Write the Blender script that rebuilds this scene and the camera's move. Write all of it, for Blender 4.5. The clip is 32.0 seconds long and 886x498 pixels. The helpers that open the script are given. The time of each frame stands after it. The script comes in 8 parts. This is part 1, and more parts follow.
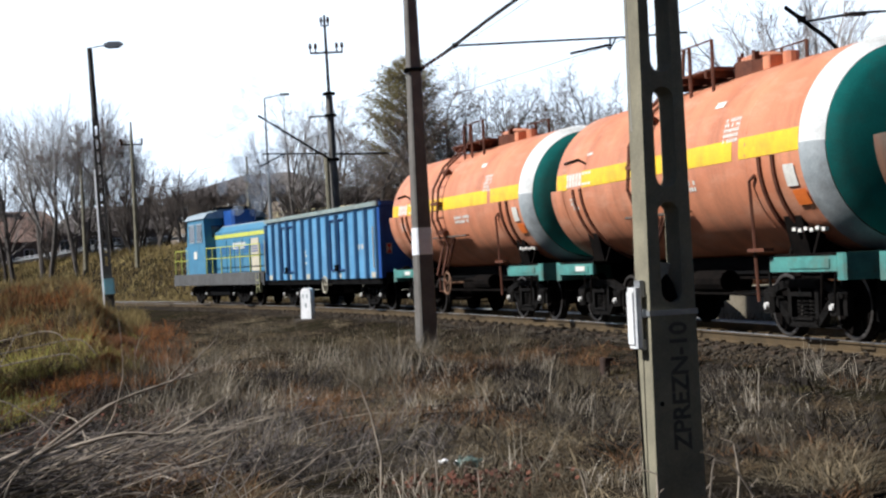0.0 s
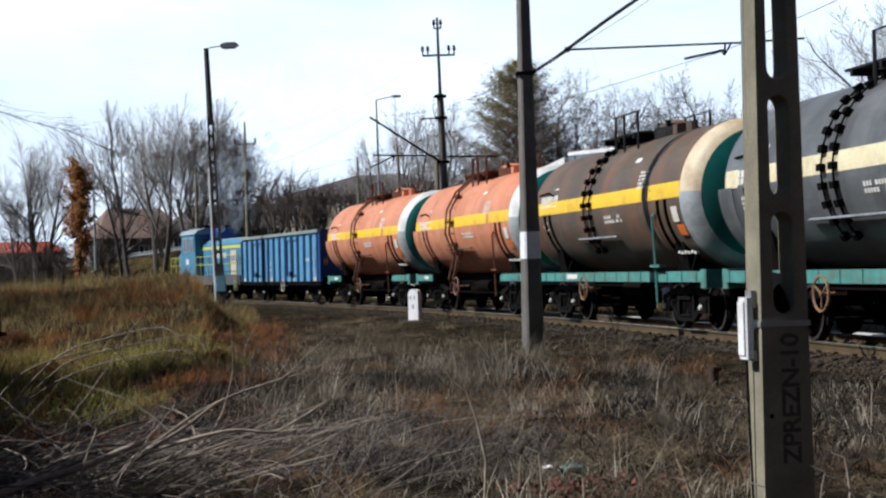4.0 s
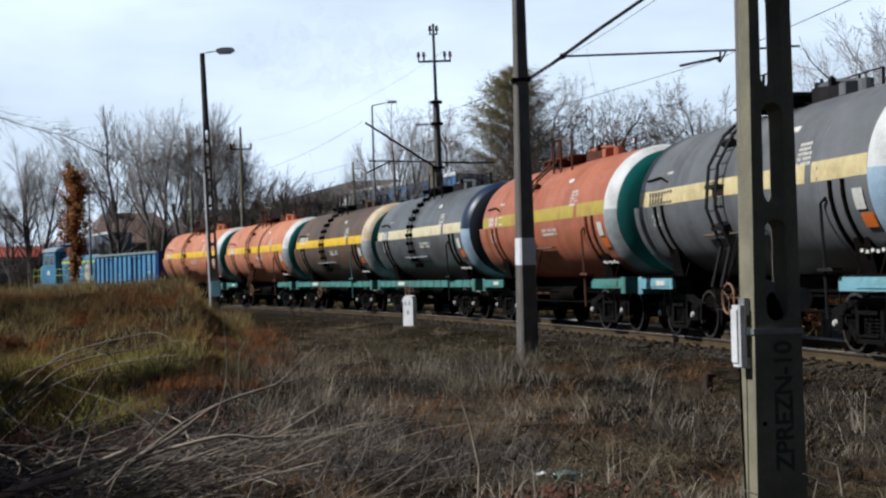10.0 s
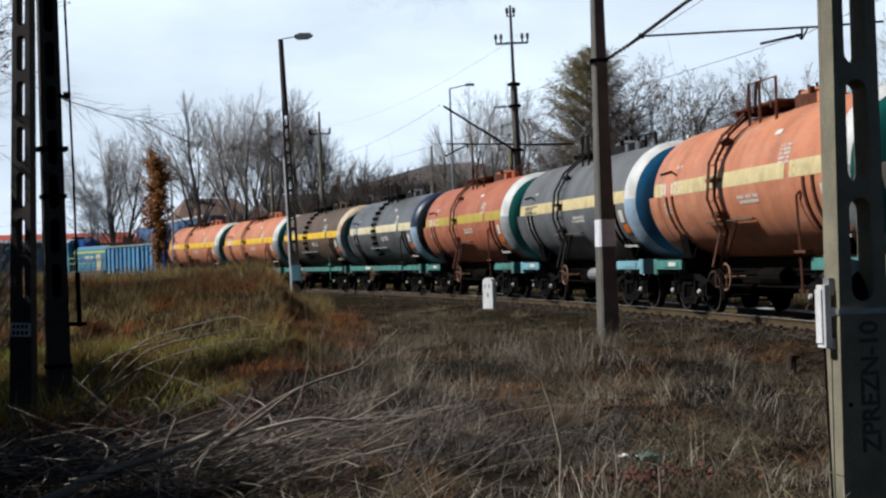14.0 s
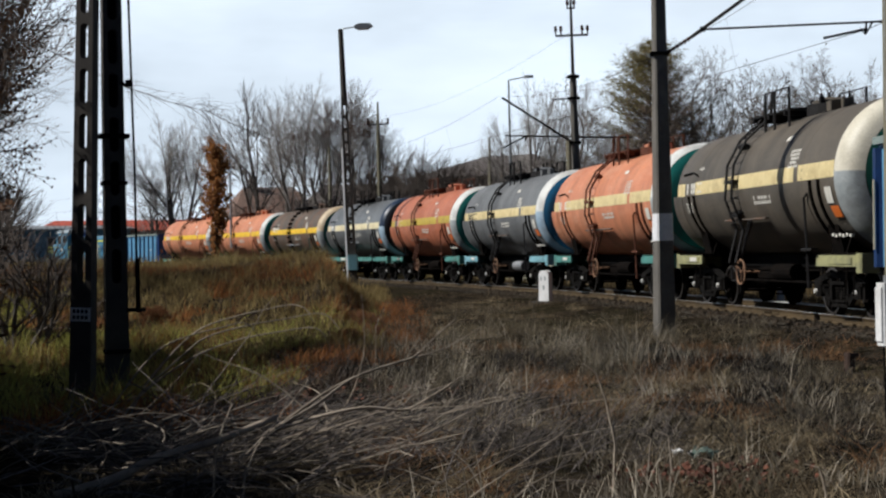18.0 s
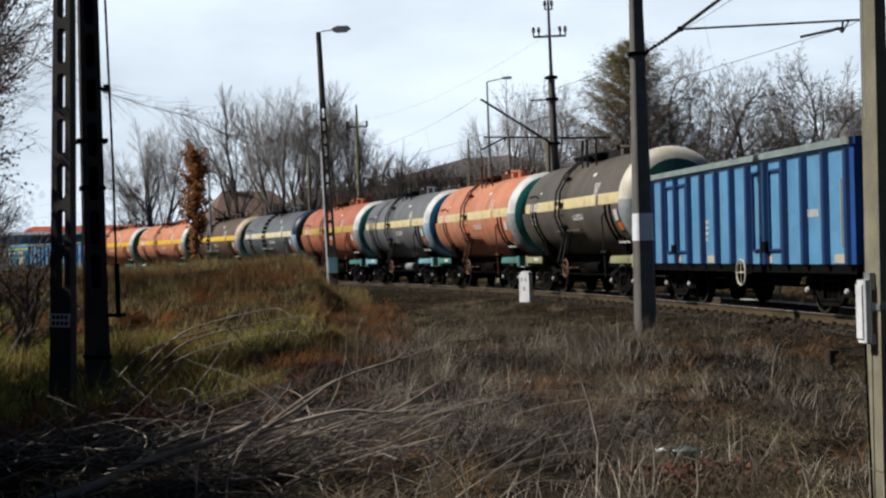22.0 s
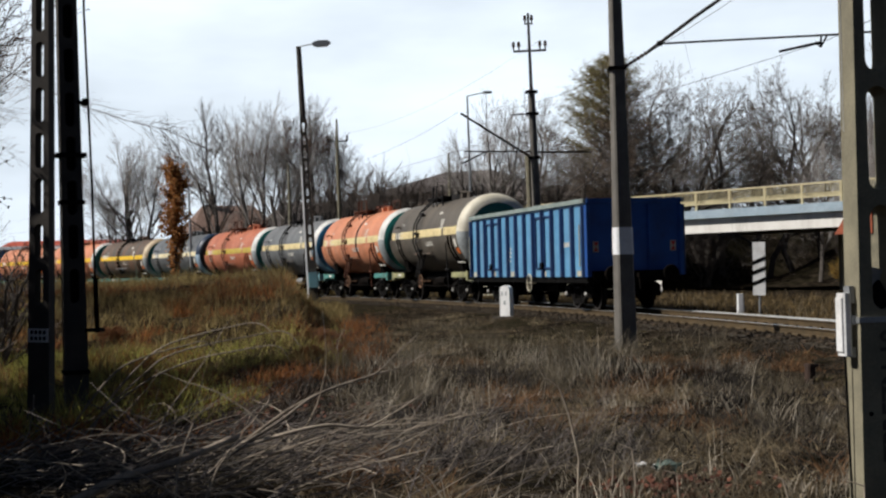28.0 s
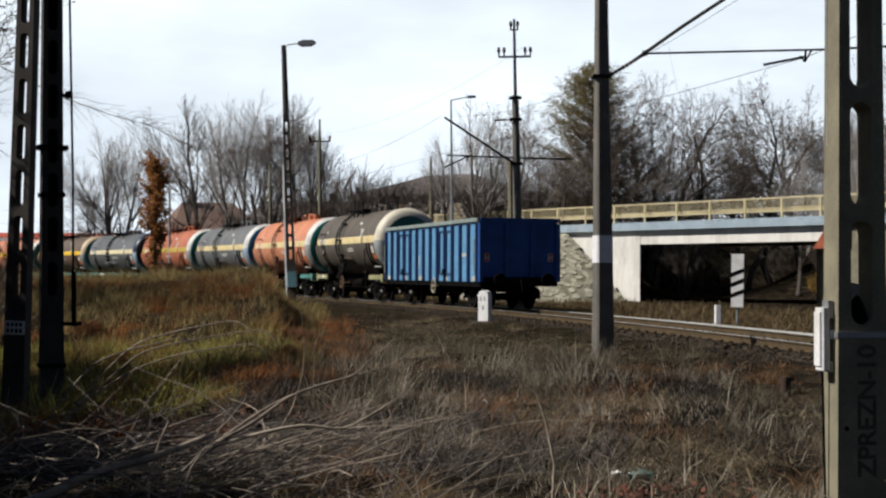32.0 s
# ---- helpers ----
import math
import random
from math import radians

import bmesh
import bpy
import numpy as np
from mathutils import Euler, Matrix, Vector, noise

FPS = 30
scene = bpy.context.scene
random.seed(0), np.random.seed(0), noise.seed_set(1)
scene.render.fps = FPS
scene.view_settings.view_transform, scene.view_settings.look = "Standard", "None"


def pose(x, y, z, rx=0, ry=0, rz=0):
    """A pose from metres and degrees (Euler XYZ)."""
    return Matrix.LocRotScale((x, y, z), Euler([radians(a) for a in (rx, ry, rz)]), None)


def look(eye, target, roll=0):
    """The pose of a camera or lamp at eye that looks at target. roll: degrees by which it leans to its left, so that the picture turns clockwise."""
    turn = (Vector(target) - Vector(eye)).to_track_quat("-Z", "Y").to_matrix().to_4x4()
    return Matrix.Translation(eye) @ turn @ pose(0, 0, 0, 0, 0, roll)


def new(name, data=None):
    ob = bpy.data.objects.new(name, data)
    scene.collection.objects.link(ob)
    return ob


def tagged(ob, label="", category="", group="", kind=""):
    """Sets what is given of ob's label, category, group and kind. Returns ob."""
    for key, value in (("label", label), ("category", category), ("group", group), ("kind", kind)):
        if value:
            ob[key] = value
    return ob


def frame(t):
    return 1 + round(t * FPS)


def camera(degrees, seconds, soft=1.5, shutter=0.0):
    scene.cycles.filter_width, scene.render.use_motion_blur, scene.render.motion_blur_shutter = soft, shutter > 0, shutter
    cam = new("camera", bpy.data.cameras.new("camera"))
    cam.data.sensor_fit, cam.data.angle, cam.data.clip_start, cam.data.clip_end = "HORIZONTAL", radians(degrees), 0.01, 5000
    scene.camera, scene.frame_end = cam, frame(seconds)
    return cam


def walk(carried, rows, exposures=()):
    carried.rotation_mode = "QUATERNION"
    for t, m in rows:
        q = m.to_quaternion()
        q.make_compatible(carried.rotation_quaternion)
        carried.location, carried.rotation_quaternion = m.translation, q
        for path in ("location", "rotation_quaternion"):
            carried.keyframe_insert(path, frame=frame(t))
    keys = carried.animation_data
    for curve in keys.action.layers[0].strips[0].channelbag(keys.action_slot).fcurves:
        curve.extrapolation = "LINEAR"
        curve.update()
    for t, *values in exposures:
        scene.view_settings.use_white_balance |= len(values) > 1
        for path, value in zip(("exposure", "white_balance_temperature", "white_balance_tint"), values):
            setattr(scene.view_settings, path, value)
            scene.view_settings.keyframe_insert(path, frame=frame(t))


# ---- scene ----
# The place: a curved single railway line seen from a meadow beside it.
# Metres; z = 0 is the top of the rails; the camera stands at x = y = 0.

FOV = 34.228


def shot(x, y, z, yaw, pitch, roll):
    """A camera pose: yaw to the right of +y, pitch upwards, roll to the left, in degrees."""
    a, b = radians(yaw), radians(pitch)
    way = Vector((math.sin(a) * math.cos(b), math.cos(a) * math.cos(b), math.sin(b)))
    eye = Vector((x, y, z))
    return look(eye, eye + way * 10, roll)


cam = camera(FOV, 32.0, soft=2.3)
walk(cam, [
    (0, shot(0.005, -0.000, 1.298, 6.601, 0.603, -2.535)),
    (0.5, shot(0.001, 0.002, 1.297, 6.052, 0.394, -2.662)),
    (1, shot(-0.001, 0.003, 1.301, 5.540, 0.401, -2.501)),
    (1.5, shot(0.004, 0.002, 1.299, 6.074, 0.359, -1.828)),
    (2, shot(0.000, 0.005, 1.301, 5.195, -0.029, -1.408)),
    (2.5, shot(0.004, 0.008, 1.302, 4.274, 0.298, -0.869)),
    (3, shot(0.000, 0.011, 1.305, 3.909, 0.803, -1.188)),
    (3.5, shot(0.001, 0.009, 1.308, 2.405, 0.905, -1.242)),
    (5.5, shot(0.013, 0.002, 1.305, 2.489, 0.645, -1.669)),
    (6, shot(0.020, -0.000, 1.315, 3.159, 1.059, -1.508)),
    (6.5, shot(0.019, 0.002, 1.316, 2.701, 0.399, -1.191)),
    (7, shot(0.016, 0.001, 1.316, 2.601, 1.043, -1.298)),
    (7.5, shot(0.018, -0.005, 1.308, 2.724, 1.605, -1.642)),
    (8, shot(0.016, -0.005, 1.306, 2.149, 0.847, -1.646)),
    (8.5, shot(0.012, -0.002, 1.307, 2.170, 0.765, -1.934)),
    (9, shot(0.012, -0.000, 1.309, 2.376, 0.865, -1.704)),
    (9.5, shot(0.011, -0.000, 1.309, 2.302, 1.020, -1.451)),
    (10, shot(0.010, -0.002, 1.311, 2.495, 1.093, -1.140)),
    (10.5, shot(0.007, -0.005, 1.309, 2.732, 1.119, -1.393)),
    (11, shot(0.009, -0.008, 1.310, 2.578, 0.598, -1.675)),
    (11.5, shot(0.005, -0.011, 1.311, 1.187, 0.654, -1.526)),
    (12, shot(0.008, -0.010, 1.308, 0.021, 0.369, -1.299)),
    (12.5, shot(0.008, -0.006, 1.306, -0.843, 0.193, -1.411)),
    (13, shot(0.004, -0.008, 1.309, -0.356, 0.629, -1.738)),
    (13.5, shot(0.003, -0.004, 1.309, -0.346, 0.718, -1.661)),
    (14, shot(0.004, -0.006, 1.309, -0.664, 0.485, -1.621)),
    (14.5, shot(-0.001, -0.015, 1.309, -0.668, 0.780, -1.339)),
    (16.5, shot(-0.013, -0.023, 1.310, -1.210, 0.516, -1.179)),
    (17, shot(-0.007, -0.017, 1.311, -1.771, 0.643, -1.189)),
    (17.5, shot(-0.001, -0.022, 1.311, -2.652, 0.511, -1.213)),
    (18, shot(0.001, -0.016, 1.309, -2.913, 0.188, -0.764)),
    (18.5, shot(-0.003, -0.015, 1.308, -2.601, 0.073, -1.426)),
    (19, shot(-0.006, -0.012, 1.311, -2.480, 0.310, -1.787)),
    (19.5, shot(-0.003, -0.012, 1.310, -2.788, 0.506, -1.732)),
    (20, shot(-0.007, -0.010, 1.314, -2.394, 0.547, -1.664)),
    (20.5, shot(-0.009, -0.016, 1.312, -2.143, 0.517, -1.558)),
    (21, shot(-0.009, -0.015, 1.308, -2.042, 0.451, -1.388)),
    (21.5, shot(-0.010, -0.010, 1.310, -2.303, 0.233, -1.405)),
    (22, shot(-0.007, -0.008, 1.308, -2.117, 0.250, -1.350)),
    (22.5, shot(-0.014, -0.005, 1.309, -1.956, 0.116, -1.135)),
    (23, shot(-0.012, -0.005, 1.305, -2.182, 0.236, -0.671)),
    (23.5, shot(-0.007, -0.014, 1.309, -0.648, -0.264, -0.573)),
    (24, shot(-0.007, 0.001, 1.308, 1.262, -0.311, -0.689)),
    (24.5, shot(-0.004, 0.010, 1.309, 1.651, 0.401, -1.070)),
    (26.5, shot(-0.006, 0.023, 1.308, 0.721, 0.920, -1.008)),
    (27, shot(-0.010, 0.025, 1.308, -0.713, 0.761, -1.044)),
    (27.5, shot(-0.004, 0.016, 1.302, -1.187, 0.751, -1.241)),
    (28, shot(-0.004, 0.018, 1.304, -1.328, 0.803, -1.434)),
    (28.5, shot(-0.002, 0.018, 1.305, -1.195, 0.682, -1.648)),
    (29, shot(-0.006, 0.021, 1.308, -1.204, 1.023, -1.691)),
    (29.5, shot(-0.007, 0.018, 1.307, -1.225, 1.072, -1.641)),
    (30, shot(-0.005, 0.014, 1.305, -1.165, 1.537, -1.132)),
    (30.5, shot(-0.009, 0.020, 1.306, -1.530, 1.424, -0.302)),
    (31, shot(-0.009, 0.022, 1.306, -1.156, 1.340, 0.120)),
    (31.5, shot(-0.013, 0.022, 1.306, -0.573, 1.132, 0.288)),
    (32, shot(-0.016, 0.022, 1.306, -0.510, 0.929, 0.160)),
], exposures=[(0.0, 0.52, 5850, 10), (3.0, 0.42, 5800, 10), (6.0, -0.12, 5750, 9), (12.0, -0.08, 5800, 9), (16.0, -0.08, 6050, 9), (20.0, -0.10, 6100, 9), (32.0, 0.05, 6350, 10)])

# ---- light ----
SUN_FROM = Vector((-0.72, -0.10, 0.71)).normalized()
elev = math.asin(SUN_FROM.z)
sun_data = bpy.data.lights.new("sun", "SUN")
sun_data.energy, sun_data.angle, sun_data.color = 5.0, radians(0.6), (1.0, 0.935, 0.84)
sun = new("sun", sun_data)
sun.matrix_world = look(SUN_FROM * 200, (0, 0, 0))

world = bpy.data.worlds.new("sky")
scene.world = world
world.use_nodes = True
wt = world.node_tree
wt.nodes.clear()
w_out = wt.nodes.new("ShaderNodeOutputWorld")
w_bg = wt.nodes.new("ShaderNodeBackground")
w_sky = wt.nodes.new("ShaderNodeTexSky")
w_sky.sky_type, w_sky.sun_disc = "NISHITA", False
w_sky.sun_elevation = elev
w_sky.sun_rotation = math.atan2(SUN_FROM.x, SUN_FROM.y)
w_sky.air_density, w_sky.dust_density = 0.5, 0.4
w_co = wt.nodes.new("ShaderNodeTexCoord")
w_map = wt.nodes.new("ShaderNodeMapping")
w_map.inputs["Scale"].default_value = (2.2, 2.2, 7.0)
w_no = wt.nodes.new("ShaderNodeTexNoise")
w_no.inputs["Scale"].default_value, w_no.inputs["Detail"].default_value = 1.6, 5.0
w_ramp = wt.nodes.new("ShaderNodeMapRange")
w_ramp.inputs["From Min"].default_value, w_ramp.inputs["From Max"].default_value = 0.36, 0.66
w_ramp.inputs["To Min"].default_value, w_ramp.inputs["To Max"].default_value = 0.68, 1.0
w_mix = wt.nodes.new("ShaderNodeMix")
w_mix.data_type = "RGBA"
w_mix.inputs["B"].default_value = (32.8, 35.7, 38.1, 1)
wt.links.new(w_co.outputs["Generated"], w_map.inputs["Vector"])
wt.links.new(w_map.outputs["Vector"], w_no.inputs["Vector"])
wt.links.new(w_no.outputs["Fac"], w_ramp.inputs["Value"])
w_sep = wt.nodes.new("ShaderNodeSeparateXYZ")
wt.links.new(w_co.outputs["Generated"], w_sep.inputs["Vector"])
w_thin = wt.nodes.new("ShaderNodeMapRange")   # the veil of cloud thins towards the zenith
w_thin.inputs["From Min"].default_value, w_thin.inputs["From Max"].default_value = 0.20, 0.34
w_thin.inputs["To Min"].default_value, w_thin.inputs["To Max"].default_value = 1.0, 0.06
wt.links.new(w_sep.outputs["Z"], w_thin.inputs["Value"])
w_veil = wt.nodes.new("ShaderNodeMath")
w_veil.operation = "MULTIPLY"
wt.links.new(w_ramp.outputs["Result"], w_veil.inputs[0])
wt.links.new(w_thin.outputs["Result"], w_veil.inputs[1])
w_bank = wt.nodes.new("ShaderNodeMapRange")   # the cloud lies over the north; behind, the sky is clear
w_bank.inputs["From Min"].default_value, w_bank.inputs["From Max"].default_value = 0.05, 0.80
w_bank.inputs["To Min"].default_value, w_bank.inputs["To Max"].default_value = 0.0, 1.0
wt.links.new(w_sep.outputs["Y"], w_bank.inputs["Value"])
w_cover = wt.nodes.new("ShaderNodeMath")
w_cover.operation = "MULTIPLY"
wt.links.new(w_veil.outputs["Value"], w_cover.inputs[0])
wt.links.new(w_bank.outputs["Result"], w_cover.inputs[1])
wt.links.new(w_cover.outputs["Value"], w_mix.inputs["Factor"])
wt.links.new(w_sky.outputs["Color"], w_mix.inputs["A"])
wt.links.new(w_mix.outputs["Result"], w_bg.inputs["Color"])
w_bg.inputs["Strength"].default_value = 0.030
wt.links.new(w_bg.outputs["Background"], w_out.inputs["Surface"])


# ---- materials ----
def material(name, a, b=None, rough=0.75, metal=0.0, scale=3.0, fine=40.0, bump=0.15, dirt=None, dirt_amount=0.5,
             stretch=(1, 1, 1), island=0.0, objects=0.0, spec=0.4, streak=False, glow=0.0, fade=None):
    """A worn surface: two base colours mixed by noise at two scales, dirt patches, fine relief."""
    m = bpy.data.materials.new(name)
    m.use_nodes = True
    nt = m.node_tree
    n, l = nt.nodes, nt.links
    bsdf = n["Principled BSDF"]
    b = b or tuple(c * 0.72 for c in a)
    co = n.new("ShaderNodeTexCoord")
    mp = n.new("ShaderNodeMapping")
    mp.inputs["Scale"].default_value = stretch
    l.new(co.outputs["Object"], mp.inputs["Vector"])
    big = n.new("ShaderNodeTexNoise")
    big.inputs["Scale"].default_value, big.inputs["Detail"].default_value, big.inputs["Roughness"].default_value = scale, 6, 0.62
    small = n.new("ShaderNodeTexNoise")
    small.inputs["Scale"].default_value, small.inputs["Detail"].default_value = fine, 4
    l.new(mp.outputs["Vector"], big.inputs["Vector"])
    l.new(mp.outputs["Vector"], small.inputs["Vector"])
    ramp = n.new("ShaderNodeMapRange")
    ramp.inputs["From Min"].default_value, ramp.inputs["From Max"].default_value = 0.35, 0.65
    l.new(big.outputs["Fac"], ramp.inputs["Value"])
    mix = n.new("ShaderNodeMix")
    mix.data_type = "RGBA"
    mix.inputs["A"].default_value, mix.inputs["B"].default_value = (*a, 1), (*b, 1)
    l.new(ramp.outputs["Result"], mix.inputs["Factor"])
    col = mix.outputs["Result"]
    if dirt:
        dn = n.new("ShaderNodeTexNoise")
        dn.inputs["Scale"].default_value, dn.inputs["Detail"].default_value, dn.inputs["Roughness"].default_value = scale * 0.7, 9, 0.7
        dm = n.new("ShaderNodeMapping")
        dm.inputs["Location"].default_value = (7.3, 2.1, 4.4)
        dm.inputs["Scale"].default_value = (2.2, 1.0, 0.28) if streak else (1, 1, 1)
        l.new(co.outputs["Object"], dm.inputs["Vector"])
        l.new(dm.outputs["Vector"], dn.inputs["Vector"])
        dr = n.new("ShaderNodeMapRange")
        dr.inputs["From Min"].default_value, dr.inputs["From Max"].default_value = 0.48, 0.70
        dr.inputs["To Max"].default_value = dirt_amount
        l.new(dn.outputs["Fac"], dr.inputs["Value"])
        d2 = n.new("ShaderNodeMix")
        d2.data_type = "RGBA"
        d2.inputs["B"].default_value = (*dirt, 1)
        l.new(dr.outputs["Result"], d2.inputs["Factor"])
        l.new(col, d2.inputs["A"])
        col = d2.outputs["Result"]
    if fade:   # sun-bleached and scuffed patches, drawn out along the surface
        fn = n.new("ShaderNodeTexNoise")
        fn.inputs["Scale"].default_value, fn.inputs["Detail"].default_value, fn.inputs["Roughness"].default_value = 1.3, 10, 0.75
        fm = n.new("ShaderNodeMapping")
        fm.inputs["Location"].default_value = (3.7, 9.2, 1.4)
        fm.inputs["Scale"].default_value = (0.45, 1.0, 1.6)
        l.new(co.outputs["Object"], fm.inputs["Vector"])
        l.new(fm.outputs["Vector"], fn.inputs["Vector"])
        fr = n.new("ShaderNodeMapRange")
        fr.inputs["From Min"].default_value, fr.inputs["From Max"].default_value, fr.inputs["To Max"].default_value = 0.50, 0.66, 0.55
        l.new(fn.outputs["Fac"], fr.inputs["Value"])
        f2 = n.new("ShaderNodeMix")
        f2.data_type = "RGBA"
        f2.inputs["B"].default_value = (*fade, 1)
        l.new(fr.outputs["Result"], f2.inputs["Factor"])
        l.new(col, f2.inputs["A"])
        col = f2.outputs["Result"]
    hsv = n.new("ShaderNodeHueSaturation")
    val = n.new("ShaderNodeMapRange")
    val.inputs["From Min"].default_value, val.inputs["From Max"].default_value = 0.25, 0.75
    val.inputs["To Min"].default_value, val.inputs["To Max"].default_value = 0.86, 1.14
    l.new(small.outputs["Fac"], val.inputs["Value"])
    last = val.outputs["Result"]
    for kind, amount in (("island", island), ("objects", objects)):
        if amount:
            g = n.new("ShaderNodeNewGeometry" if kind == "island" else "ShaderNodeObjectInfo")
            r = n.new("ShaderNodeMapRange")
            r.inputs["To Min"].default_value, r.inputs["To Max"].default_value = 1 - amount, 1 + amount
            l.new(g.outputs["Random Per Island" if kind == "island" else "Random"], r.inputs["Value"])
            mul = n.new("ShaderNodeMath")
            mul.operation = "MULTIPLY"
            l.new(last, mul.inputs[0])
            l.new(r.outputs["Result"], mul.inputs[1])
            last = mul.outputs["Value"]
    l.new(last, hsv.inputs["Value"])
    l.new(col, hsv.inputs["Color"])
    l.new(hsv.outputs["Color"], bsdf.inputs["Base Color"])
    bsdf.inputs["Roughness"].default_value = rough
    bsdf.inputs["Metallic"].default_value = metal
    bsdf.inputs["Specular IOR Level"].default_value = spec
    if glow:   # thin leaves and blades let light through
        tl = n.new("ShaderNodeBsdfTranslucent")
        ms = n.new("ShaderNodeMixShader")
        ms.inputs["Fac"].default_value = glow
        l.new(hsv.outputs["Color"], tl.inputs["Color"])
        l.new(bsdf.outputs["BSDF"], ms.inputs[1])
        l.new(tl.outputs["BSDF"], ms.inputs[2])
        l.new(ms.outputs["Shader"], n["Material Output"].inputs["Surface"])
    if bump:
        bp = n.new("ShaderNodeBump")
        bp.inputs["Strength"].default_value, bp.inputs["Distance"].default_value = bump, 0.0006
        l.new(small.outputs["Fac"], bp.inputs["Height"])
        l.new(bp.outputs["Normal"], bsdf.inputs["Normal"])
    return m


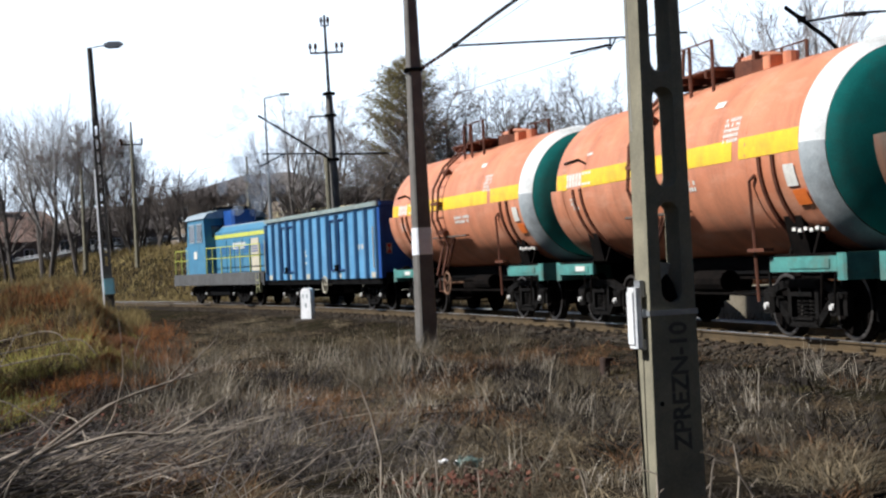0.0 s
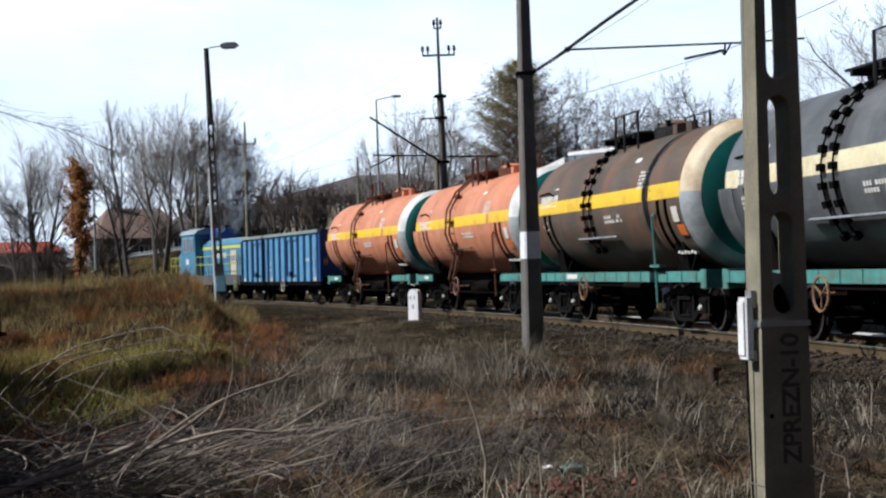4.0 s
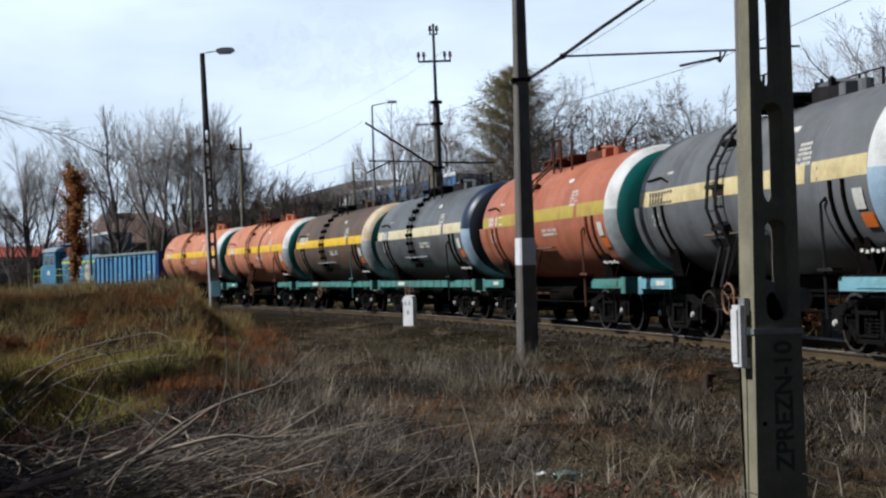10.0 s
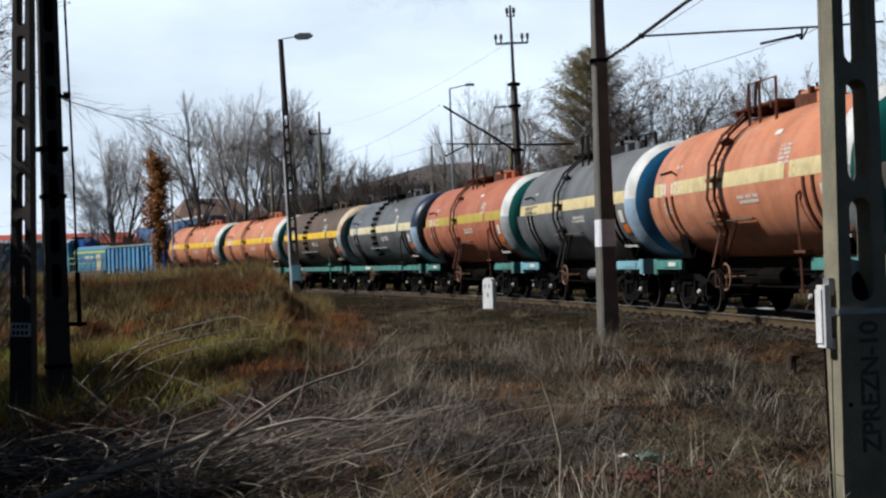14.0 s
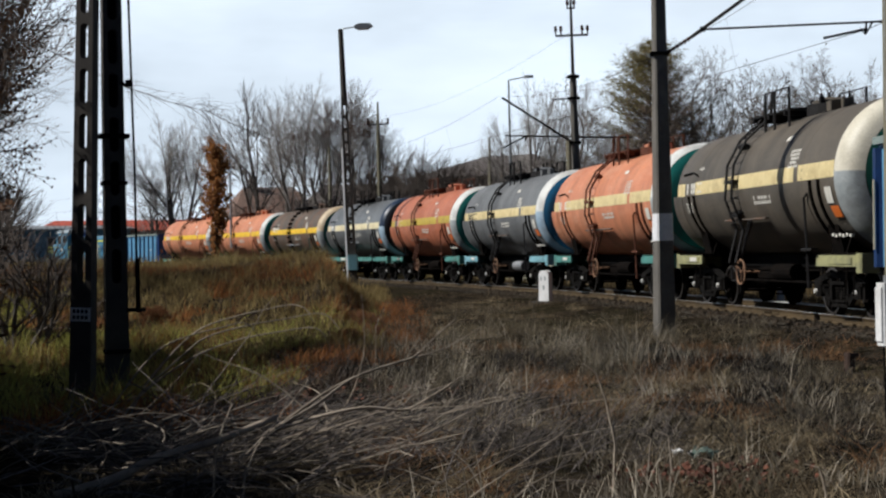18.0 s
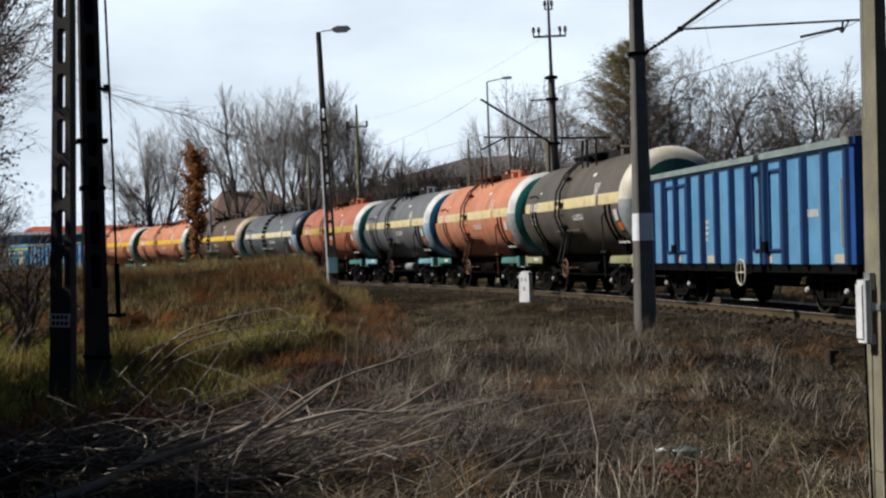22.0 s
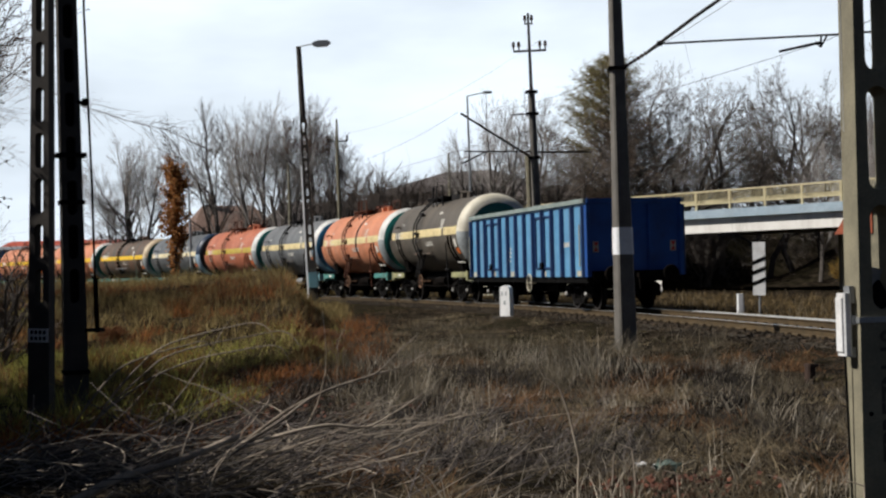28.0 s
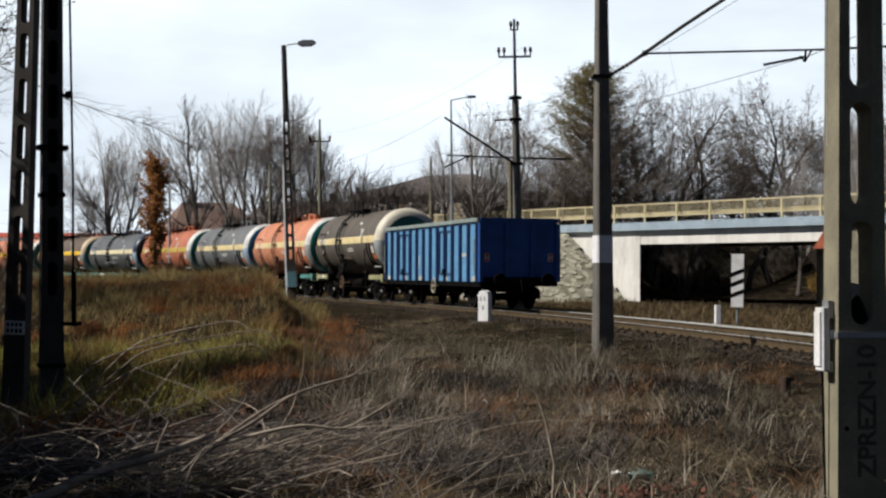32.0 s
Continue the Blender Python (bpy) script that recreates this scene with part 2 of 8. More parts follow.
GRIME = (0.035, 0.028, 0.022)
RUST = (0.13, 0.055, 0.025)
M = {
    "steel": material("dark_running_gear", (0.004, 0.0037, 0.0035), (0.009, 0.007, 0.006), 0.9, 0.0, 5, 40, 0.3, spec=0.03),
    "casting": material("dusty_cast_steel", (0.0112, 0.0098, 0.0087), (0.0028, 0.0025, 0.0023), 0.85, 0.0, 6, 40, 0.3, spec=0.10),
    "tread": material("worn_wheel_tread", (0.13, 0.12, 0.11), (0.06, 0.05, 0.045), 0.45, 0.7, 6, 60, 0.05),
    # Near-white colour paints the glint on the axle caps.
    "cap": material("axle_cap_glint", (0.75, 0.74, 0.70), (0.6, 0.58, 0.55), 0.35, 0.2, 8, 60, 0.05),
    "rail": material("rusty_rail", (0.102, 0.069, 0.033), (0.057, 0.040, 0.020), 0.8, 0.2, 2, 60, 0.2),
    "railhead": material("polished_rail_head", (0.72, 0.72, 0.72), (0.6, 0.6, 0.6), 0.28, 0.9, 1, 40, 0.03),
    "sleeper": material("weathered_sleeper", (0.064, 0.042, 0.024), (0.034, 0.023, 0.0150), 0.9, 0, 6, 60, 0.4, objects=0.3),
    "ballast": material("brown_ballast", (0.045, 0.034, 0.019), (0.018, 0.014, 0.010), 0.95, 0, 9, 26, 1.0),
    "concrete": material("weathered_concrete", (0.27, 0.245, 0.17), (0.17, 0.155, 0.11), 0.9, 0, 3, 70, 0.35, (0.10, 0.095, 0.08), 0.55, streak=True),
    "stones": material("brown_ballast_stones", (0.053, 0.038, 0.022), (0.0186, 0.0143, 0.0093), 0.95, 0, 0.8, 20, 0.0, island=0.5),
    "trough": material("pale_trough_concrete", (0.50, 0.50, 0.49), (0.36, 0.36, 0.35), 0.8, 0, 1.2, 30, 0.1, (0.25, 0.23, 0.2), 0.4),
    # Dark concrete; on the side poles its tone carries the trees' shade.
    "concrete_dark": material("dark_shaded_concrete", (0.075, 0.066, 0.058), (0.048, 0.043, 0.039), 0.9, 0, 3, 70, 0.35),
    "stencil": material("stencil_paint", (0.055, 0.051, 0.043), (0.085, 0.078, 0.06), 0.8, 0, 12, 60, 0.1),
    "white": material("white_paint", (0.84, 0.84, 0.84), (0.74, 0.75, 0.76), 0.6, 0, 4, 60, 0.06, (0.35, 0.33, 0.29), 0.5),
    "whiteband": material("chalky_white_band", (0.80, 0.81, 0.84), (0.70, 0.71, 0.74), 0.8, 0, 5, 60, 0.1, (0.35, 0.33, 0.3), 0.35),
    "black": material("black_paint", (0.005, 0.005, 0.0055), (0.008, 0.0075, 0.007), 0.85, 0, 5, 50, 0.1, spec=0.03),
    "wire": material("dark_wire", (0.045, 0.042, 0.04), None, 0.6, 0.5, 6, 40, 0.0),
    "galv": material("galvanised_steel", (0.413, 0.425, 0.438), (0.275, 0.288, 0.300), 0.5, 0.6, 4, 40, 0.05),
    "insulator": material("brown_insulator", (0.06, 0.03, 0.02), None, 0.25, 0, 6, 40, 0.0),
    "teal": material("turquoise_paint", (0.085, 0.281, 0.246), (0.060, 0.187, 0.170), 0.6, 0, 3, 40, 0.08, (0.12, 0.09, 0.06), 0.7),
    "cyan": material("pale_blue_paint", (0.22, 0.45, 0.52), (0.16, 0.34, 0.40), 0.6, 0, 3, 40, 0.08, (0.12, 0.09, 0.06), 0.5),
    "olive": material("olive_yellow_paint", (0.36, 0.35, 0.17), (0.24, 0.24, 0.13), 0.6, 0, 3, 40, 0.08, (0.08, 0.07, 0.05), 0.6),
    "yellow": material("yellow_band", (0.84, 0.55, 0.02), (0.74, 0.46, 0.03), 0.55, 0, 3, 50, 0.05, (0.30, 0.17, 0.05), 0.45),
    "cream": material("cream_band", (0.74, 0.62, 0.33), (0.62, 0.50, 0.25), 0.55, 0, 3, 50, 0.05, (0.28, 0.2, 0.1), 0.5),
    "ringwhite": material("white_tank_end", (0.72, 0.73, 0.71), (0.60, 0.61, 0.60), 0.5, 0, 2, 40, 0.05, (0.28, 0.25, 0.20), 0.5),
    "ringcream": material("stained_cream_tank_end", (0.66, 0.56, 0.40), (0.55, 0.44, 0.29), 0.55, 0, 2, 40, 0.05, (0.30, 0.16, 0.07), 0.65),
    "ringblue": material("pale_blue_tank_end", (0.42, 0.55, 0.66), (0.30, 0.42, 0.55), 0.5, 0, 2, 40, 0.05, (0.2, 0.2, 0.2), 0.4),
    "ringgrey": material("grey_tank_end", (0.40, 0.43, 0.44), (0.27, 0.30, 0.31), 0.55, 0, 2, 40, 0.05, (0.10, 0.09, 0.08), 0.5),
    "endgreen": material("sea_green_dark_tank_end", (0.014, 0.185, 0.165), (0.011, 0.14, 0.125), 0.45, 0, 2, 40, 0.05, (0.05, 0.05, 0.04), 0.4),
    "endblue": material("deep_blue_tank_end", (0.018, 0.16, 0.34), (0.014, 0.12, 0.26), 0.45, 0, 2, 40, 0.05, (0.05, 0.05, 0.05), 0.4),
    "ringnavy": material("navy_tank_ring", (0.022, 0.040, 0.085), (0.015, 0.028, 0.055), 0.4, 0, 2, 40, 0.05),
    "endblack": material("black_blue_tank_end", (0.016, 0.022, 0.035), (0.02, 0.025, 0.03), 0.5, 0, 2, 40, 0.05),
    "letter": material("white_lettering", (0.74, 0.72, 0.66), (0.58, 0.56, 0.5), 0.65, 0, 8, 60, 0.0),
    "orangeplate": material("orange_plate", (0.80, 0.20, 0.03), (0.7, 0.16, 0.03), 0.5, 0, 4, 40, 0.0),
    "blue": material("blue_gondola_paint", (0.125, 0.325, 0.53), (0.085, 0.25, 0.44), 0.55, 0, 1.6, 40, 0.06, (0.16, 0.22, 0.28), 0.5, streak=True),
    # Rib blues are darkened to carry the shadow beside each rib.
    "ribblue": material("weathered_rib_blue_with_shade", (0.040, 0.125, 0.25), (0.028, 0.095, 0.20), 0.55, 0, 1.6, 40, 0.06, (0.06, 0.09, 0.13), 0.5),
    "navy": material("navy_with_rib_shade", (0.008, 0.040, 0.14), (0.007, 0.03, 0.11), 0.55, 0, 1.6, 40, 0.06, (0.02, 0.03, 0.06), 0.5),
    # On the wagon ends this blue is darkened to carry their shade.
    "deepblue": material("deep_blue_paint_with_end_shade", (0.014, 0.08, 0.32), (0.012, 0.065, 0.26), 0.55, 0, 1.6, 40, 0.06, (0.02, 0.03, 0.06), 0.5),
    "rim": material("grey_green_rim", (0.27, 0.33, 0.31), (0.20, 0.25, 0.24), 0.6, 0, 3, 40, 0.08, (0.12, 0.1, 0.08), 0.5),
    "locoblue": material("faded_loco_blue", (0.070, 0.235, 0.37), (0.05, 0.17, 0.28), 0.55, 0, 2, 40, 0.06, (0.10, 0.14, 0.17), 0.5, streak=True),
    "locoroof": material("pale_roof_paint", (0.35, 0.42, 0.47), (0.26, 0.32, 0.36), 0.6, 0, 2, 40, 0.06, GRIME, 0.5),
    "locogrey": material("dusty_grey_frame", (0.10, 0.10, 0.10), (0.06, 0.058, 0.056), 0.75, 0, 3, 40, 0.1),
    "locoyellow": material("yellow_green_stripe", (0.55, 0.58, 0.10), (0.45, 0.48, 0.09), 0.55, 0, 3, 40, 0.03),
    "beige": material("beige_panel", (0.55, 0.50, 0.38), (0.42, 0.38, 0.30), 0.65, 0, 3, 40, 0.05),
    "glass": material("dark_cab_glass", (0.02, 0.025, 0.03), None, 0.08, 0, 2, 10, 0.0, spec=0.6),
}
TANK = {
    "orange": material("orange_tank_paint", (0.64, 0.26, 0.140), (0.54, 0.20, 0.105), 0.5, 0, 1.1, 45, 0.06, (0.22, 0.10, 0.06), 0.6, streak=True, fade=(0.66, 0.36, 0.24)),
    "redorange": material("red_orange_tank_paint", (0.49, 0.165, 0.088), (0.40, 0.125, 0.066), 0.5, 0, 1.1, 45, 0.06, (0.16, 0.065, 0.04), 0.6, streak=True, fade=(0.54, 0.25, 0.165)),
    "brown": material("rusty_brown_tank_paint", (0.075, 0.062, 0.050), (0.115, 0.080, 0.056), 0.55, 0, 0.8, 45, 0.08, (0.26, 0.095, 0.035), 0.75, streak=True, fade=(0.15, 0.135, 0.115)),
    "black": material("black_grey_tank_paint", (0.090, 0.096, 0.101), (0.15, 0.156, 0.160), 0.34, 0, 0.9, 45, 0.06, (0.015, 0.015, 0.016), 0.6, streak=True, fade=(0.19, 0.197, 0.20)),
    "grey": material("dark_grey_tank_paint", (0.120, 0.127, 0.134), (0.18, 0.185, 0.19), 0.5, 0, 0.9, 45, 0.06, (0.03, 0.03, 0.03), 0.6, streak=True, fade=(0.17, 0.18, 0.19)),
    "umber": material("dark_umber_tank_paint", (0.080, 0.070, 0.058), (0.125, 0.105, 0.082), 0.55, 0, 0.9, 45, 0.07, (0.028, 0.024, 0.02), 0.6, streak=True, fade=(0.13, 0.11, 0.085)),
}


# ---- mesh builders ----
class Geo:
    """Collects simple solids into one mesh."""

    def __init__(self):
        self.v, self.f = [], []

    def add(self, verts, faces):
        o = len(self.v)
        self.v.extend(tuple(p) for p in verts)
        self.f.extend(tuple(i + o for i in q) for q in faces)
        return self

    def box(self, c, s, rot=None, taper=1.0, bevel=0.0):
        """A box about c of size s; with a bevel its upright edges are cut."""
        hx, hy, hz = s[0] / 2, s[1] / 2, s[2] / 2
        if bevel:
            b = min(bevel, hx * 0.9, hy * 0.9)
            ring = [(-hx + b, -hy), (hx - b, -hy), (hx, -hy + b), (hx, hy - b), (hx - b, hy), (-hx + b, hy), (-hx, hy - b), (-hx, -hy + b)]
        else:
            ring = [(-hx, -hy), (hx, -hy), (hx, hy), (-hx, hy)]
        k = len(ring)
        vs = [Vector((x, y, -hz)) for x, y in ring] + [Vector((x * taper, y * taper, hz)) for x, y in ring]
        if rot:
            r = Euler([radians(a) for a in rot]).to_matrix()
            vs = [r @ p for p in vs]
        fs = [tuple(range(k - 1, -1, -1)), tuple(range(k, 2 * k))] + [(i, (i + 1) % k, k + (i + 1) % k, k + i) for i in range(k)]
        return self.add([p + Vector(c) for p in vs], fs)

    def tube(self, pts, radii, seg=6, caps=True):
        """A round bar along points; radii is one number or one for each point."""
        pts = [Vector(p) for p in pts]
        if not hasattr(radii, "__len__"):
            radii = [radii] * len(pts)
        vs, fs = [], []
        side = None
        for i, p in enumerate(pts):
            d = (pts[min(i + 1, len(pts) - 1)] - pts[max(i - 1, 0)])
            d = d.normalized() if d.length > 1e-9 else Vector((0, 0, 1))
            if side is None:
                side = d.orthogonal().normalized()
            else:
                side = (side - d * side.dot(d))
                side = side.normalized() if side.length > 1e-6 else d.orthogonal().normalized()
            up = d.cross(side)
            for k in range(seg):
                a = 2 * math.pi * k / seg
                vs.append(p + (side * math.cos(a) + up * math.sin(a)) * radii[i])
        for i in range(len(pts) - 1):
            for k in range(seg):
                k2 = (k + 1) % seg
                fs.append((i * seg + k, i * seg + k2, (i + 1) * seg + k2, (i + 1) * seg + k))
        if caps:
            fs.append(tuple(range(seg - 1, -1, -1)))
            fs.append(tuple((len(pts) - 1) * seg + k for k in range(seg)))
        return self.add(vs, fs)

    def disc(self, c, axis, r, h, seg=20, hub=0.0):
        a = Vector(axis).normalized() * h / 2
        return self.tube([Vector(c) - a, Vector(c) + a], r, seg)

    def lathe_x(self, prof, c, a0=0.0, a1=360.0, seg=40):
        """A profile of (x, radius) turned about the x axis through c, from angle a0 to a1; 0 is +y, 90 is up."""
        full = abs(a1 - a0 - 360) < 1e-6
        n = seg if full else seg + 1
        vs, fs = [], []
        for x, r in prof:
            for k in range(n):
                a = radians(a0 + (a1 - a0) * k / seg)
                vs.append((c[0] + x, c[1] + r * math.cos(a), c[2] + r * math.sin(a)))
        for i in range(len(prof) - 1):
            for k in range(seg):
                k2 = (k + 1) % n
                fs.append((i * n + k, i * n + k2, (i + 1) * n + k2, (i + 1) * n + k))
        return self.add(vs, fs)

    def prism(self, poly, y0, y1, plane="xz"):
        """A polygon in a plane, drawn out along the third axis."""
        k = len(poly)
        if plane == "xz":
            vs = [(x, y0, z) for x, z in poly] + [(x, y1, z) for x, z in poly]
        elif plane == "yz":
            vs = [(y0, x, z) for x, z in poly] + [(y1, x, z) for x, z in poly]
        else:
            vs = [(x, z, y0) for x, z in poly] + [(x, z, y1) for x, z in poly]
        fs = [tuple(range(k)), tuple(range(2 * k - 1, k - 1, -1))] + [(i, k + i, k + (i + 1) % k, (i + 1) % k) for i in range(k)]
        return self.add(vs, fs)

    def mesh(self, name, mat, smooth=False):
        me = bpy.data.meshes.new(name)
        me.from_pydata(self.v, [], self.f)
        me.materials.append(mat)
        if smooth:
            me.polygons.foreach_set("use_smooth", [True] * len(me.polygons))
        me.update()
        return me


def fix_normals(me):
    bm = bmesh.new()
    bm.from_mesh(me)
    bmesh.ops.recalc_face_normals(bm, faces=bm.faces)
    bm.to_mesh(me)
    bm.free()


def part(name, geo, mat, parent, label="", smooth=False, m=None, fix=False, weld=False):
    """One mesh object under a thing or a part. geo: a Geo, or a mesh that it shares."""
    me = geo.mesh(name, mat, smooth) if isinstance(geo, Geo) else geo
    if fix:
        fix_normals(me)
    if weld:
        bm = bmesh.new()
        bm.from_mesh(me)
        bmesh.ops.remove_doubles(bm, verts=bm.verts, dist=0.0005)
        bm.to_mesh(me)
        bm.free()
    ob = new(name, me)
    ob.parent = parent
    if m is not None:
        ob.matrix_basis = m
    return tagged(ob, label)


def thing(name, label, category, group="", m=None, kind=""):
    ob = new(name)
    ob.empty_display_size = 0.3
    if m is not None:
        ob.matrix_basis = m
    return tagged(ob, label, category, group, kind)


def solid(name, geo, mat, label, category, kind="", group="", smooth=False, m=None, fix=False):
    me = geo.mesh(name, mat, smooth) if isinstance(geo, Geo) else geo
    if fix:
        fix_normals(me)
    ob = new(name, me)
    if m is not None:
        ob.matrix_basis = m
    return tagged(ob, label, category, group, kind)


# ---- the line's plan: one arc ----
ARC_R = 225.49
HEAD0 = -0.18121
ARC_C = (6.713 - ARC_R * math.cos(HEAD0), 30.549 + ARC_R * math.sin(HEAD0))


def line_at(s, lat=0.0):
    """Place on the line s metres along it, lat metres to the left of its way, and its heading there (radians from +y)."""
    a = HEAD0 - s / ARC_R
    r = ARC_R - lat
    return ARC_C[0] + r * math.cos(a), ARC_C[1] - r * math.sin(a), a


def line_pose(s, lat=0.0, z=0.0):
    """The pose of a thing on the line whose x axis points along the way and whose y axis points to the left."""
    x, y, a = line_at(s, lat)
    return pose(x, y, z, 0, 0, 90 - math.degrees(a))


def line_coords(x, y):
    """s and lat of a place."""
    dx, dy = x - ARC_C[0], y - ARC_C[1]
    return (HEAD0 - math.atan2(-dy, dx)) * ARC_R, ARC_R - math.hypot(dx, dy)


def smooth_step(v, a, b):
    u = min(1.0, max(0.0, (v - a) / (b - a)))
    return u * u * (3 - 2 * u)


def ground_z(x, y):
    """Height of the ground."""
    s, lat = line_coords(x, y)
    z = -0.27 + 0.05 * noise.noise((x * 0.35, y * 0.35, 0.3)) + 0.045 * noise.noise((x * 1.6, y * 1.6, 4.0))
    if y > 0:
        z -= 0.17 * smooth_step(y, 14, 30) * smooth_step(lat, 2.2, 4.0)
        z -= 0.38 * smooth_step(-x / max(y, 1), 0.10, 0.26) * smooth_step(y, 10, 18)
        edge = smooth_step(-x / max(y, 1), 0.104, 0.138)
        z += 1.62 * edge * smooth_step(y, 22, 47) * smooth_step(lat, 3.2, 8.5) * (1 + 0.12 * noise.noise((x * 0.2, y * 0.2, 7)))
    if lat < -3.0:
        top = 4.0 - 0.35 * smooth_step(s, 55, 75) - 1.9 * smooth_step(s, 72, 150)
        u = (x - 5.85) * 0.6134 - (y - 84.0) * 0.7898        # along the bridge, from the far end
        n = (x - 5.85) * 0.7898 + (y - 84.0) * 0.6134        # across it, away from the line
        z += top * smooth_step(-lat, 3.6, 12.0) * smooth_step(-u, 3.0, 8.0)
        z += 4.6 * smooth_step(n, 13.0, 30.0) * smooth_step(u, -4.0, 2.0) * smooth_step(60.0 - u, 0.0, 12.0)
        far = ((y - 69) * 0.613 + (x - 17.5) * 0.79)          # beyond the bridge's right end the road bank begins again
        right = ((x - 17.9) * 0.613 - (y - 69.1) * 0.79)
        z += 1.9 * smooth_step(right, 0.2, 6.0) * smooth_step(far, -3.5, 0.5) * smooth_step(y, 8, 25)
    d = math.hypot(x, y)
    z += 6.0 * smooth_step(d, 160, 400)
    return z

# ---- ground ----
def ground_material():
    m = bpy.data.materials.new("dry_meadow_ground")
    m.use_nodes = True
    n, l = m.node_tree.nodes, m.node_tree.links
    bsdf = n["Principled BSDF"]
    co = n.new("ShaderNodeTexCoord")
    big = n.new("ShaderNodeTexNoise")
    big.inputs["Scale"].default_value, big.inputs["Detail"].default_value, big.inputs["Roughness"].default_value = 0.22, 8, 0.65
    mid = n.new("ShaderNodeTexNoise")
    mid.inputs["Scale"].default_value, mid.inputs["Detail"].default_value = 2.2, 8
    fine = n.new("ShaderNodeTexNoise")
    fine.inputs["Scale"].default_value, fine.inputs["Detail"].default_value = 22, 6
    for t in (big, mid, fine):
        l.new(co.outputs["Object"], t.inputs["Vector"])
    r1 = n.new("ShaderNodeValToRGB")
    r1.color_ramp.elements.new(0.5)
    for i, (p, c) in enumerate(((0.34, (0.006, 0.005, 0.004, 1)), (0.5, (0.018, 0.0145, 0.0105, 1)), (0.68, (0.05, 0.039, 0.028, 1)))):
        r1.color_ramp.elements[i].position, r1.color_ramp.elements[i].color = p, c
    l.new(mid.outputs["Fac"], r1.inputs["Fac"])
    r2 = n.new("ShaderNodeMapRange")
    r2.inputs["From Min"].default_value, r2.inputs["From Max"].default_value = 0.46, 0.62
    r2.inputs["To Max"].default_value = 0.55
    l.new(big.outputs["Fac"], r2.inputs["Value"])
    mix = n.new("ShaderNodeMix")
    mix.data_type = "RGBA"
    mix.inputs["B"].default_value = (0.022, 0.020, 0.010, 1)
    l.new(r2.outputs["Result"], mix.inputs["Factor"])
    l.new(r1.outputs["Color"], mix.inputs["A"])
    hsv = n.new("ShaderNodeHueSaturation")
    val = n.new("ShaderNodeMapRange")
    val.inputs["From Min"].default_value, val.inputs["From Max"].default_value = 0.3, 0.7
    val.inputs["To Min"].default_value, val.inputs["To Max"].default_value = 0.55, 1.4
    l.new(fine.outputs["Fac"], val.inputs["Value"])
    l.new(val.outputs["Result"], hsv.inputs["Value"])
    l.new(mix.outputs["Result"], hsv.inputs["Color"])
    l.new(hsv.outputs["Color"], bsdf.inputs["Base Color"])
    bsdf.inputs["Roughness"].default_value = 0.95
    bsdf.inputs["Specular IOR Level"].default_value = 0.0
    bp = n.new("ShaderNodeBump")
    bp.inputs["Strength"].default_value, bp.inputs["Distance"].default_value = 0.5, 0.012
    l.new(fine.outputs["Fac"], bp.inputs["Height"])
    l.new(bp.outputs["Normal"], bsdf.inputs["Normal"])
    return m


M["ground"] = ground_material()


def build_ground():
    """One sheet in rings round the camera, fine ahead, out to the horizon."""
    angles = [-34 + 68 * i / 200 for i in range(201)] + [34 + 292 * (i + 1) / 40 for i in range(39)]
    radii, r = [0.5], 0.5
    while r < 240:
        r *= 1.013 if 6 < r < 34 else 1.034
        radii.append(r)
    radii += [300, 400, 600, 1000, 1800, 3200]
    na = len(angles)
    vs = [(0, 0, ground_z(0, 0))]
    for r in radii:
        for a in angles:
            x, y = r * math.sin(radians(a)), r * math.cos(radians(a))
            vs.append((x, y, ground_z(x, y)))
    fs = [(0, 1 + (k + 1) % na, 1 + k) for k in range(na)]
    for i in range(len(radii) - 1):
        for k in range(na):
            k2 = (k + 1) % na
            fs.append((1 + i * na + k, 1 + i * na + k2, 1 + (i + 1) * na + k2, 1 + (i + 1) * na + k))
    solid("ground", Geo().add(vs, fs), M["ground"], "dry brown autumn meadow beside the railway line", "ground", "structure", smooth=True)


build_ground()


# ---- the line ----
def swept(profile, s0, s1, step, close=True):
    """A cross section (lat, z) drawn along the line."""
    g = Geo()
    n = int((s1 - s0) / step) + 1
    k = len(profile)
    vs, fs = [], []
    for i in range(n):
        s = s0 + (s1 - s0) * i / (n - 1)
        for lat, z in profile:
            x, y, _ = line_at(s, lat)
            vs.append((x, y, z))
    for i in range(n - 1):
        for j in range(k if close else k - 1):
            j2 = (j + 1) % k
            fs.append((i * k + j, i * k + j2, (i + 1) * k + j2, (i + 1) * k + j))
    if close:
        fs += [tuple(range(k)), tuple((n - 1) * k + j for j in range(k - 1, -1, -1))]
    return g.add(vs, fs)


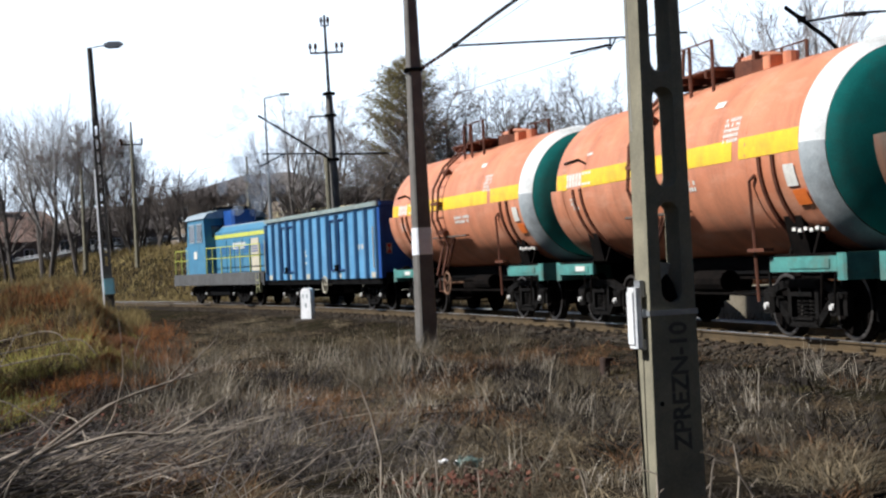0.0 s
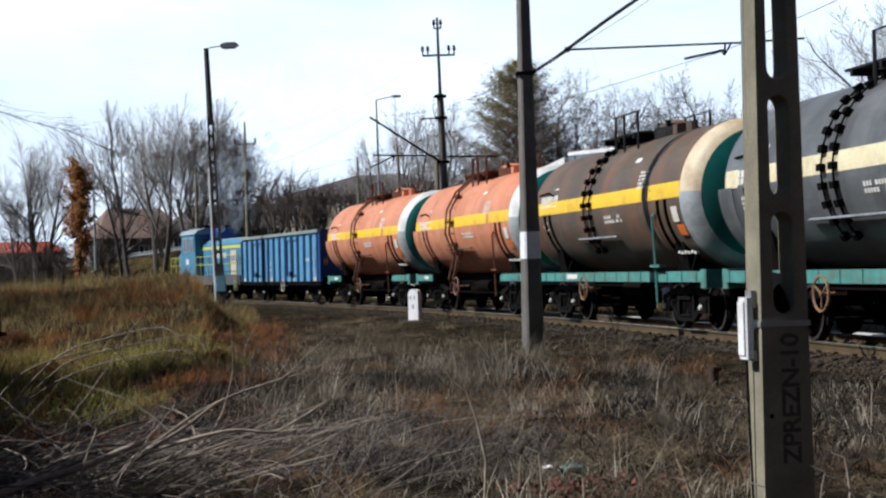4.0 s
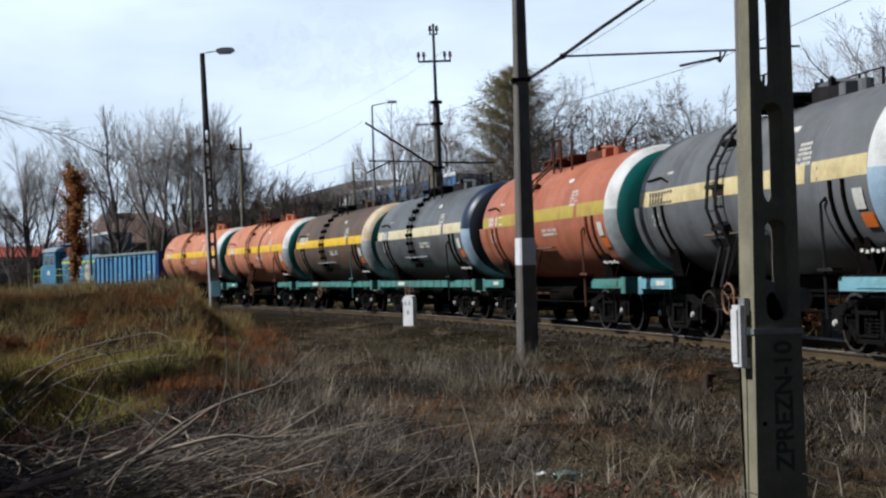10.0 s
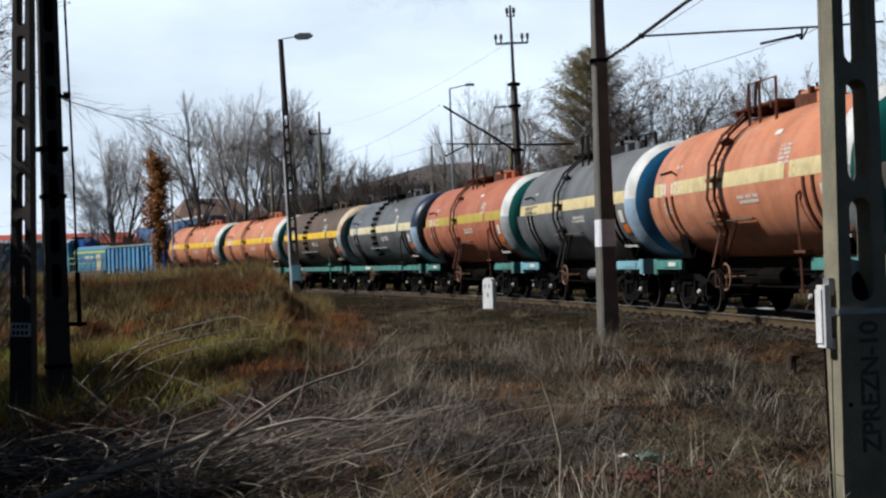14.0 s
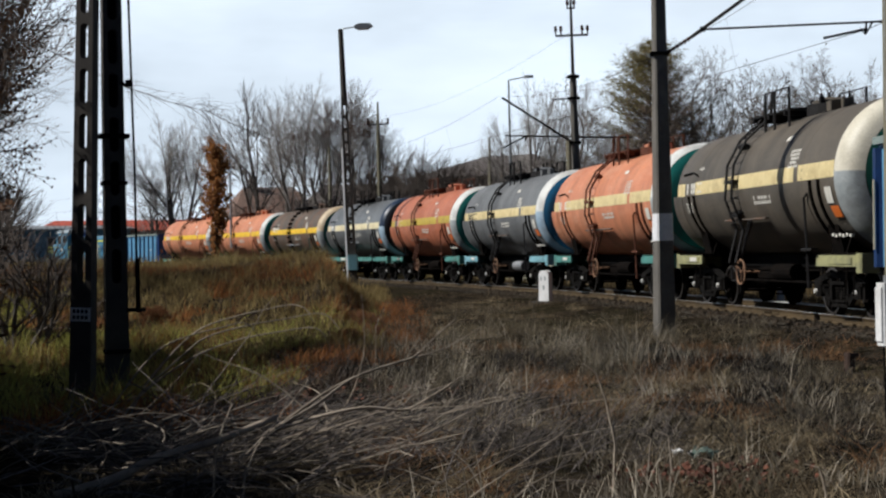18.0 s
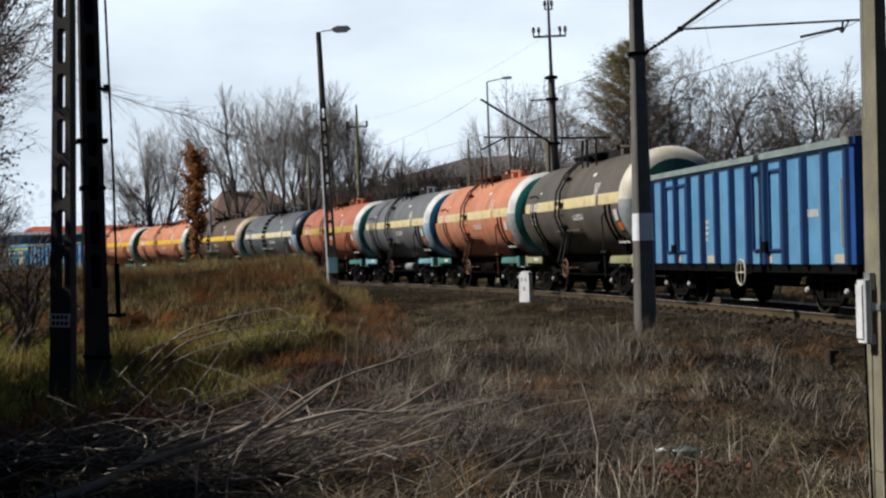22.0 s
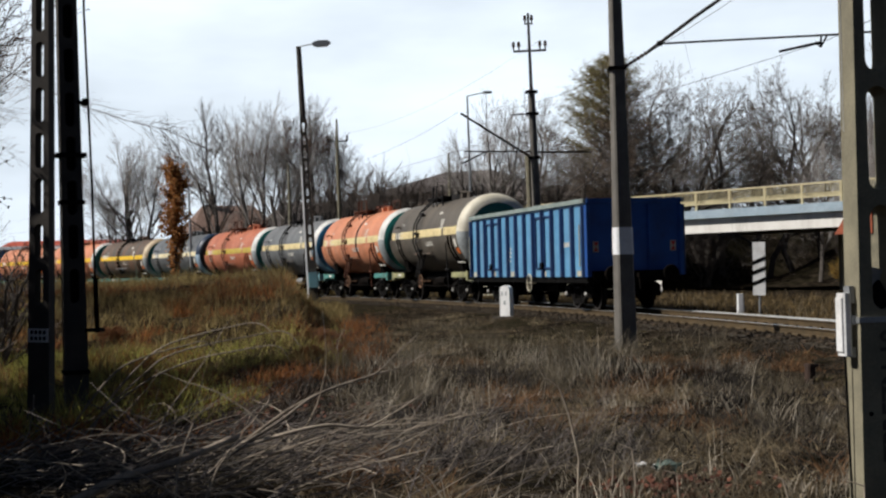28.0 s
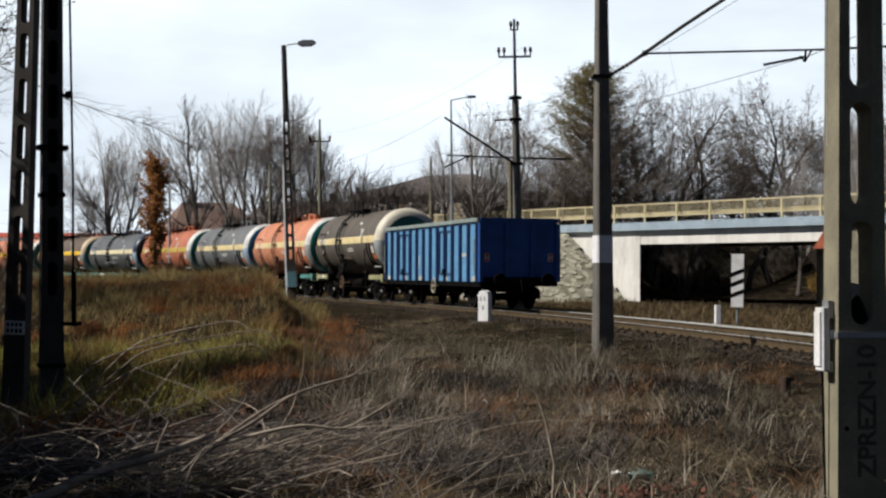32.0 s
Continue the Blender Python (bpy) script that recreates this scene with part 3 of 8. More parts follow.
def build_line():
    bed = []
    for lat in (3.0, 2.5, 2.0, 1.6, 1.2, 0.9, 0.5, 0, -0.5, -0.9, -1.2, -1.6, -2.0, -2.6, -3.2):
        bed.append((lat, -0.20 - 0.075 * smooth_step(abs(lat), 1.15, 1.5) - 0.26 * smooth_step(abs(lat), 1.7, 3.1)))
    g = swept(bed + [(-3.2, -0.8), (3.0, -0.8)], -60, 200, 0.5)
    g.v = [(x, y, z + (0.035 * noise.noise((x * 3, y * 3, 1.0)) + 0.03 * noise.noise((x * 9, y * 9, 2.0)) if z > -0.7 else 0)) for x, y, z in g.v]
    solid("track_bed", g, M["ballast"], "brown stone ballast bed under the rails", "track bed", "structure")
    track = thing("railway_track", "single railway track with rusty rails on weathered sleepers", "railway track", kind="structure")
    for side in (1, -1):
        c = side * 0.7535
        foot = [(c - 0.075, -0.172), (c + 0.075, -0.172), (c + 0.07, -0.155), (c + 0.012, -0.135), (c + 0.012, -0.045),
                (c + 0.035, -0.035), (c + 0.035, -0.006), (c - 0.035, -0.006), (c - 0.035, -0.035), (c - 0.012, -0.045), (c - 0.012, -0.135), (c - 0.07, -0.155)]
        rail = part("rail", swept(foot, -60, 200, 1.0), M["rail"], track, "rusty rail")
        head = [(c - 0.033, -0.006), (c - 0.030, 0.0), (c + 0.030, 0.0), (c + 0.033, -0.006)]
        part("rail_head", swept(head, -60, 200, 1.0), M["railhead"], rail, "polished running surface of a rail")
    sl = Geo().box((0, 0, -0.08), (0.26, 2.6, 0.15), bevel=0.02).mesh("sleeper", M["sleeper"])
    clip = Geo()
    for c in (0.7535, -0.7535):
        for d in (-0.12, 0.12):
            clip.box((0, c + d, 0.015), (0.12, 0.08, 0.05))
    clip = clip.mesh("rail_clips", M["rail"])
    for i in range(300):
        s = -32 + i * 0.62
        o = part("sleeper", sl, None, track, m=line_pose(s + 0.03 * math.sin(i * 7.1), 0, -0.168) @ pose(0, 0.02 * math.sin(i * 3.3), 0, 0, 0, 0.8 * math.sin(i * 5.7)))
        if i < 150:
            part("rail_clips", clip, None, o)


build_line()


def lay_stones():
    """Loose ballast stones on the shoulders and between the sleepers, and the pale trough lids beyond the far rail."""
    r = np.random.default_rng(8)
    n = 42000
    s = -26 + 92 * r.random(n) ** 1.5
    lat = np.where(r.random(n) < 0.82, r.uniform(0.7, 3.1, n), -r.uniform(0.9, 2.9, n))
    a = HEAD0 - s / ARC_R
    x, y = ARC_C[0] + (ARC_R - lat) * np.cos(a), ARC_C[1] - (ARC_R - lat) * np.sin(a)
    e = np.abs(lat)
    k1, k2 = np.clip((e - 1.15) / 0.35, 0, 1), np.clip((e - 1.7) / 1.4, 0, 1)
    z = -0.185 - 0.075 * k1 * k1 * (3 - 2 * k1) - 0.26 * k2 * k2 * (3 - 2 * k2) + r.uniform(-0.01, 0.03, n)
    size = r.uniform(0.015, 0.040, n)
    base = np.array([(1, 0, -0.3), (-0.5, 0.87, -0.3), (-0.5, -0.87, -0.3), (-0.9, 0.1, 0.5), (0.5, -0.8, 0.45), (0.45, 0.8, 0.55)])
    spin = r.uniform(0, 2 * np.pi, n)
    c, q = np.cos(spin), np.sin(spin)
    p = base[None, :, :] * (size[:, None, None] * r.uniform(0.7, 1.3, (n, 6, 1)))
    v = np.stack([p[:, :, 0] * c[:, None] - p[:, :, 1] * q[:, None] + x[:, None], p[:, :, 0] * q[:, None] + p[:, :, 1] * c[:, None] + y[:, None], p[:, :, 2] + z[:, None]], 2).reshape(-1, 3)
    tri = np.array([(0, 2, 1), (3, 4, 5), (0, 5, 4), (0, 1, 5), (1, 3, 5), (1, 2, 3), (2, 4, 3), (2, 0, 4)])
    f = (np.arange(n)[:, None, None] * 6 + tri[None]).reshape(-1, 3)
    grass_object("ballast_stones", v, np.zeros((0, 4), int), f, M["stones"], "loose brown ballast stones beside the rails")["category"] = "ballast"
    lid = [(-1.60, -0.45), (-1.60, -0.085), (-1.63, -0.07), (-1.88, -0.07), (-1.91, -0.085), (-1.91, -0.45)]
    solid("cable_trough", swept(lid, -30, 140, 1.0), M["trough"], "pale concrete cable trough along the far side of the track", "cable trough", "structure")


# ---- the train ----
# Travel of the train's rear end along the line at whole seconds.
TRAVEL = [-99.12, -93.77, -88.48, -83.22, -77.99, -72.81, -67.85, -63.1, -58.51, -54.08, -49.74, -45.47, -41.31, -37.25, -33.4, -29.64, -25.93,
          -22.3, -18.75, -15.33, -12.07, -8.84, -5.68, -2.6, 0.35, 3.11, 5.69, 8.13, 10.48, 12.9, 15.29, 17.61, 19.89]
WHEEL_R = 0.475
VEHICLES = []   # (thing, distance of its middle ahead of the rear end, wheelsets)


def travel_at(t):
    """Cubic through the whole seconds."""
    i = min(31, max(0, int(t)))
    u = t - i
    p1, p2 = TRAVEL[i], TRAVEL[i + 1]
    p0 = TRAVEL[i - 1] if i else 2 * p1 - p2
    p3 = TRAVEL[i + 2] if i < 31 else 2 * p2 - p1
    return p1 + 0.5 * u * (p2 - p0 + u * (2 * p0 - 5 * p1 + 4 * p2 - p3 + u * (3 * (p1 - p2) + p3 - p0)))


def wheel_mesh():
    g = Geo()
    for y in (0.7535, -0.7535):
        o = 1 if y > 0 else -1
        prof = [(-0.075, 0.10), (-0.070, 0.40), (-0.075, 0.505), (-0.045, 0.505), (-0.04, 0.478), (0.06, 0.470), (0.062, 0.41), (0.03, 0.38), (0.025, 0.16), (0.07, 0.13), (0.08, 0.10)]
        n = 28
        vs, fs = [], []
        for d, r in prof:
            for k in range(n):
                a = 2 * math.pi * k / n
                vs.append((r * math.cos(a), y + o * d, r * math.sin(a)))
        for i in range(len(prof) - 1):
            for k in range(n):
                k2 = (k + 1) % n
                fs.append((i * n + k, i * n + k2, (i + 1) * n + k2, (i + 1) * n + k))
        g.add(vs, fs)
        for k in range(3):   # ribs on the disc, so that the turning shows
            a = 2 * math.pi * k / 3
            g.box((0.27 * math.cos(a), y + o * 0.035, 0.27 * math.sin(a)), (0.2, 0.03, 0.05), (0, -math.degrees(a), 0))
    g.tube([(0, -1.1, 0), (0, 1.1, 0)], 0.085, 10)
    return g


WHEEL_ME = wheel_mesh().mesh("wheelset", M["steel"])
RIM_G = Geo()
for _y in (0.822,):
    _o = 1 if _y > 0 else -1
    _p = [(0.0, 0.466), (0.002 * _o, 0.44), (0.0, 0.415)]
    _v, _f = [], []
    for _d, _r in _p:
        for _k in range(28):
            _a = 2 * math.pi * _k / 28
            _v.append((_r * math.cos(_a), _y + _d, _r * math.sin(_a)))
    for _i in range(2):
        for _k in range(28):
            _f.append((_i * 28 + _k, _i * 28 + (_k + 1) % 28, _i * 28 + 28 + (_k + 1) % 28, _i * 28 + 28 + _k))
    RIM_G.add(_v, _f)
RIM_ME = RIM_G.mesh("rim", M["tread"])
CAP_ME = Geo().tube([(0, 1.145, 0), (0, 1.19, 0)], [0.062, 0.045], 12).mesh("axle_cap", M["cap"])


def strut(g, p, q, w, y0, y1):
    """A flat bar of width w between two points of a side frame, from y0 to y1."""
    p, q = Vector((p[0], 0, p[1])), Vector((q[0], 0, q[1]))
    d = (q - p).normalized()
    n = Vector((-d.z, 0, d.x)) * w / 2
    p, q = p - d * w * 0.3, q + d * w * 0.3
    g.prism([(k.x, k.z) for k in (p - n, q - n, q + n, p + n)], y0, y1)


def bogie_geo(wb):
    """Parts of a two-axle bogie: the middle, one cast side frame, one spring nest; x along the way, z from the rail."""
    h = wb / 2
    middle, frame_g, spring = Geo(), Geo(), Geo()
    y0, y1 = 0.98, 1.08
    for a, b, w in (((-h - 0.22, 0.64), (-0.5, 0.80), 0.12), ((-0.5, 0.80), (0.5, 0.80), 0.13), ((0.5, 0.80), (h + 0.22, 0.64), 0.12),
                    ((-h + 0.08, 0.62), (-0.40, 0.25), 0.12), ((h - 0.08, 0.62), (0.40, 0.25), 0.12), ((-0.40, 0.24), (0.40, 0.24), 0.11),
                    ((-0.38, 0.26), (-0.38, 0.78), 0.10), ((0.38, 0.26), (0.38, 0.78), 0.10),
                    ((-h - 0.20, 0.64), (-h - 0.20, 0.40), 0.10), ((h + 0.20, 0.64), (h + 0.20, 0.40), 0.10)):
        strut(frame_g, a, b, w, y0, y1)
    for e in (-h, h):
        frame_g.box((e, 1.05, 0.49), (0.26, 0.20, 0.25), bevel=0.05)
        frame_g.box((e, 1.05, 0.63), (0.36, 0.16, 0.06), bevel=0.03)
        k = 1 if e > 0 else -1
        # brake blocks and hangers outside the wheels
        frame_g.prism([(e + k * 0.50, 0.30), (e + k * 0.56, 0.26), (e + k * 0.60, 0.62), (e + k * 0.52, 0.64)], 0.70, 0.80)
        frame_g.tube([(e + k * 0.57, 0.78, 0.95), (e + k * 0.56, 0.78, 0.45)], 0.025, 5)
    frame_g.tube([(-h * 0.8, 0.9, 0.20), (h * 0.8, 0.9, 0.20)], 0.025, 6)
    for x in (-0.17, 0.0, 0.17):
        for k in range(6):
            spring.disc((x, 1.0, 0.33 + 0.055 * k), (0, 0, 1), 0.07, 0.028, 10)
    spring.box((0, 1.04, 0.30), (0.6, 0.14, 0.03)).box((0, 1.04, 0.65), (0.6, 0.14, 0.06))
    middle.box((0, 0, 0.70), (0.42, 1.92, 0.22)).box((0, 0, 0.84), (0.5, 0.6, 0.12))
    for e in (-h, h):
        middle.tube([(e * 0.55, -0.75, 0.34), (e * 0.55, 0.75, 0.34)], 0.04, 6)
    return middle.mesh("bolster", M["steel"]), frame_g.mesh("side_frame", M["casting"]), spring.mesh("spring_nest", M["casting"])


TURNED = pose(0, 0, 0, 0, 0, 180)


def add_bogies(v, centres, wb, meshes, sets):
    """Two bogies with two wheelsets each under a vehicle."""
    for c in centres:
        b = part("bogie", meshes[0], None, v, "dark oily bogie bolster", m=pose(c, 0, 0))
        for m in (pose(0, 0, 0), TURNED):
            part("side_frame", meshes[1], None, b, "dusty cast side frame", m=m)
            part("spring_nest", meshes[2], None, b, m=m)
        for e in (-wb / 2, wb / 2):
            w = part("wheelset", WHEEL_ME, None, v, "steel wheels on an axle", m=pose(c + e, 0, WHEEL_R))
            for m in (pose(0, 0, 0), TURNED):
                part("rim", RIM_ME, None, w, "bright worn wheel rim", m=m)
                part("axle_cap", CAP_ME, None, w, "axle end cap painted pale for its glint", m=m)
            sets.append((w, c + e))


BOGIE_A = bogie_geo(1.85)
BOGIE_B = bogie_geo(1.80)

M["ironblack"] = material("black_painted_iron", (0.022, 0.021, 0.022), (0.012, 0.011, 0.011), 0.7, 0, 5, 40, 0.1, spec=0.2)
M["rustiron"] = material("rusty_brown_iron", (0.15, 0.058, 0.034), (0.085, 0.036, 0.024), 0.75, 0, 4, 40, 0.1, spec=0.2)
M["rustwheel"] = material("rusty_beige_iron", (0.30, 0.17, 0.10), (0.16, 0.085, 0.05), 0.75, 0, 5, 40, 0.1)
TANK_Z, TANK_R, TANK_H = 2.68, 1.50, 5.36   # axis height, radius, half length with the heads


def arc_patch(x0, x1, a0, a1, r, seg=6, steps=2):
    g = Geo()
    g.lathe_x([(x0 + (x1 - x0) * i / steps, r) for i in range(steps + 1)], (0, 0, TANK_Z), a0, a1, seg)
    return g


def bars(rng, x0, x1, z_angle, height, n, lines, r):
    """Unreadable lettering: short bars in rows on the tank's side."""
    g = Geo()
    for k in range(lines):
        a = z_angle - math.degrees(1.5 * k * height / r)
        w = (x1 - x0) / n
        for i in range(n):
            if rng.random() < 0.14:
                continue
            xa = x1 - (i + 0.12) * w
            p = arc_patch(xa - w * 0.72, xa, a - math.degrees(height / r), a, r, 1, 1)
            g.add(p.v, p.f)
    return g


def tank_wagon(paint, strip, ring, lower, disc, sill, style, seed, label, number_panel=True, ring_steps=4):
    """Four-axle tank wagon. style: 'ladder' (straight side ladder) or 'cleats' (curved black step irons)."""
    rng = random.Random(seed)
    v = thing("tank_wagon", label, "tank wagon", "tank wagons of the train")
    body = TANK[paint]
    R, H, Z = TANK_R, TANK_H, TANK_Z
    c = (0, 0, Z)
    head = [(-H + 0.46, R), (-H + 0.35, R * 0.988), (-H + 0.25, R * 0.955), (-H + 0.17, R * 0.905), (-H + 0.115, R * 0.84), (-H + 0.08, R * 0.75), (-H + 0.045, R * 0.58), (-H + 0.012, R * 0.32), (-H, 0.02)]
    knuckle, dish = head[:ring_steps], head[ring_steps - 1:]
    front = [(-x, r) for x, r in head]
    shell = part("tank_shell", Geo().lathe_x([(-H + 0.62, R)] + [(-H + 0.62 + (2 * H - 1.0) * i / 8, R) for i in range(1, 9)] + front[1:], c, seg=56), body, v, smooth=True)
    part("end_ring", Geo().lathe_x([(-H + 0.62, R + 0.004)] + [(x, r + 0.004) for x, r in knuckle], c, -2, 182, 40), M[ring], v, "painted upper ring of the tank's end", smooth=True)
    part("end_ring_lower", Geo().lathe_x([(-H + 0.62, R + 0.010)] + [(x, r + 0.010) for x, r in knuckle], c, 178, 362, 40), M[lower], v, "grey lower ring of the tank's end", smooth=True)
    d = part("end_disc", Geo().lathe_x(dish, c, seg=40), M[disc], v, "dark painted tank end", smooth=True)
    g = Geo()
    for k in range(3):
        for i in range(7):
            if rng.random() < 0.8:
                g.box((-H - 0.004 + 0.03, -0.55 + i * 0.115, Z + 0.42 - k * 0.13), (0.006, 0.075, 0.075))
    part("end_lettering", g, M["letter"], v, "faded lettering")
    # seams and hoops
    for x in (-H + 2.2, H - 1.9):
        part("weld_seam", Geo().lathe_x([(x - 0.03, R + 0.001), (x - 0.015, R + 0.006), (x + 0.015, R + 0.006), (x + 0.03, R + 0.001)], c, seg=56), body, v)
    # the broad painted strip along both sides
    g = Geo()
    panel = (H - 1.75, H - 1.05)
    for a0, a1 in ((-1.5, 10.5), (169.5, 181.5)):
        for x0, x1 in ((-H + 0.63, -H + 2.4), (-H + 2.62, H - 1.80), (H - 1.0, H - 0.42)):
            p = arc_patch(x0, x1, a0, a1, R + 0.005, 4, 3)
            g.add(p.v, p.f)
    part("side_strip", g, M[strip], v, "broad painted strip along the tank")
    for a0, a1 in ((-1.0, 10.0), (170, 181)):
        part("number_panel", arc_patch(H - 1.80, H - 1.0, a0, a1, R + 0.003, 4, 2), body if number_panel and paint != "brown" else M[strip], v)
    num = bars(rng, H - 2.3, H - 0.95, 16.5 if paint == "brown" else 9.6 if number_panel else 8.8, 0.29 if paint == "brown" else 0.25, 8, 1, R + 0.008)
    for k in range(0, len(num.v), 4):
        part("numeral", Geo().add(num.v[k:k + 4], [(0, 1, 3, 2)]), M["letter"] if number_panel else M["stencil"], v, "mark of the running number")
    txt = bars(rng, -H + 2.45, -H + 2.95, 24, 0.055, 7, 5, R + 0.007)
    t2 = bars(rng, -1.4, -0.3, -9, 0.07, 12, 2, R + 0.007)
    t3 = bars(rng, H - 2.2, H - 1.8, 24, 0.06, 5, 1, R + 0.007)
    t4 = bars(rng, H - 1.5, H - 1.1, -8, 0.06, 5, 3, R + 0.007)
    for q in (txt, t2, t3, t4, arc_patch(-H + 3.3, -H + 3.62, 34, 38.5, R + 0.006, 2, 1)):
        part("lettering", q, M["letter"], v, "small white lettering")
    # hazard plates near the rear end
    g = Geo().add(*(lambda q: (q.v, q.f))(arc_patch(-H + 0.80, -H + 1.10, -20, -8, R + 0.02, 3, 1)))
    part("hazard_plate", g, M["letter"], v, "white diamond plate")
    g = Geo().add(*(lambda q: (q.v, q.f))(arc_patch(-H + 0.66, -H + 1.02, -31, -22, R + 0.022, 3, 1)))
    part("orange_plate", g, M["orangeplate"], v, "orange warning plate")
    # tie straps down to the saddles
    for x in (-H + 1.35, -H + 1.75, H - 1.35, H - 1.75):
        for o in (1, -1):
            pts = []
            for k in range(9):
                a = radians(-2 - 9.0 * k)
                pts.append((x + 0.02 * k * (1 if x < 0 else -1), o * (R + 0.02) * math.cos(a), Z + (R + 0.02) * math.sin(a)))
            part("tie_strap", Geo().tube(pts, 0.038, 5), M["steel"] if paint in ("black", "grey", "umber", "brown") else M["rustiron"], v)
    # saddles, sill and end beams
    for x in (-3.9, 3.9):
        g = Geo()
        poly = [(-1.05, 1.18), (1.05, 1.18)] + [((R - 0.02) * math.sin(radians(a)), Z - (R - 0.02) * math.cos(radians(a))) for a in range(54, -55, -9)]
        g.prism(poly, x - 0.25, x + 0.25, "yz")
        for o in (1, -1):
            g.box((x - 0.34, o * 0.95, 1.42), (0.06, 0.10, 0.55), (18 * o, 0, 0))
            g.box((x + 0.34, o * 0.95, 1.42), (0.06, 0.10, 0.55), (18 * o, 0, 0))
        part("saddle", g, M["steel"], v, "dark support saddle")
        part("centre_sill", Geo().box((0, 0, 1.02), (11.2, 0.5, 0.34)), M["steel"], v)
    if style == "cleats":
        for o in (1, -1):
            sill_part = part("side_sill", Geo().box((0, o * 1.33, 1.08), (11.0, 0.10, 0.21), bevel=0.02), M[sill], v, "painted side sill")
            for i in range(15):
                part("sill_rib", Geo().box((-5.2 + i * 0.74, o * 1.385, 1.08), (0.025, 0.02, 0.20)), M[sill], sill_part)
    else:
        for x in (-4.45, 4.45):
            for o in (1, -1):
                q = part("end_platform", Geo().box((x, o * 1.33, 1.08), (1.85, 0.10, 0.21), bevel=0.02), M[sill], v, "painted end sill")
                part("sill_rib", Geo().box((x - 0.2, o * 1.387, 1.08), (1.1, 0.02, 0.12)), M[sill], q)
                part("sill_step", Geo().tube([(x - 0.85, o * 1.36, 1.0), (x - 0.85, o * 1.40, 0.45), (x - 0.5, o * 1.40, 0.45), (x - 0.5, o * 1.36, 1.0)], 0.018, 5), M["steel"], q)
        for o in (1, -1):
            # added black beams darken the gap under the tank; the wagon lacks them
            part("shade_beam", Geo().box((0, o * 0.35, 1.05), (7.0, 0.10, 0.26)), M["black"], v)
            part("brake_rod", Geo().tube([(-3.0, o * 0.8, 0.62), (3.0, o * 0.8, 0.62)], 0.03, 5), M["steel"], v)
        part("brake_cylinder", Geo().tube([(1.1, 0.3, 0.75), (2.1, 0.3, 0.75)], 0.2, 10), M["steel"], v)
        part("drain_valve", Geo().tube([(0, 0, 1.2), (0, 0, 0.62)], [0.2, 0.14], 10), M["steel"], v)
        for x in (4.45, -4.45):
            part("deck", Geo().box((x, 0, 1.20), (1.9, 2.7, 0.05)), M["steel"], v)
    for x in (-5.45, 5.45):
        part("head_beam", Geo().box((x, 0, 1.04), (0.22, 2.75, 0.36), bevel=0.03), M[sill], v)
    for x, o in ((-5.56, -1), (5.56, 1)):
        part("coupler", Geo().box((x + o * 0.17, 0, 1.04), (0.34, 0.22, 0.26), bevel=0.04).box((x + o * 0.36, 0.05, 1.04), (0.18, 0.30, 0.34), bevel=0.05), M["steel"], v, "automatic coupler head")
    # brake cylinder, air tank and pipes under the sill
    part("air_reservoir", Geo().tube([(-1.0, 0.75, 0.82), (0.1, 0.75, 0.82)], 0.18, 12), M["galv"] if seed == 13 else M["steel"], v, "cylindrical air reservoir")
    part("brake_pipe", Geo().tube([(-5.3, 0.5, 0.86), (5.3, 0.5, 0.86)], 0.025, 5).tube([(-5.2, -0.9, 1.0), (5.2, -0.9, 1.0)], 0.02, 5), M["steel"], v)
    # handrail along the lower side
    for o in (1, -1):
        a = radians(-27)
        y, z = o * (R + 0.06) * math.cos(a), Z + (R + 0.06) * math.sin(a)
        part("side_bar", Geo().tube([(-0.9, y, z), (1.7, y, z)], 0.028, 5).tube([(-0.9, y, z), (-0.9, y * 0.955, z)], 0.02, 4).tube([(1.7, y, z), (1.7, y * 0.955, z)], 0.02, 4),
             M["galv"] if style == "cleats" else TANK["brown"], v)
        # rain lip above the number
        a = radians(20)
        y, z = o * (R + 0.03) * math.cos(a), Z + (R + 0.03) * math.sin(a)
        part("rain_lip", Geo().tube([(H - 1.95, y * 1.002, z - 0.12), (H - 1.5, y, z), (H - 0.75, y, z - 0.03)], 0.022, 4), M["steel"], v)
    # ladder or step irons
    lx = 0.75
    for o in (1, -1):
        iron = M["ironblack"] if paint in ("grey", "umber", "brown", "black") else M["rustiron"]
        if style == "ladder":
            rr = R + 0.16
            g = Geo()
            for dx in (-0.21, 0.21):
                pts = [(lx + dx, o * (R + 0.06), 1.02)]
                pts += [(lx + dx, o * rr * math.cos(radians(a)), Z + rr * math.sin(radians(a))) for a in (-34, -8, 18, 40, 58)]
                pts += [(lx + dx, o * 0.70, Z + R + 0.12), (lx + dx, o * 0.66, Z + R + 0.62)]
                g.tube(pts, 0.034, 6)
            for k in range(12):
                a = radians(-36 + k * 8.6)
                g.tube([(lx - 0.21, o * rr * math.cos(a), Z + rr * math.sin(a)), (lx + 0.21, o * rr * math.cos(a), Z + rr * math.sin(a))], 0.014, 4)
            lad = part("ladder", g, iron, v, "steel side ladder on brackets")
            for a in (-22, 5, 36):
                part("ladder_bracket", Geo().box((lx, o * (R + 0.07) * math.cos(radians(a)), Z + (R + 0.07) * math.sin(radians(a))), (0.56, 0.16, 0.07), (a * o, 0, 0)), iron, lad)
            for dx in (-0.55, -0.40):
                part("ladder_stay", Geo().tube([(lx - 0.15, o * 1.42, 1.10), (lx + dx - 0.25, o * (R * 0.93), Z - 0.75)], 0.028, 5), iron, lad)
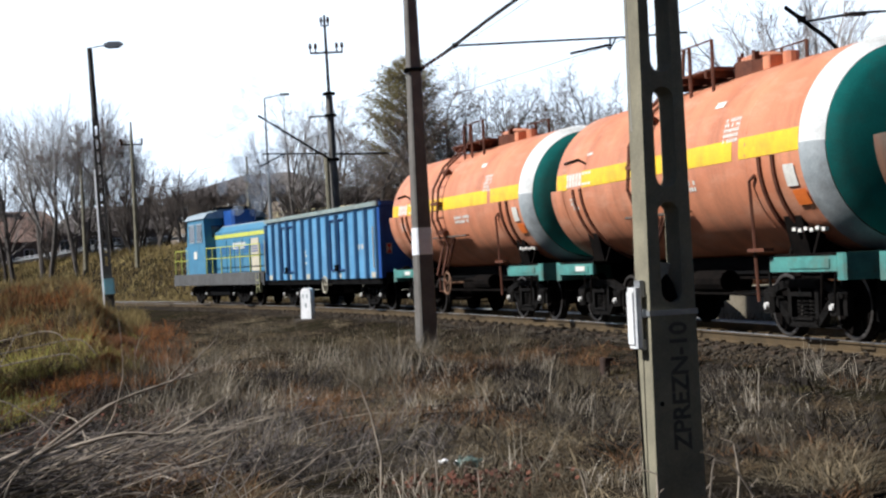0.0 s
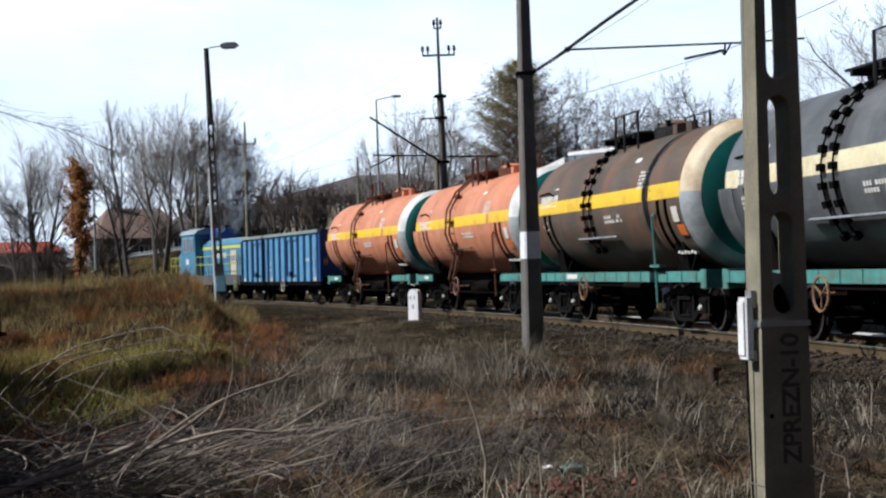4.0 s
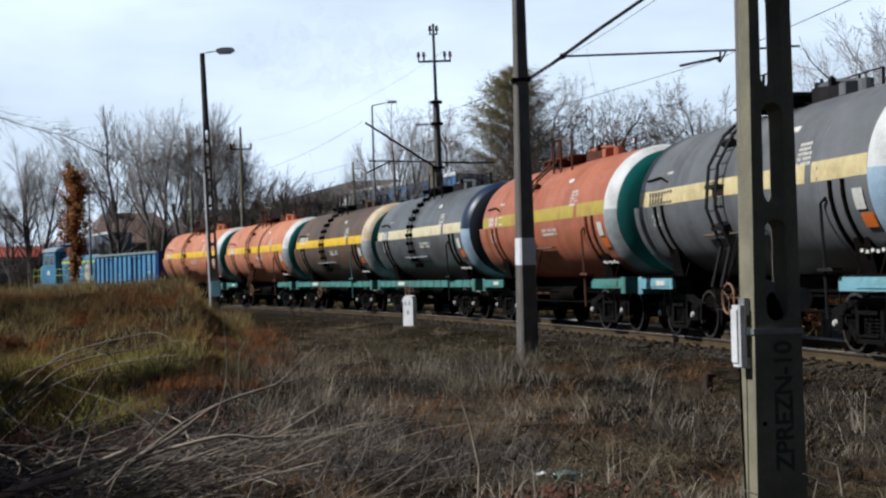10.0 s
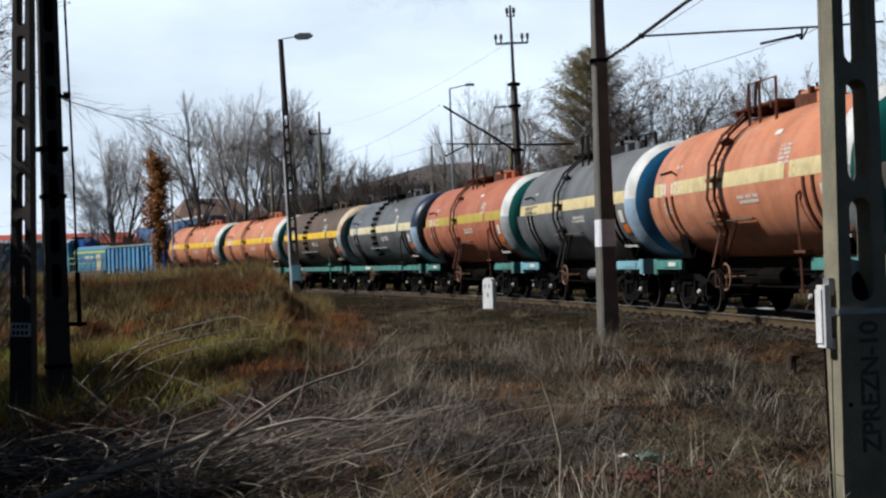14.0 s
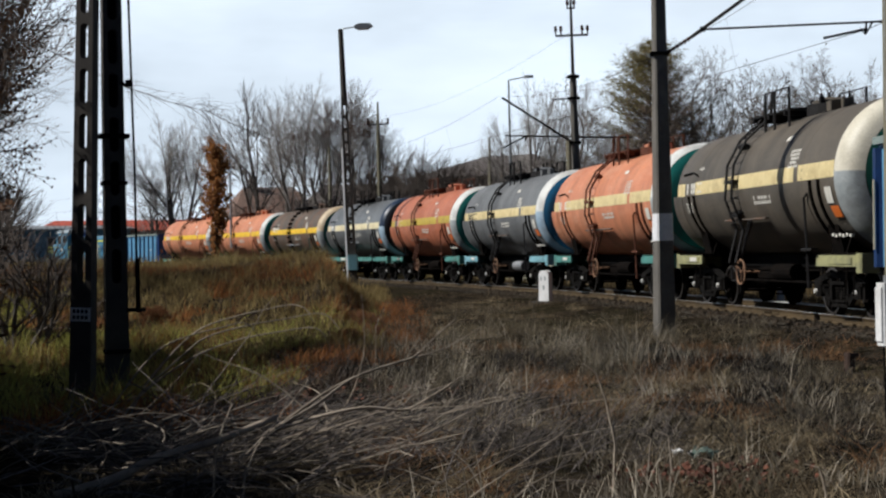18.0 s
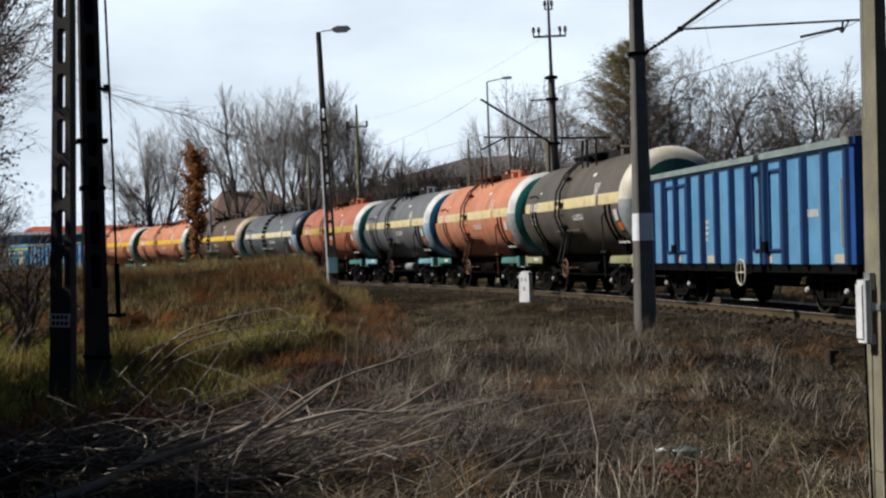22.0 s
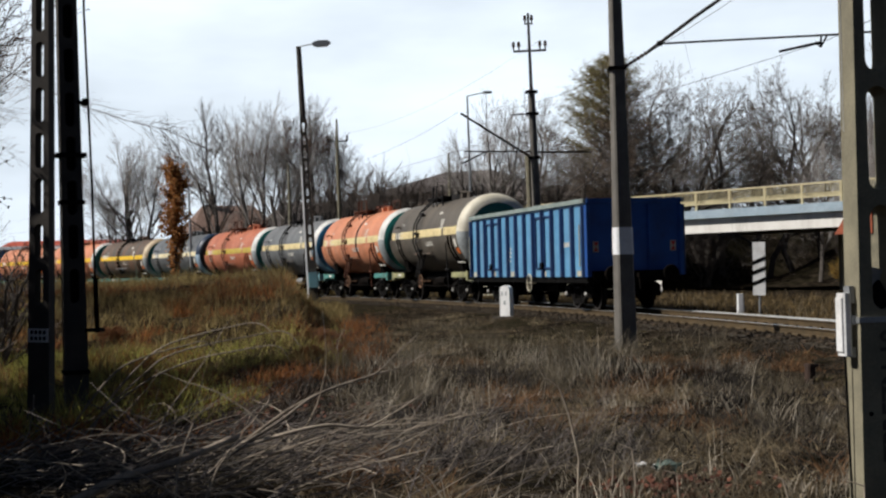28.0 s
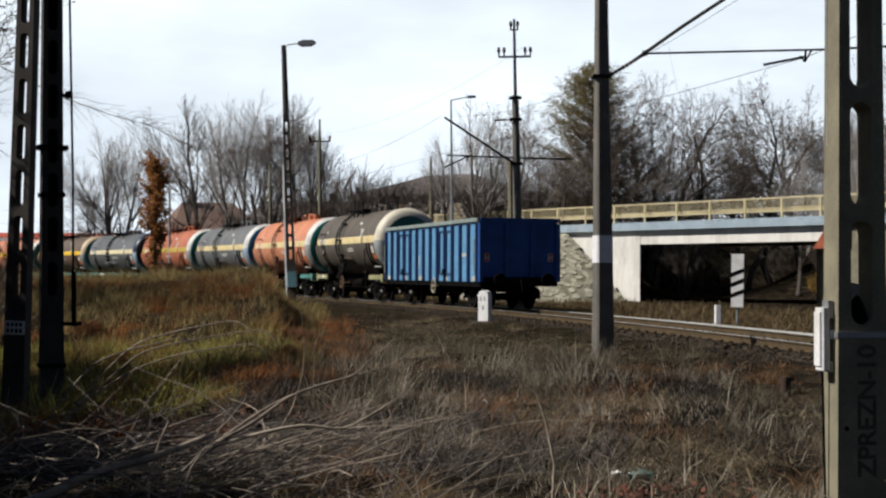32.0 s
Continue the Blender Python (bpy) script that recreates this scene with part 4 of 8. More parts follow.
            part("stirrup", Geo().tube([(lx - 0.21, o * 1.50, 1.05), (lx - 0.21, o * 1.50, 0.62), (lx + 0.21, o * 1.50, 0.62), (lx + 0.21, o * 1.50, 1.05)], 0.022, 5), iron, lad)
        else:
            g = Geo()
            for k in range(11):
                a = radians(-40 + 10.5 * k)
                yy, zz = o * (R + 0.05) * math.cos(a), Z + (R + 0.05) * math.sin(a)
                for dx in (-0.24, 0.16):
                    part("step_iron", Geo().box((lx + dx, yy, zz), (0.14, 0.11, 0.11), (math.degrees(a) * o, 0, 0)), M["black"], v)
            for dx in (-0.24, 0.16):
                pts = [(lx + dx, o * (R + 0.05) * math.cos(radians(a)), Z + (R + 0.05) * math.sin(radians(a))) for a in range(-42, 70, 8)]
                part("step_rail", Geo().tube(pts, 0.018, 4), M["black"], v, "black curved rail of the step irons")
    # hatch, walkway and rails on the top
    part("hatch", Geo().tube([(-1.15, 0, Z + R + 0.10), (-1.15, 0, Z + R + 0.24), (-1.15, 0, Z + R + 0.31)], [0.40, 0.40, 0.20], 18), body, v, "round filling hatch", smooth=False)
    part("valve", Geo().tube([(-1.95, 0, Z + R - 0.03), (-1.95, 0, Z + R + 0.22)], 0.13, 10), body, v)
    part("gauge_box", Geo().box((-1.68, 0.15, Z + R + 0.08), (0.22, 0.3, 0.2), bevel=0.02), body, v)
    top_iron = M["ironblack"] if style == "cleats" or paint in ("grey", "umber") else M["rustiron"]
    for k in range(4):
        part("walkway_plank", Geo().box((0.25, -0.66 + k * 0.44, Z + R + 0.10), (2.5, 0.36, 0.035)), top_iron, v, "dark plank of the top walkway")
    for x in (-0.7, 0.25, 1.2):
        part("walkway_bearer", Geo().box((x, 0, Z + R + 0.03), (0.07, 1.75, 0.10)), top_iron, v)
    for o in (0.86, -0.86):
        rail = part("top_railing", Geo().tube([(-0.95, o, Z + R + 0.56), (lx - 0.3, o, Z + R + 0.56)], 0.016, 4), top_iron, v, "thin safety rail on posts")
        for x in (-0.95, -0.1, lx - 0.3):
            part("rail_post", Geo().tube([(x, o, Z + R - 0.30), (x, o, Z + R + 0.57)], 0.032, 5), top_iron, rail)
    part("hatch_collar", Geo().tube([(-1.15, 0, Z + R - 0.08), (-1.15, 0, Z + R + 0.16)], 0.52, 18), top_iron, v, "collar round the hatch")
    for a in (40, 130, 220, 310):
        part("hatch_bolt", Geo().box((-1.15 + 0.44 * math.cos(radians(a)), 0.44 * math.sin(radians(a)), Z + R + 0.22), (0.09, 0.09, 0.16)), top_iron, v)
    # lower shell plate that juts out over the leading end
    part("end_apron", Geo().lathe_x([(H - 0.75, R + 0.012), (H - 0.28, R + 0.022), (H - 0.05, R + 0.005), (H - 0.04, R - 0.03)], c, 181, 359, 40), body, v, "plate that juts out below the strip at the leading end", smooth=True)
    for o in (1, -1):
        # hand brake wheel beside the ladder
        wx = lx - 0.42 if style == "ladder" else lx + 0.35
        ring = Geo()
        for k in range(18):
            p0, p1 = 2 * math.pi * k / 18, 2 * math.pi * (k + 1) / 18
            ring.tube([(wx + 0.27 * math.cos(p0), o * 1.52, 0.82 + 0.27 * math.sin(p0)), (wx + 0.27 * math.cos(p1), o * 1.52, 0.82 + 0.27 * math.sin(p1))], 0.022, 5)
        for k in range(3):
            p0 = 2 * math.pi * k / 3 + 0.5
            ring.tube([(wx, o * 1.50, 0.82), (wx + 0.27 * math.cos(p0), o * 1.52, 0.82 + 0.27 * math.sin(p0))], 0.014, 4)
        ring.tube([(wx, o * 1.1, 0.82), (wx, o * 1.53, 0.82)], 0.03, 6)
        part("hand_wheel", ring, M["rustwheel"], v, "rusty hand brake wheel")
        # upright grab rail and step at the trailing end
        g = Geo().tube([(-H + 2.15, o * 1.40, 0.55), (-H + 2.15, o * 1.44, 1.6), (-H + 2.10, o * 1.50, 2.30), (-H + 1.95, o * 1.49, 2.38)], 0.026, 5)
        part("grab_rail", g, top_iron if paint != "brown" else M["teal"], v, "bent grab rail")
        part("end_step", Geo().box((-H + 1.95, o * 1.45, 1.30), (0.5, 0.16, 0.05)), top_iron if paint != "brown" else M["teal"], v)
        for k in range(6):
            part("cable_clip", Geo().box((-H + 0.55 + 0.16 * k, o * 1.20, 1.55 + 0.02 * (k % 2)), (0.09, 0.06, 0.05)), M["letter"], v)
        part("sill_plate", Geo().box((2.3, o * 1.392, 1.09), (0.8, 0.012, 0.12)) if style == "cleats" else Geo().box((4.1, o * 1.40, 1.09), (0.5, 0.012, 0.10)), M["letter"], v, "pale data plate on the sill")
    sets = []
    add_bogies(v, (-3.9, 3.9), 1.85, BOGIE_A, sets)
    return v, sets


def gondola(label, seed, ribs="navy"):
    """High-sided open wagon with ribbed walls; x along the way."""
    rng = random.Random(seed)
    v = thing("gondola_wagon", label, "gondola wagon", "open wagons of the train")
    L, W, z0, z1 = 6.37, 1.44, 0.98, 3.12
    for o in (1, -1):
        side = part("side_wall", Geo().box((0, o * W, (z0 + z1) / 2), (2 * L, 0.06, z1 - z0)), M["blue"], v, "blue ribbed side wall")
        n = 13
        for i in range(n + 1):
            x = -L + 0.06 + i * (2 * L - 0.12) / n
            # the rib's shadow is put into its colour
            part("rib", Geo().prism([(x - 0.10, o * (W + 0.03)), (x + 0.10, o * (W + 0.03)), (x + 0.06, o * (W + 0.135)), (x - 0.06, o * (W + 0.135))], z0, z1 - 0.10, "xy"), M[ribs], side, "upright rib darkened for its shadow", fix=True)
        for c in (3.45, -2.45):
            for e in (-0.5, 0.5):
                door = Geo()
                for zz, hh in ((z1 - 0.28, 0.05), (z0 + 0.28, 0.05)):
                    door.box((c + e * 0.9, o * (W + 0.055), zz), (0.66, 0.05, hh))
                for dx in (-0.3, 0.3):
                    door.box((c + e * 0.9 + dx, o * (W + 0.055), (z0 + z1) / 2), (0.05, 0.05, z1 - z0 - 0.5))
                part("door_leaf", door, M["navy"], side, "framed side door leaf")
            part("door_latch", Geo().tube([(c, o * (W + 0.10), z0 + 0.15), (c, o * (W + 0.10), z1 - 0.3)], 0.03, 6).box((c, o * (W + 0.12), z0 + 0.35), (0.24, 0.08, 0.2)), M["black"], side, "dark door latch")
        marks = [(-L + 1.25 + 0.11 * i - (0.1 if i > 5 else 0), z0 + 0.95, 0.07, 0.14) for i in range(10) if rng.random() < 0.8]
        marks += [(1.2 + 0.10 * i, z0 + 0.55 + 0.13 * k, 0.065, 0.07) for k in range(4) for i in range(5) if rng.random() < 0.75]
        marks += [(5.75 - 0.09 * i, z0 + 1.25, 0.06, 0.11) for i in range(6)]
        for mx, mz, mw, mh in marks:
            part("letter_mark", Geo().box((mx, o * (W + 0.036), mz), (mw, 0.012, mh)), M["letter"], side, "white lettering")
        for x in (-L + 0.5, -2.4, 1.0, 3.4, L - 0.5):
            part("data_plate", Geo().box((x, o * (W + 0.038), z0 + 0.10), (0.5, 0.012, 0.16)), M["beige"], side, "pale data plate")
        for e in (-1, 1):
            part("hand_grip", Geo().tube([(e * (L - 0.12), o * (W + 0.17), z0 + 0.3), (e * (L - 0.12), o * (W + 0.17), z0 + 1.5)], 0.02, 5), M["beige"], side)
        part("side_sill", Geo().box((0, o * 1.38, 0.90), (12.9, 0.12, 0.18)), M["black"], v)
        part("top_rim", Geo().box((0, o * (W + 0.02), z1 + 0.03), (2 * L + 0.12, 0.20, 0.13), bevel=0.03), M["rim"], v, "grey-green top rim")
    for e in (-1, 1):
        # ends are painted darker than the sides to hold their shade
        wall = part("end_wall", Geo().box((e * (L + 0.005), 0, (z0 + z1) / 2), (0.06, 2 * W, z1 - z0)), M["deepblue"], v, "blue end wall, darker than the sides for its shade")
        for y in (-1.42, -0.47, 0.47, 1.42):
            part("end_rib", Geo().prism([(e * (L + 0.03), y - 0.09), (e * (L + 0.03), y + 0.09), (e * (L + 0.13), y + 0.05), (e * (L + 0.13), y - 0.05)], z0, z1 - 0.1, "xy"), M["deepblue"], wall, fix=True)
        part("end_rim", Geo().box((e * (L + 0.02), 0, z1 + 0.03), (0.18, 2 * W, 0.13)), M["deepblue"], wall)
        for y in (-1.18, 1.18):
            s = part("tail_board", Geo().box((e * (L + 0.045), y, z0 + 0.85), (0.02, 0.17, 0.30)), M["beige"], wall, "red and white tail board")
            part("tail_mark", Geo().prism([(y - 0.075, z0 + 0.98), (y + 0.075, z0 + 0.98), (y, z0 + 0.85)], e * (L + 0.058), e * (L + 0.064), "yz").prism([(y - 0.075, z0 + 0.72), (y + 0.075, z0 + 0.72), (y, z0 + 0.85)], e * (L + 0.058), e * (L + 0.064), "yz"), M["red"], s, "red triangles", fix=True)
        part("buffer_beam", Geo().box((e * 6.45, 0, 0.98), (0.16, 2.6, 0.32)), M["black"], v)
        for y in (-0.875, 0.875):
            b = part("buffer", Geo().tube([(e * 6.5, y, 1.05), (e * 6.78, y, 1.05), (e * 6.80, y, 1.05), (e * 6.95, y, 1.05)], [0.12, 0.11, 0.07, 0.07], 12), M["steel"], v)
            part("buffer_head", Geo().tube([(e * 6.95, y, 1.05), (e * 7.0, y, 1.05)], [0.24, 0.22], 18), M["steel"], b)
        part("coupling_hook", Geo().box((e * 6.68, 0, 1.0), (0.3, 0.1, 0.14)).tube([(e * 6.75, 0, 0.95), (e * 6.82, 0, 0.6)], 0.035, 6), M["steel"], v)
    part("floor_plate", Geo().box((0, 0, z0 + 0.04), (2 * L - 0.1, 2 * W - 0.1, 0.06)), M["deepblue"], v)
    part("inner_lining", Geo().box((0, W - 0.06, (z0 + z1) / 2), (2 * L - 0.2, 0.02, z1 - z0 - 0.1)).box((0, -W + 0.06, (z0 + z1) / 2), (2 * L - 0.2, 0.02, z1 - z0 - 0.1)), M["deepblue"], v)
    part("centre_sill", Geo().box((0, 0, 0.88), (12.8, 0.5, 0.30)), M["black"], v)
    part("brake_gear", Geo().tube([(-1.6, 0.6, 0.66), (-0.5, 0.6, 0.66)], 0.17, 12).box((1.4, 0.7, 0.62), (0.7, 0.4, 0.3)).tube([(-4, 0.4, 0.5), (4, 0.4, 0.5)], 0.03, 5), M["steel"], v)
    hw = Geo()
    for k in range(16):
        a, b = 2 * math.pi * k / 16, 2 * math.pi * (k + 1) / 16
        hw.tube([(-1.0 + 0.27 * math.cos(a), 1.53, 0.80 + 0.27 * math.sin(a)), (-1.0 + 0.27 * math.cos(b), 1.53, 0.80 + 0.27 * math.sin(b))], 0.022, 5)
    for k in range(4):
        a = math.pi * k / 2
        hw.tube([(-1.0, 1.53, 0.80), (-1.0 + 0.27 * math.cos(a), 1.53, 0.80 + 0.27 * math.sin(a))], 0.014, 4)
    hw.tube([(-1.0, 1.3, 0.8), (-1.0, 1.55, 0.8)], 0.03, 5)
    part("hand_wheel", hw, M["beige"], v, "pale hand brake wheel")
    sets = []
    add_bogies(v, (-4.5, 4.5), 1.8, BOGIE_B, sets)
    return v, sets


def locomotive():
    """Blue diesel shunting engine with a cab between a short and a long bonnet; +x is its front."""
    v = thing("diesel_locomotive", "faded blue diesel shunting locomotive with a yellow stripe pulling the train", "locomotive")
    part("frame", Geo().box((0, 0, 1.12), (13.0, 2.8, 0.42), bevel=0.05), M["locogrey"], v, "dusty grey frame")
    part("side_skirt", Geo().box((0, 1.42, 1.05), (12.6, 0.05, 0.42)).box((0, -1.42, 1.05), (12.6, 0.05, 0.42)), M["locogrey"], v)
    # long bonnet towards the train
    def bonnet(x0, x1, w, zt, ch):
        return Geo().prism([(-w, 1.33), (w, 1.33), (w, zt - ch), (w - ch, zt), (-w + ch, zt), (-w, zt - ch)], x0, x1, "yz")
    lb = part("long_bonnet", bonnet(-6.1, 1.2, 0.92, 3.28, 0.24), M["locoblue"], v, "faded blue long bonnet", fix=True)
    part("bonnet_roof", Geo().box((-2.5, 0, 3.30), (7.2, 1.30, 0.06)), M["locoroof"], lb)
    for o in (1, -1):
        part("stripe", Geo().box((-2.45, o * 0.928, 2.86), (7.3, 0.014, 0.16)), M["locoyellow"], lb, "yellow-green stripe")
        for i in range(6):
            x = -5.5 + i * 1.1
            d = part("bonnet_door", Geo().box((x, o * 0.935, 2.02), (0.98, 0.03, 1.3), bevel=0.01), M["beige"] if i == 1 else M["locoblue"], lb, "bonnet door")
            part("louvre", Geo().box((x, o * 0.956, 2.35), (0.7, 0.012, 0.04)).box((x, o * 0.956, 2.25), (0.7, 0.012, 0.04)).box((x, o * 0.956, 2.15), (0.7, 0.012, 0.04)), M["deepblue"], d)
        g = Geo()
        for i in range(7):
            g.box((-1.6 - 0.25 * i, o * 0.953, 2.42), (0.17, 0.012, 0.26))
        part("number_marks", g, M["letter"], lb, "running number of the engine")
    part("short_bonnet", bonnet(4.0, 6.2, 0.88, 2.75, 0.22), M["locoblue"], v, "short front bonnet", fix=True)
    # cab
    cab = part("cab", Geo().prism([(1.2, 1.33), (4.0, 1.33), (4.06, 2.5), (3.85, 3.72), (1.3, 3.72), (1.14, 2.5)], -1.38, 1.38, "xz"), M["locoblue"], v, "blue driver's cab", fix=True)
    roof = [(-1.45, 3.70), (-1.25, 3.92), (-0.7, 4.06), (0, 4.10), (0.7, 4.06), (1.25, 3.92), (1.45, 3.70)]
    part("cab_roof", Geo().prism(roof, 1.05, 4.15, "yz"), M["locoroof"], cab, "pale curved cab roof", fix=True)
    for o in (1, -1):
        for x in (1.95, 3.15):
            part("side_window", Geo().box((x, o * 1.385, 3.10), (0.80, 0.03, 0.72), bevel=0.02), M["glass"], cab, "dark side window")
            part("window_frame", Geo().box((x, o * 1.383, 3.49), (0.9, 0.05, 0.05)).box((x, o * 1.383, 2.71), (0.9, 0.05, 0.05)).box((x - 0.43, o * 1.383, 3.1), (0.05, 0.05, 0.8)).box((x + 0.43, o * 1.383, 3.1), (0.05, 0.05, 0.8)), M["locoroof"], cab)
        part("cab_number", Geo().box((2.7, o * 1.386, 2.15), (0.5, 0.02, 0.32)), M["letter"], cab)
    for y in (-0.75, 0.75):
        part("rear_window", Geo().box((1.215, y, 3.08), (0.05, 0.6, 0.62)), M["glass"], cab, "dark rear window")
        part("front_window", Geo().box((3.975, y, 3.08), (0.05, 0.6, 0.62), (0, 9, 0)), M["glass"], cab, "dark front window")
    part("exhaust_box", Geo().box((0.55, 0, 3.62), (1.5, 1.1, 0.72), bevel=0.12), M["deepblue"], v, "blue exhaust housing")
    part("exhaust_pipe", Geo().tube([(0.2, 0, 3.9), (0.2, 0, 4.15)], 0.14, 12), M["black"], v)
    part("roof_box", Geo().box((1.65, 0, 4.12), (0.7, 1.5, 0.14), bevel=0.05), M["black"], cab)
    # railings round the walkways
    for o in (1, -1):
        rail = Geo()
        for z in (1.95, 2.40):
            rail.tube([(-6.3, o * 1.36, z), (1.1, o * 1.36, z)], 0.022, 5)
            rail.tube([(4.1, o * 1.36, z), (6.3, o * 1.36, z)], 0.022, 5)
        for x in (-6.3, -5.0, -3.7, -2.4, -1.1, 0.2, 1.1, 4.1, 5.2, 6.3):
            rail.tube([(x, o * 1.36, 1.3), (x, o * 1.36, 2.40)], 0.022, 5)
        part("hand_rail", rail, M["locoyellow"], v, "pale yellow handrail")
        part("step_ladder", Geo().box((-6.15, o * 1.38, 0.75), (0.4, 0.14, 0.04)).box((-6.15, o * 1.38, 1.0), (0.4, 0.14, 0.04)).box((-5.95, o * 1.4, 0.9), (0.04, 0.1, 0.75)).box((-6.35, o * 1.4, 0.9), (0.04, 0.1, 0.75)), M["olive"], v)
    for e in (-1, 1):
        part("buffer_beam", Geo().box((e * 6.55, 0, 1.06), (0.14, 2.7, 0.5)), M["locogrey"], v)
        for y in (-0.875, 0.875):
            part("buffer", Geo().tube([(e * 6.6, y, 1.05), (e * 6.95, y, 1.05), (e * 6.96, y, 1.05), (e * 7.05, y, 1.05)], [0.12, 0.10, 0.24, 0.22], 16), M["steel"], v)
            part("lamp", Geo().tube([(e * 6.2, y * 0.8, 2.2), (e * 6.32, y * 0.8, 2.2)], 0.12, 12), M["letter"], v, "round marker lamp")
    part("fuel_tank", Geo().box((0, 0, 0.68), (3.0, 2.3, 0.55), bevel=0.1), M["black"], v)
    sets = []
    add_bogies(v, (-3.2, 3.2), 2.4, BOGIE_L, sets)
    return v, sets


BOGIE_L = bogie_geo(2.4)
M["red"] = material("red_paint", (0.62, 0.04, 0.03), (0.5, 0.035, 0.03), 0.5, 0, 4, 40, 0.0)


def build_train():
    u = 14.04
    v, sets = gondola("blue ribbed open wagon at the rear of the train", 1)
    VEHICLES.append((v, 7.02, sets))
    tanks = [
        ("umber", "cream", "ringcream2", "ringgrey", "endgreen2", "olive", "ladder", 11, "dark umber tank wagon with cream strip and cream-ringed green end", True, 6),
        ("orange", "cream", "ringwhite", "ringgrey", "endgreen", "teal", "ladder", 12, "orange tank wagon with cream strip and white-ringed green end", True),
        ("grey", "cream", "ringwhite", "ringblue", "endblue", "cyan", "ladder", 13, "dark grey tank wagon with cream strip and blue end", False),
        ("redorange", "olivestrip", "ringwhite", "ringgrey", "endgreen", "teal", "ladder", 14, "red-orange tank wagon with dull yellow strip and green end", True),
        ("black", "creamlight", "ringnavy", "ringblue", "endblack", "teal", "cleats", 15, "black and grey tank wagon with pale cream strip", True),
        ("brown", "yellow", "ringcream", "ringgrey", "endgreen", "teal", "cleats", 16, "rusty brown tank wagon with yellow strip and cream-ringed end", True, 5),
        ("orange", "yellow", "ringwhite", "ringgrey", "endgreen", "teal", "ladder", 17, "orange tank wagon with yellow strip and white-ringed green end", True),
        ("orange", "yellow", "ringwhite", "ringgrey", "endgreen", "teal", "ladder", 18, "faded orange tank wagon coupled behind the blue open wagon", True),
    ]
    for row in tanks:
        v, sets = tank_wagon(*row)
        VEHICLES.append((v, u + 6.01, sets))
        u += 12.02
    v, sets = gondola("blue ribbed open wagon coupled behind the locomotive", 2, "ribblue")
    VEHICLES.append((v, u + 7.02, sets))
    u += 14.04
    v, sets = locomotive()
    VEHICLES.append((v, u + 7.12, sets))


M["ringcream2"] = material("cream_white_tank_end", (0.70, 0.66, 0.55), (0.60, 0.56, 0.45), 0.5, 0, 2, 40, 0.05, (0.3, 0.25, 0.18), 0.4)
M["endgreen2"] = material("sea_green_tank_end", (0.03, 0.20, 0.13), (0.025, 0.15, 0.10), 0.45, 0, 2, 40, 0.05, (0.05, 0.05, 0.04), 0.4)
M["olivestrip"] = material("dull_yellow_band", (0.52, 0.40, 0.06), (0.44, 0.33, 0.06), 0.55, 0, 3, 50, 0.05, (0.28, 0.13, 0.05), 0.5)
M["creamlight"] = material("pale_cream_band", (0.76, 0.68, 0.45), (0.66, 0.58, 0.36), 0.55, 0, 3, 50, 0.05, (0.28, 0.2, 0.1), 0.4)
build_train()

# ---- posts, wires and signs beside the line ----
def holed_post(w0, w1, depth, z0, z1, holes, hole_w):
    """A tapering concrete post with long rounded openings; its face is -y."""
    g = Geo()

    def half(z):
        return (w0 + (w1 - w0) * (z - z0) / (z1 - z0)) / 2

    cuts = [z0] + [(a[1] + b[0]) / 2 for a, b in zip(holes, holes[1:])]
    cuts = [z0, holes[0][0] - 0.05] + cuts[1:] + [holes[-1][1] + 0.05, z1]
    h = half(z0)
    h2 = half(cuts[1])
    g.prism([(-h, z0), (h, z0), (h2, cuts[1]), (-h2, cuts[1])], -depth / 2, depth / 2)
    for (a, b), lo, hi in zip(holes, cuts[1:], cuts[2:]):
        r = min(hole_w / 2, half(b) * 0.55)
        for o in (1, -1):
            poly = [(0, lo), (0, a)]
            poly += [(o * r * math.sin(radians(t)), a + r - r * math.cos(radians(t))) for t in (22, 45, 68, 90)]
            poly += [(o * r * math.cos(radians(t)), b - r + r * math.sin(radians(t))) for t in (0, 22, 45, 68)]
            poly += [(0, b), (0, hi), (o * half(hi), hi), (o * half(lo), lo)]
            g.prism(poly, -depth / 2, depth / 2)
    lo = cuts[-2]
    g.prism([(-half(lo), lo), (half(lo), lo), (half(z1), z1), (-half(z1), z1)], -depth / 2, depth / 2)
    return g


def lettering(text, size, depth, name, mat):
    cu = bpy.data.curves.new(name, "FONT")
    cu.body, cu.size, cu.extrude, cu.align_x, cu.align_y = text, size, depth, "LEFT", "CENTER"
    cu.offset, cu.space_character = 0.0035, 0.97
    ob = bpy.data.objects.new(name, cu)
    scene.collection.objects.link(ob)
    dg = bpy.context.evaluated_depsgraph_get()
    me = bpy.data.meshes.new_from_object(ob.evaluated_get(dg))
    bpy.data.objects.remove(ob)
    me.materials.clear()
    me.materials.append(mat)
    return me


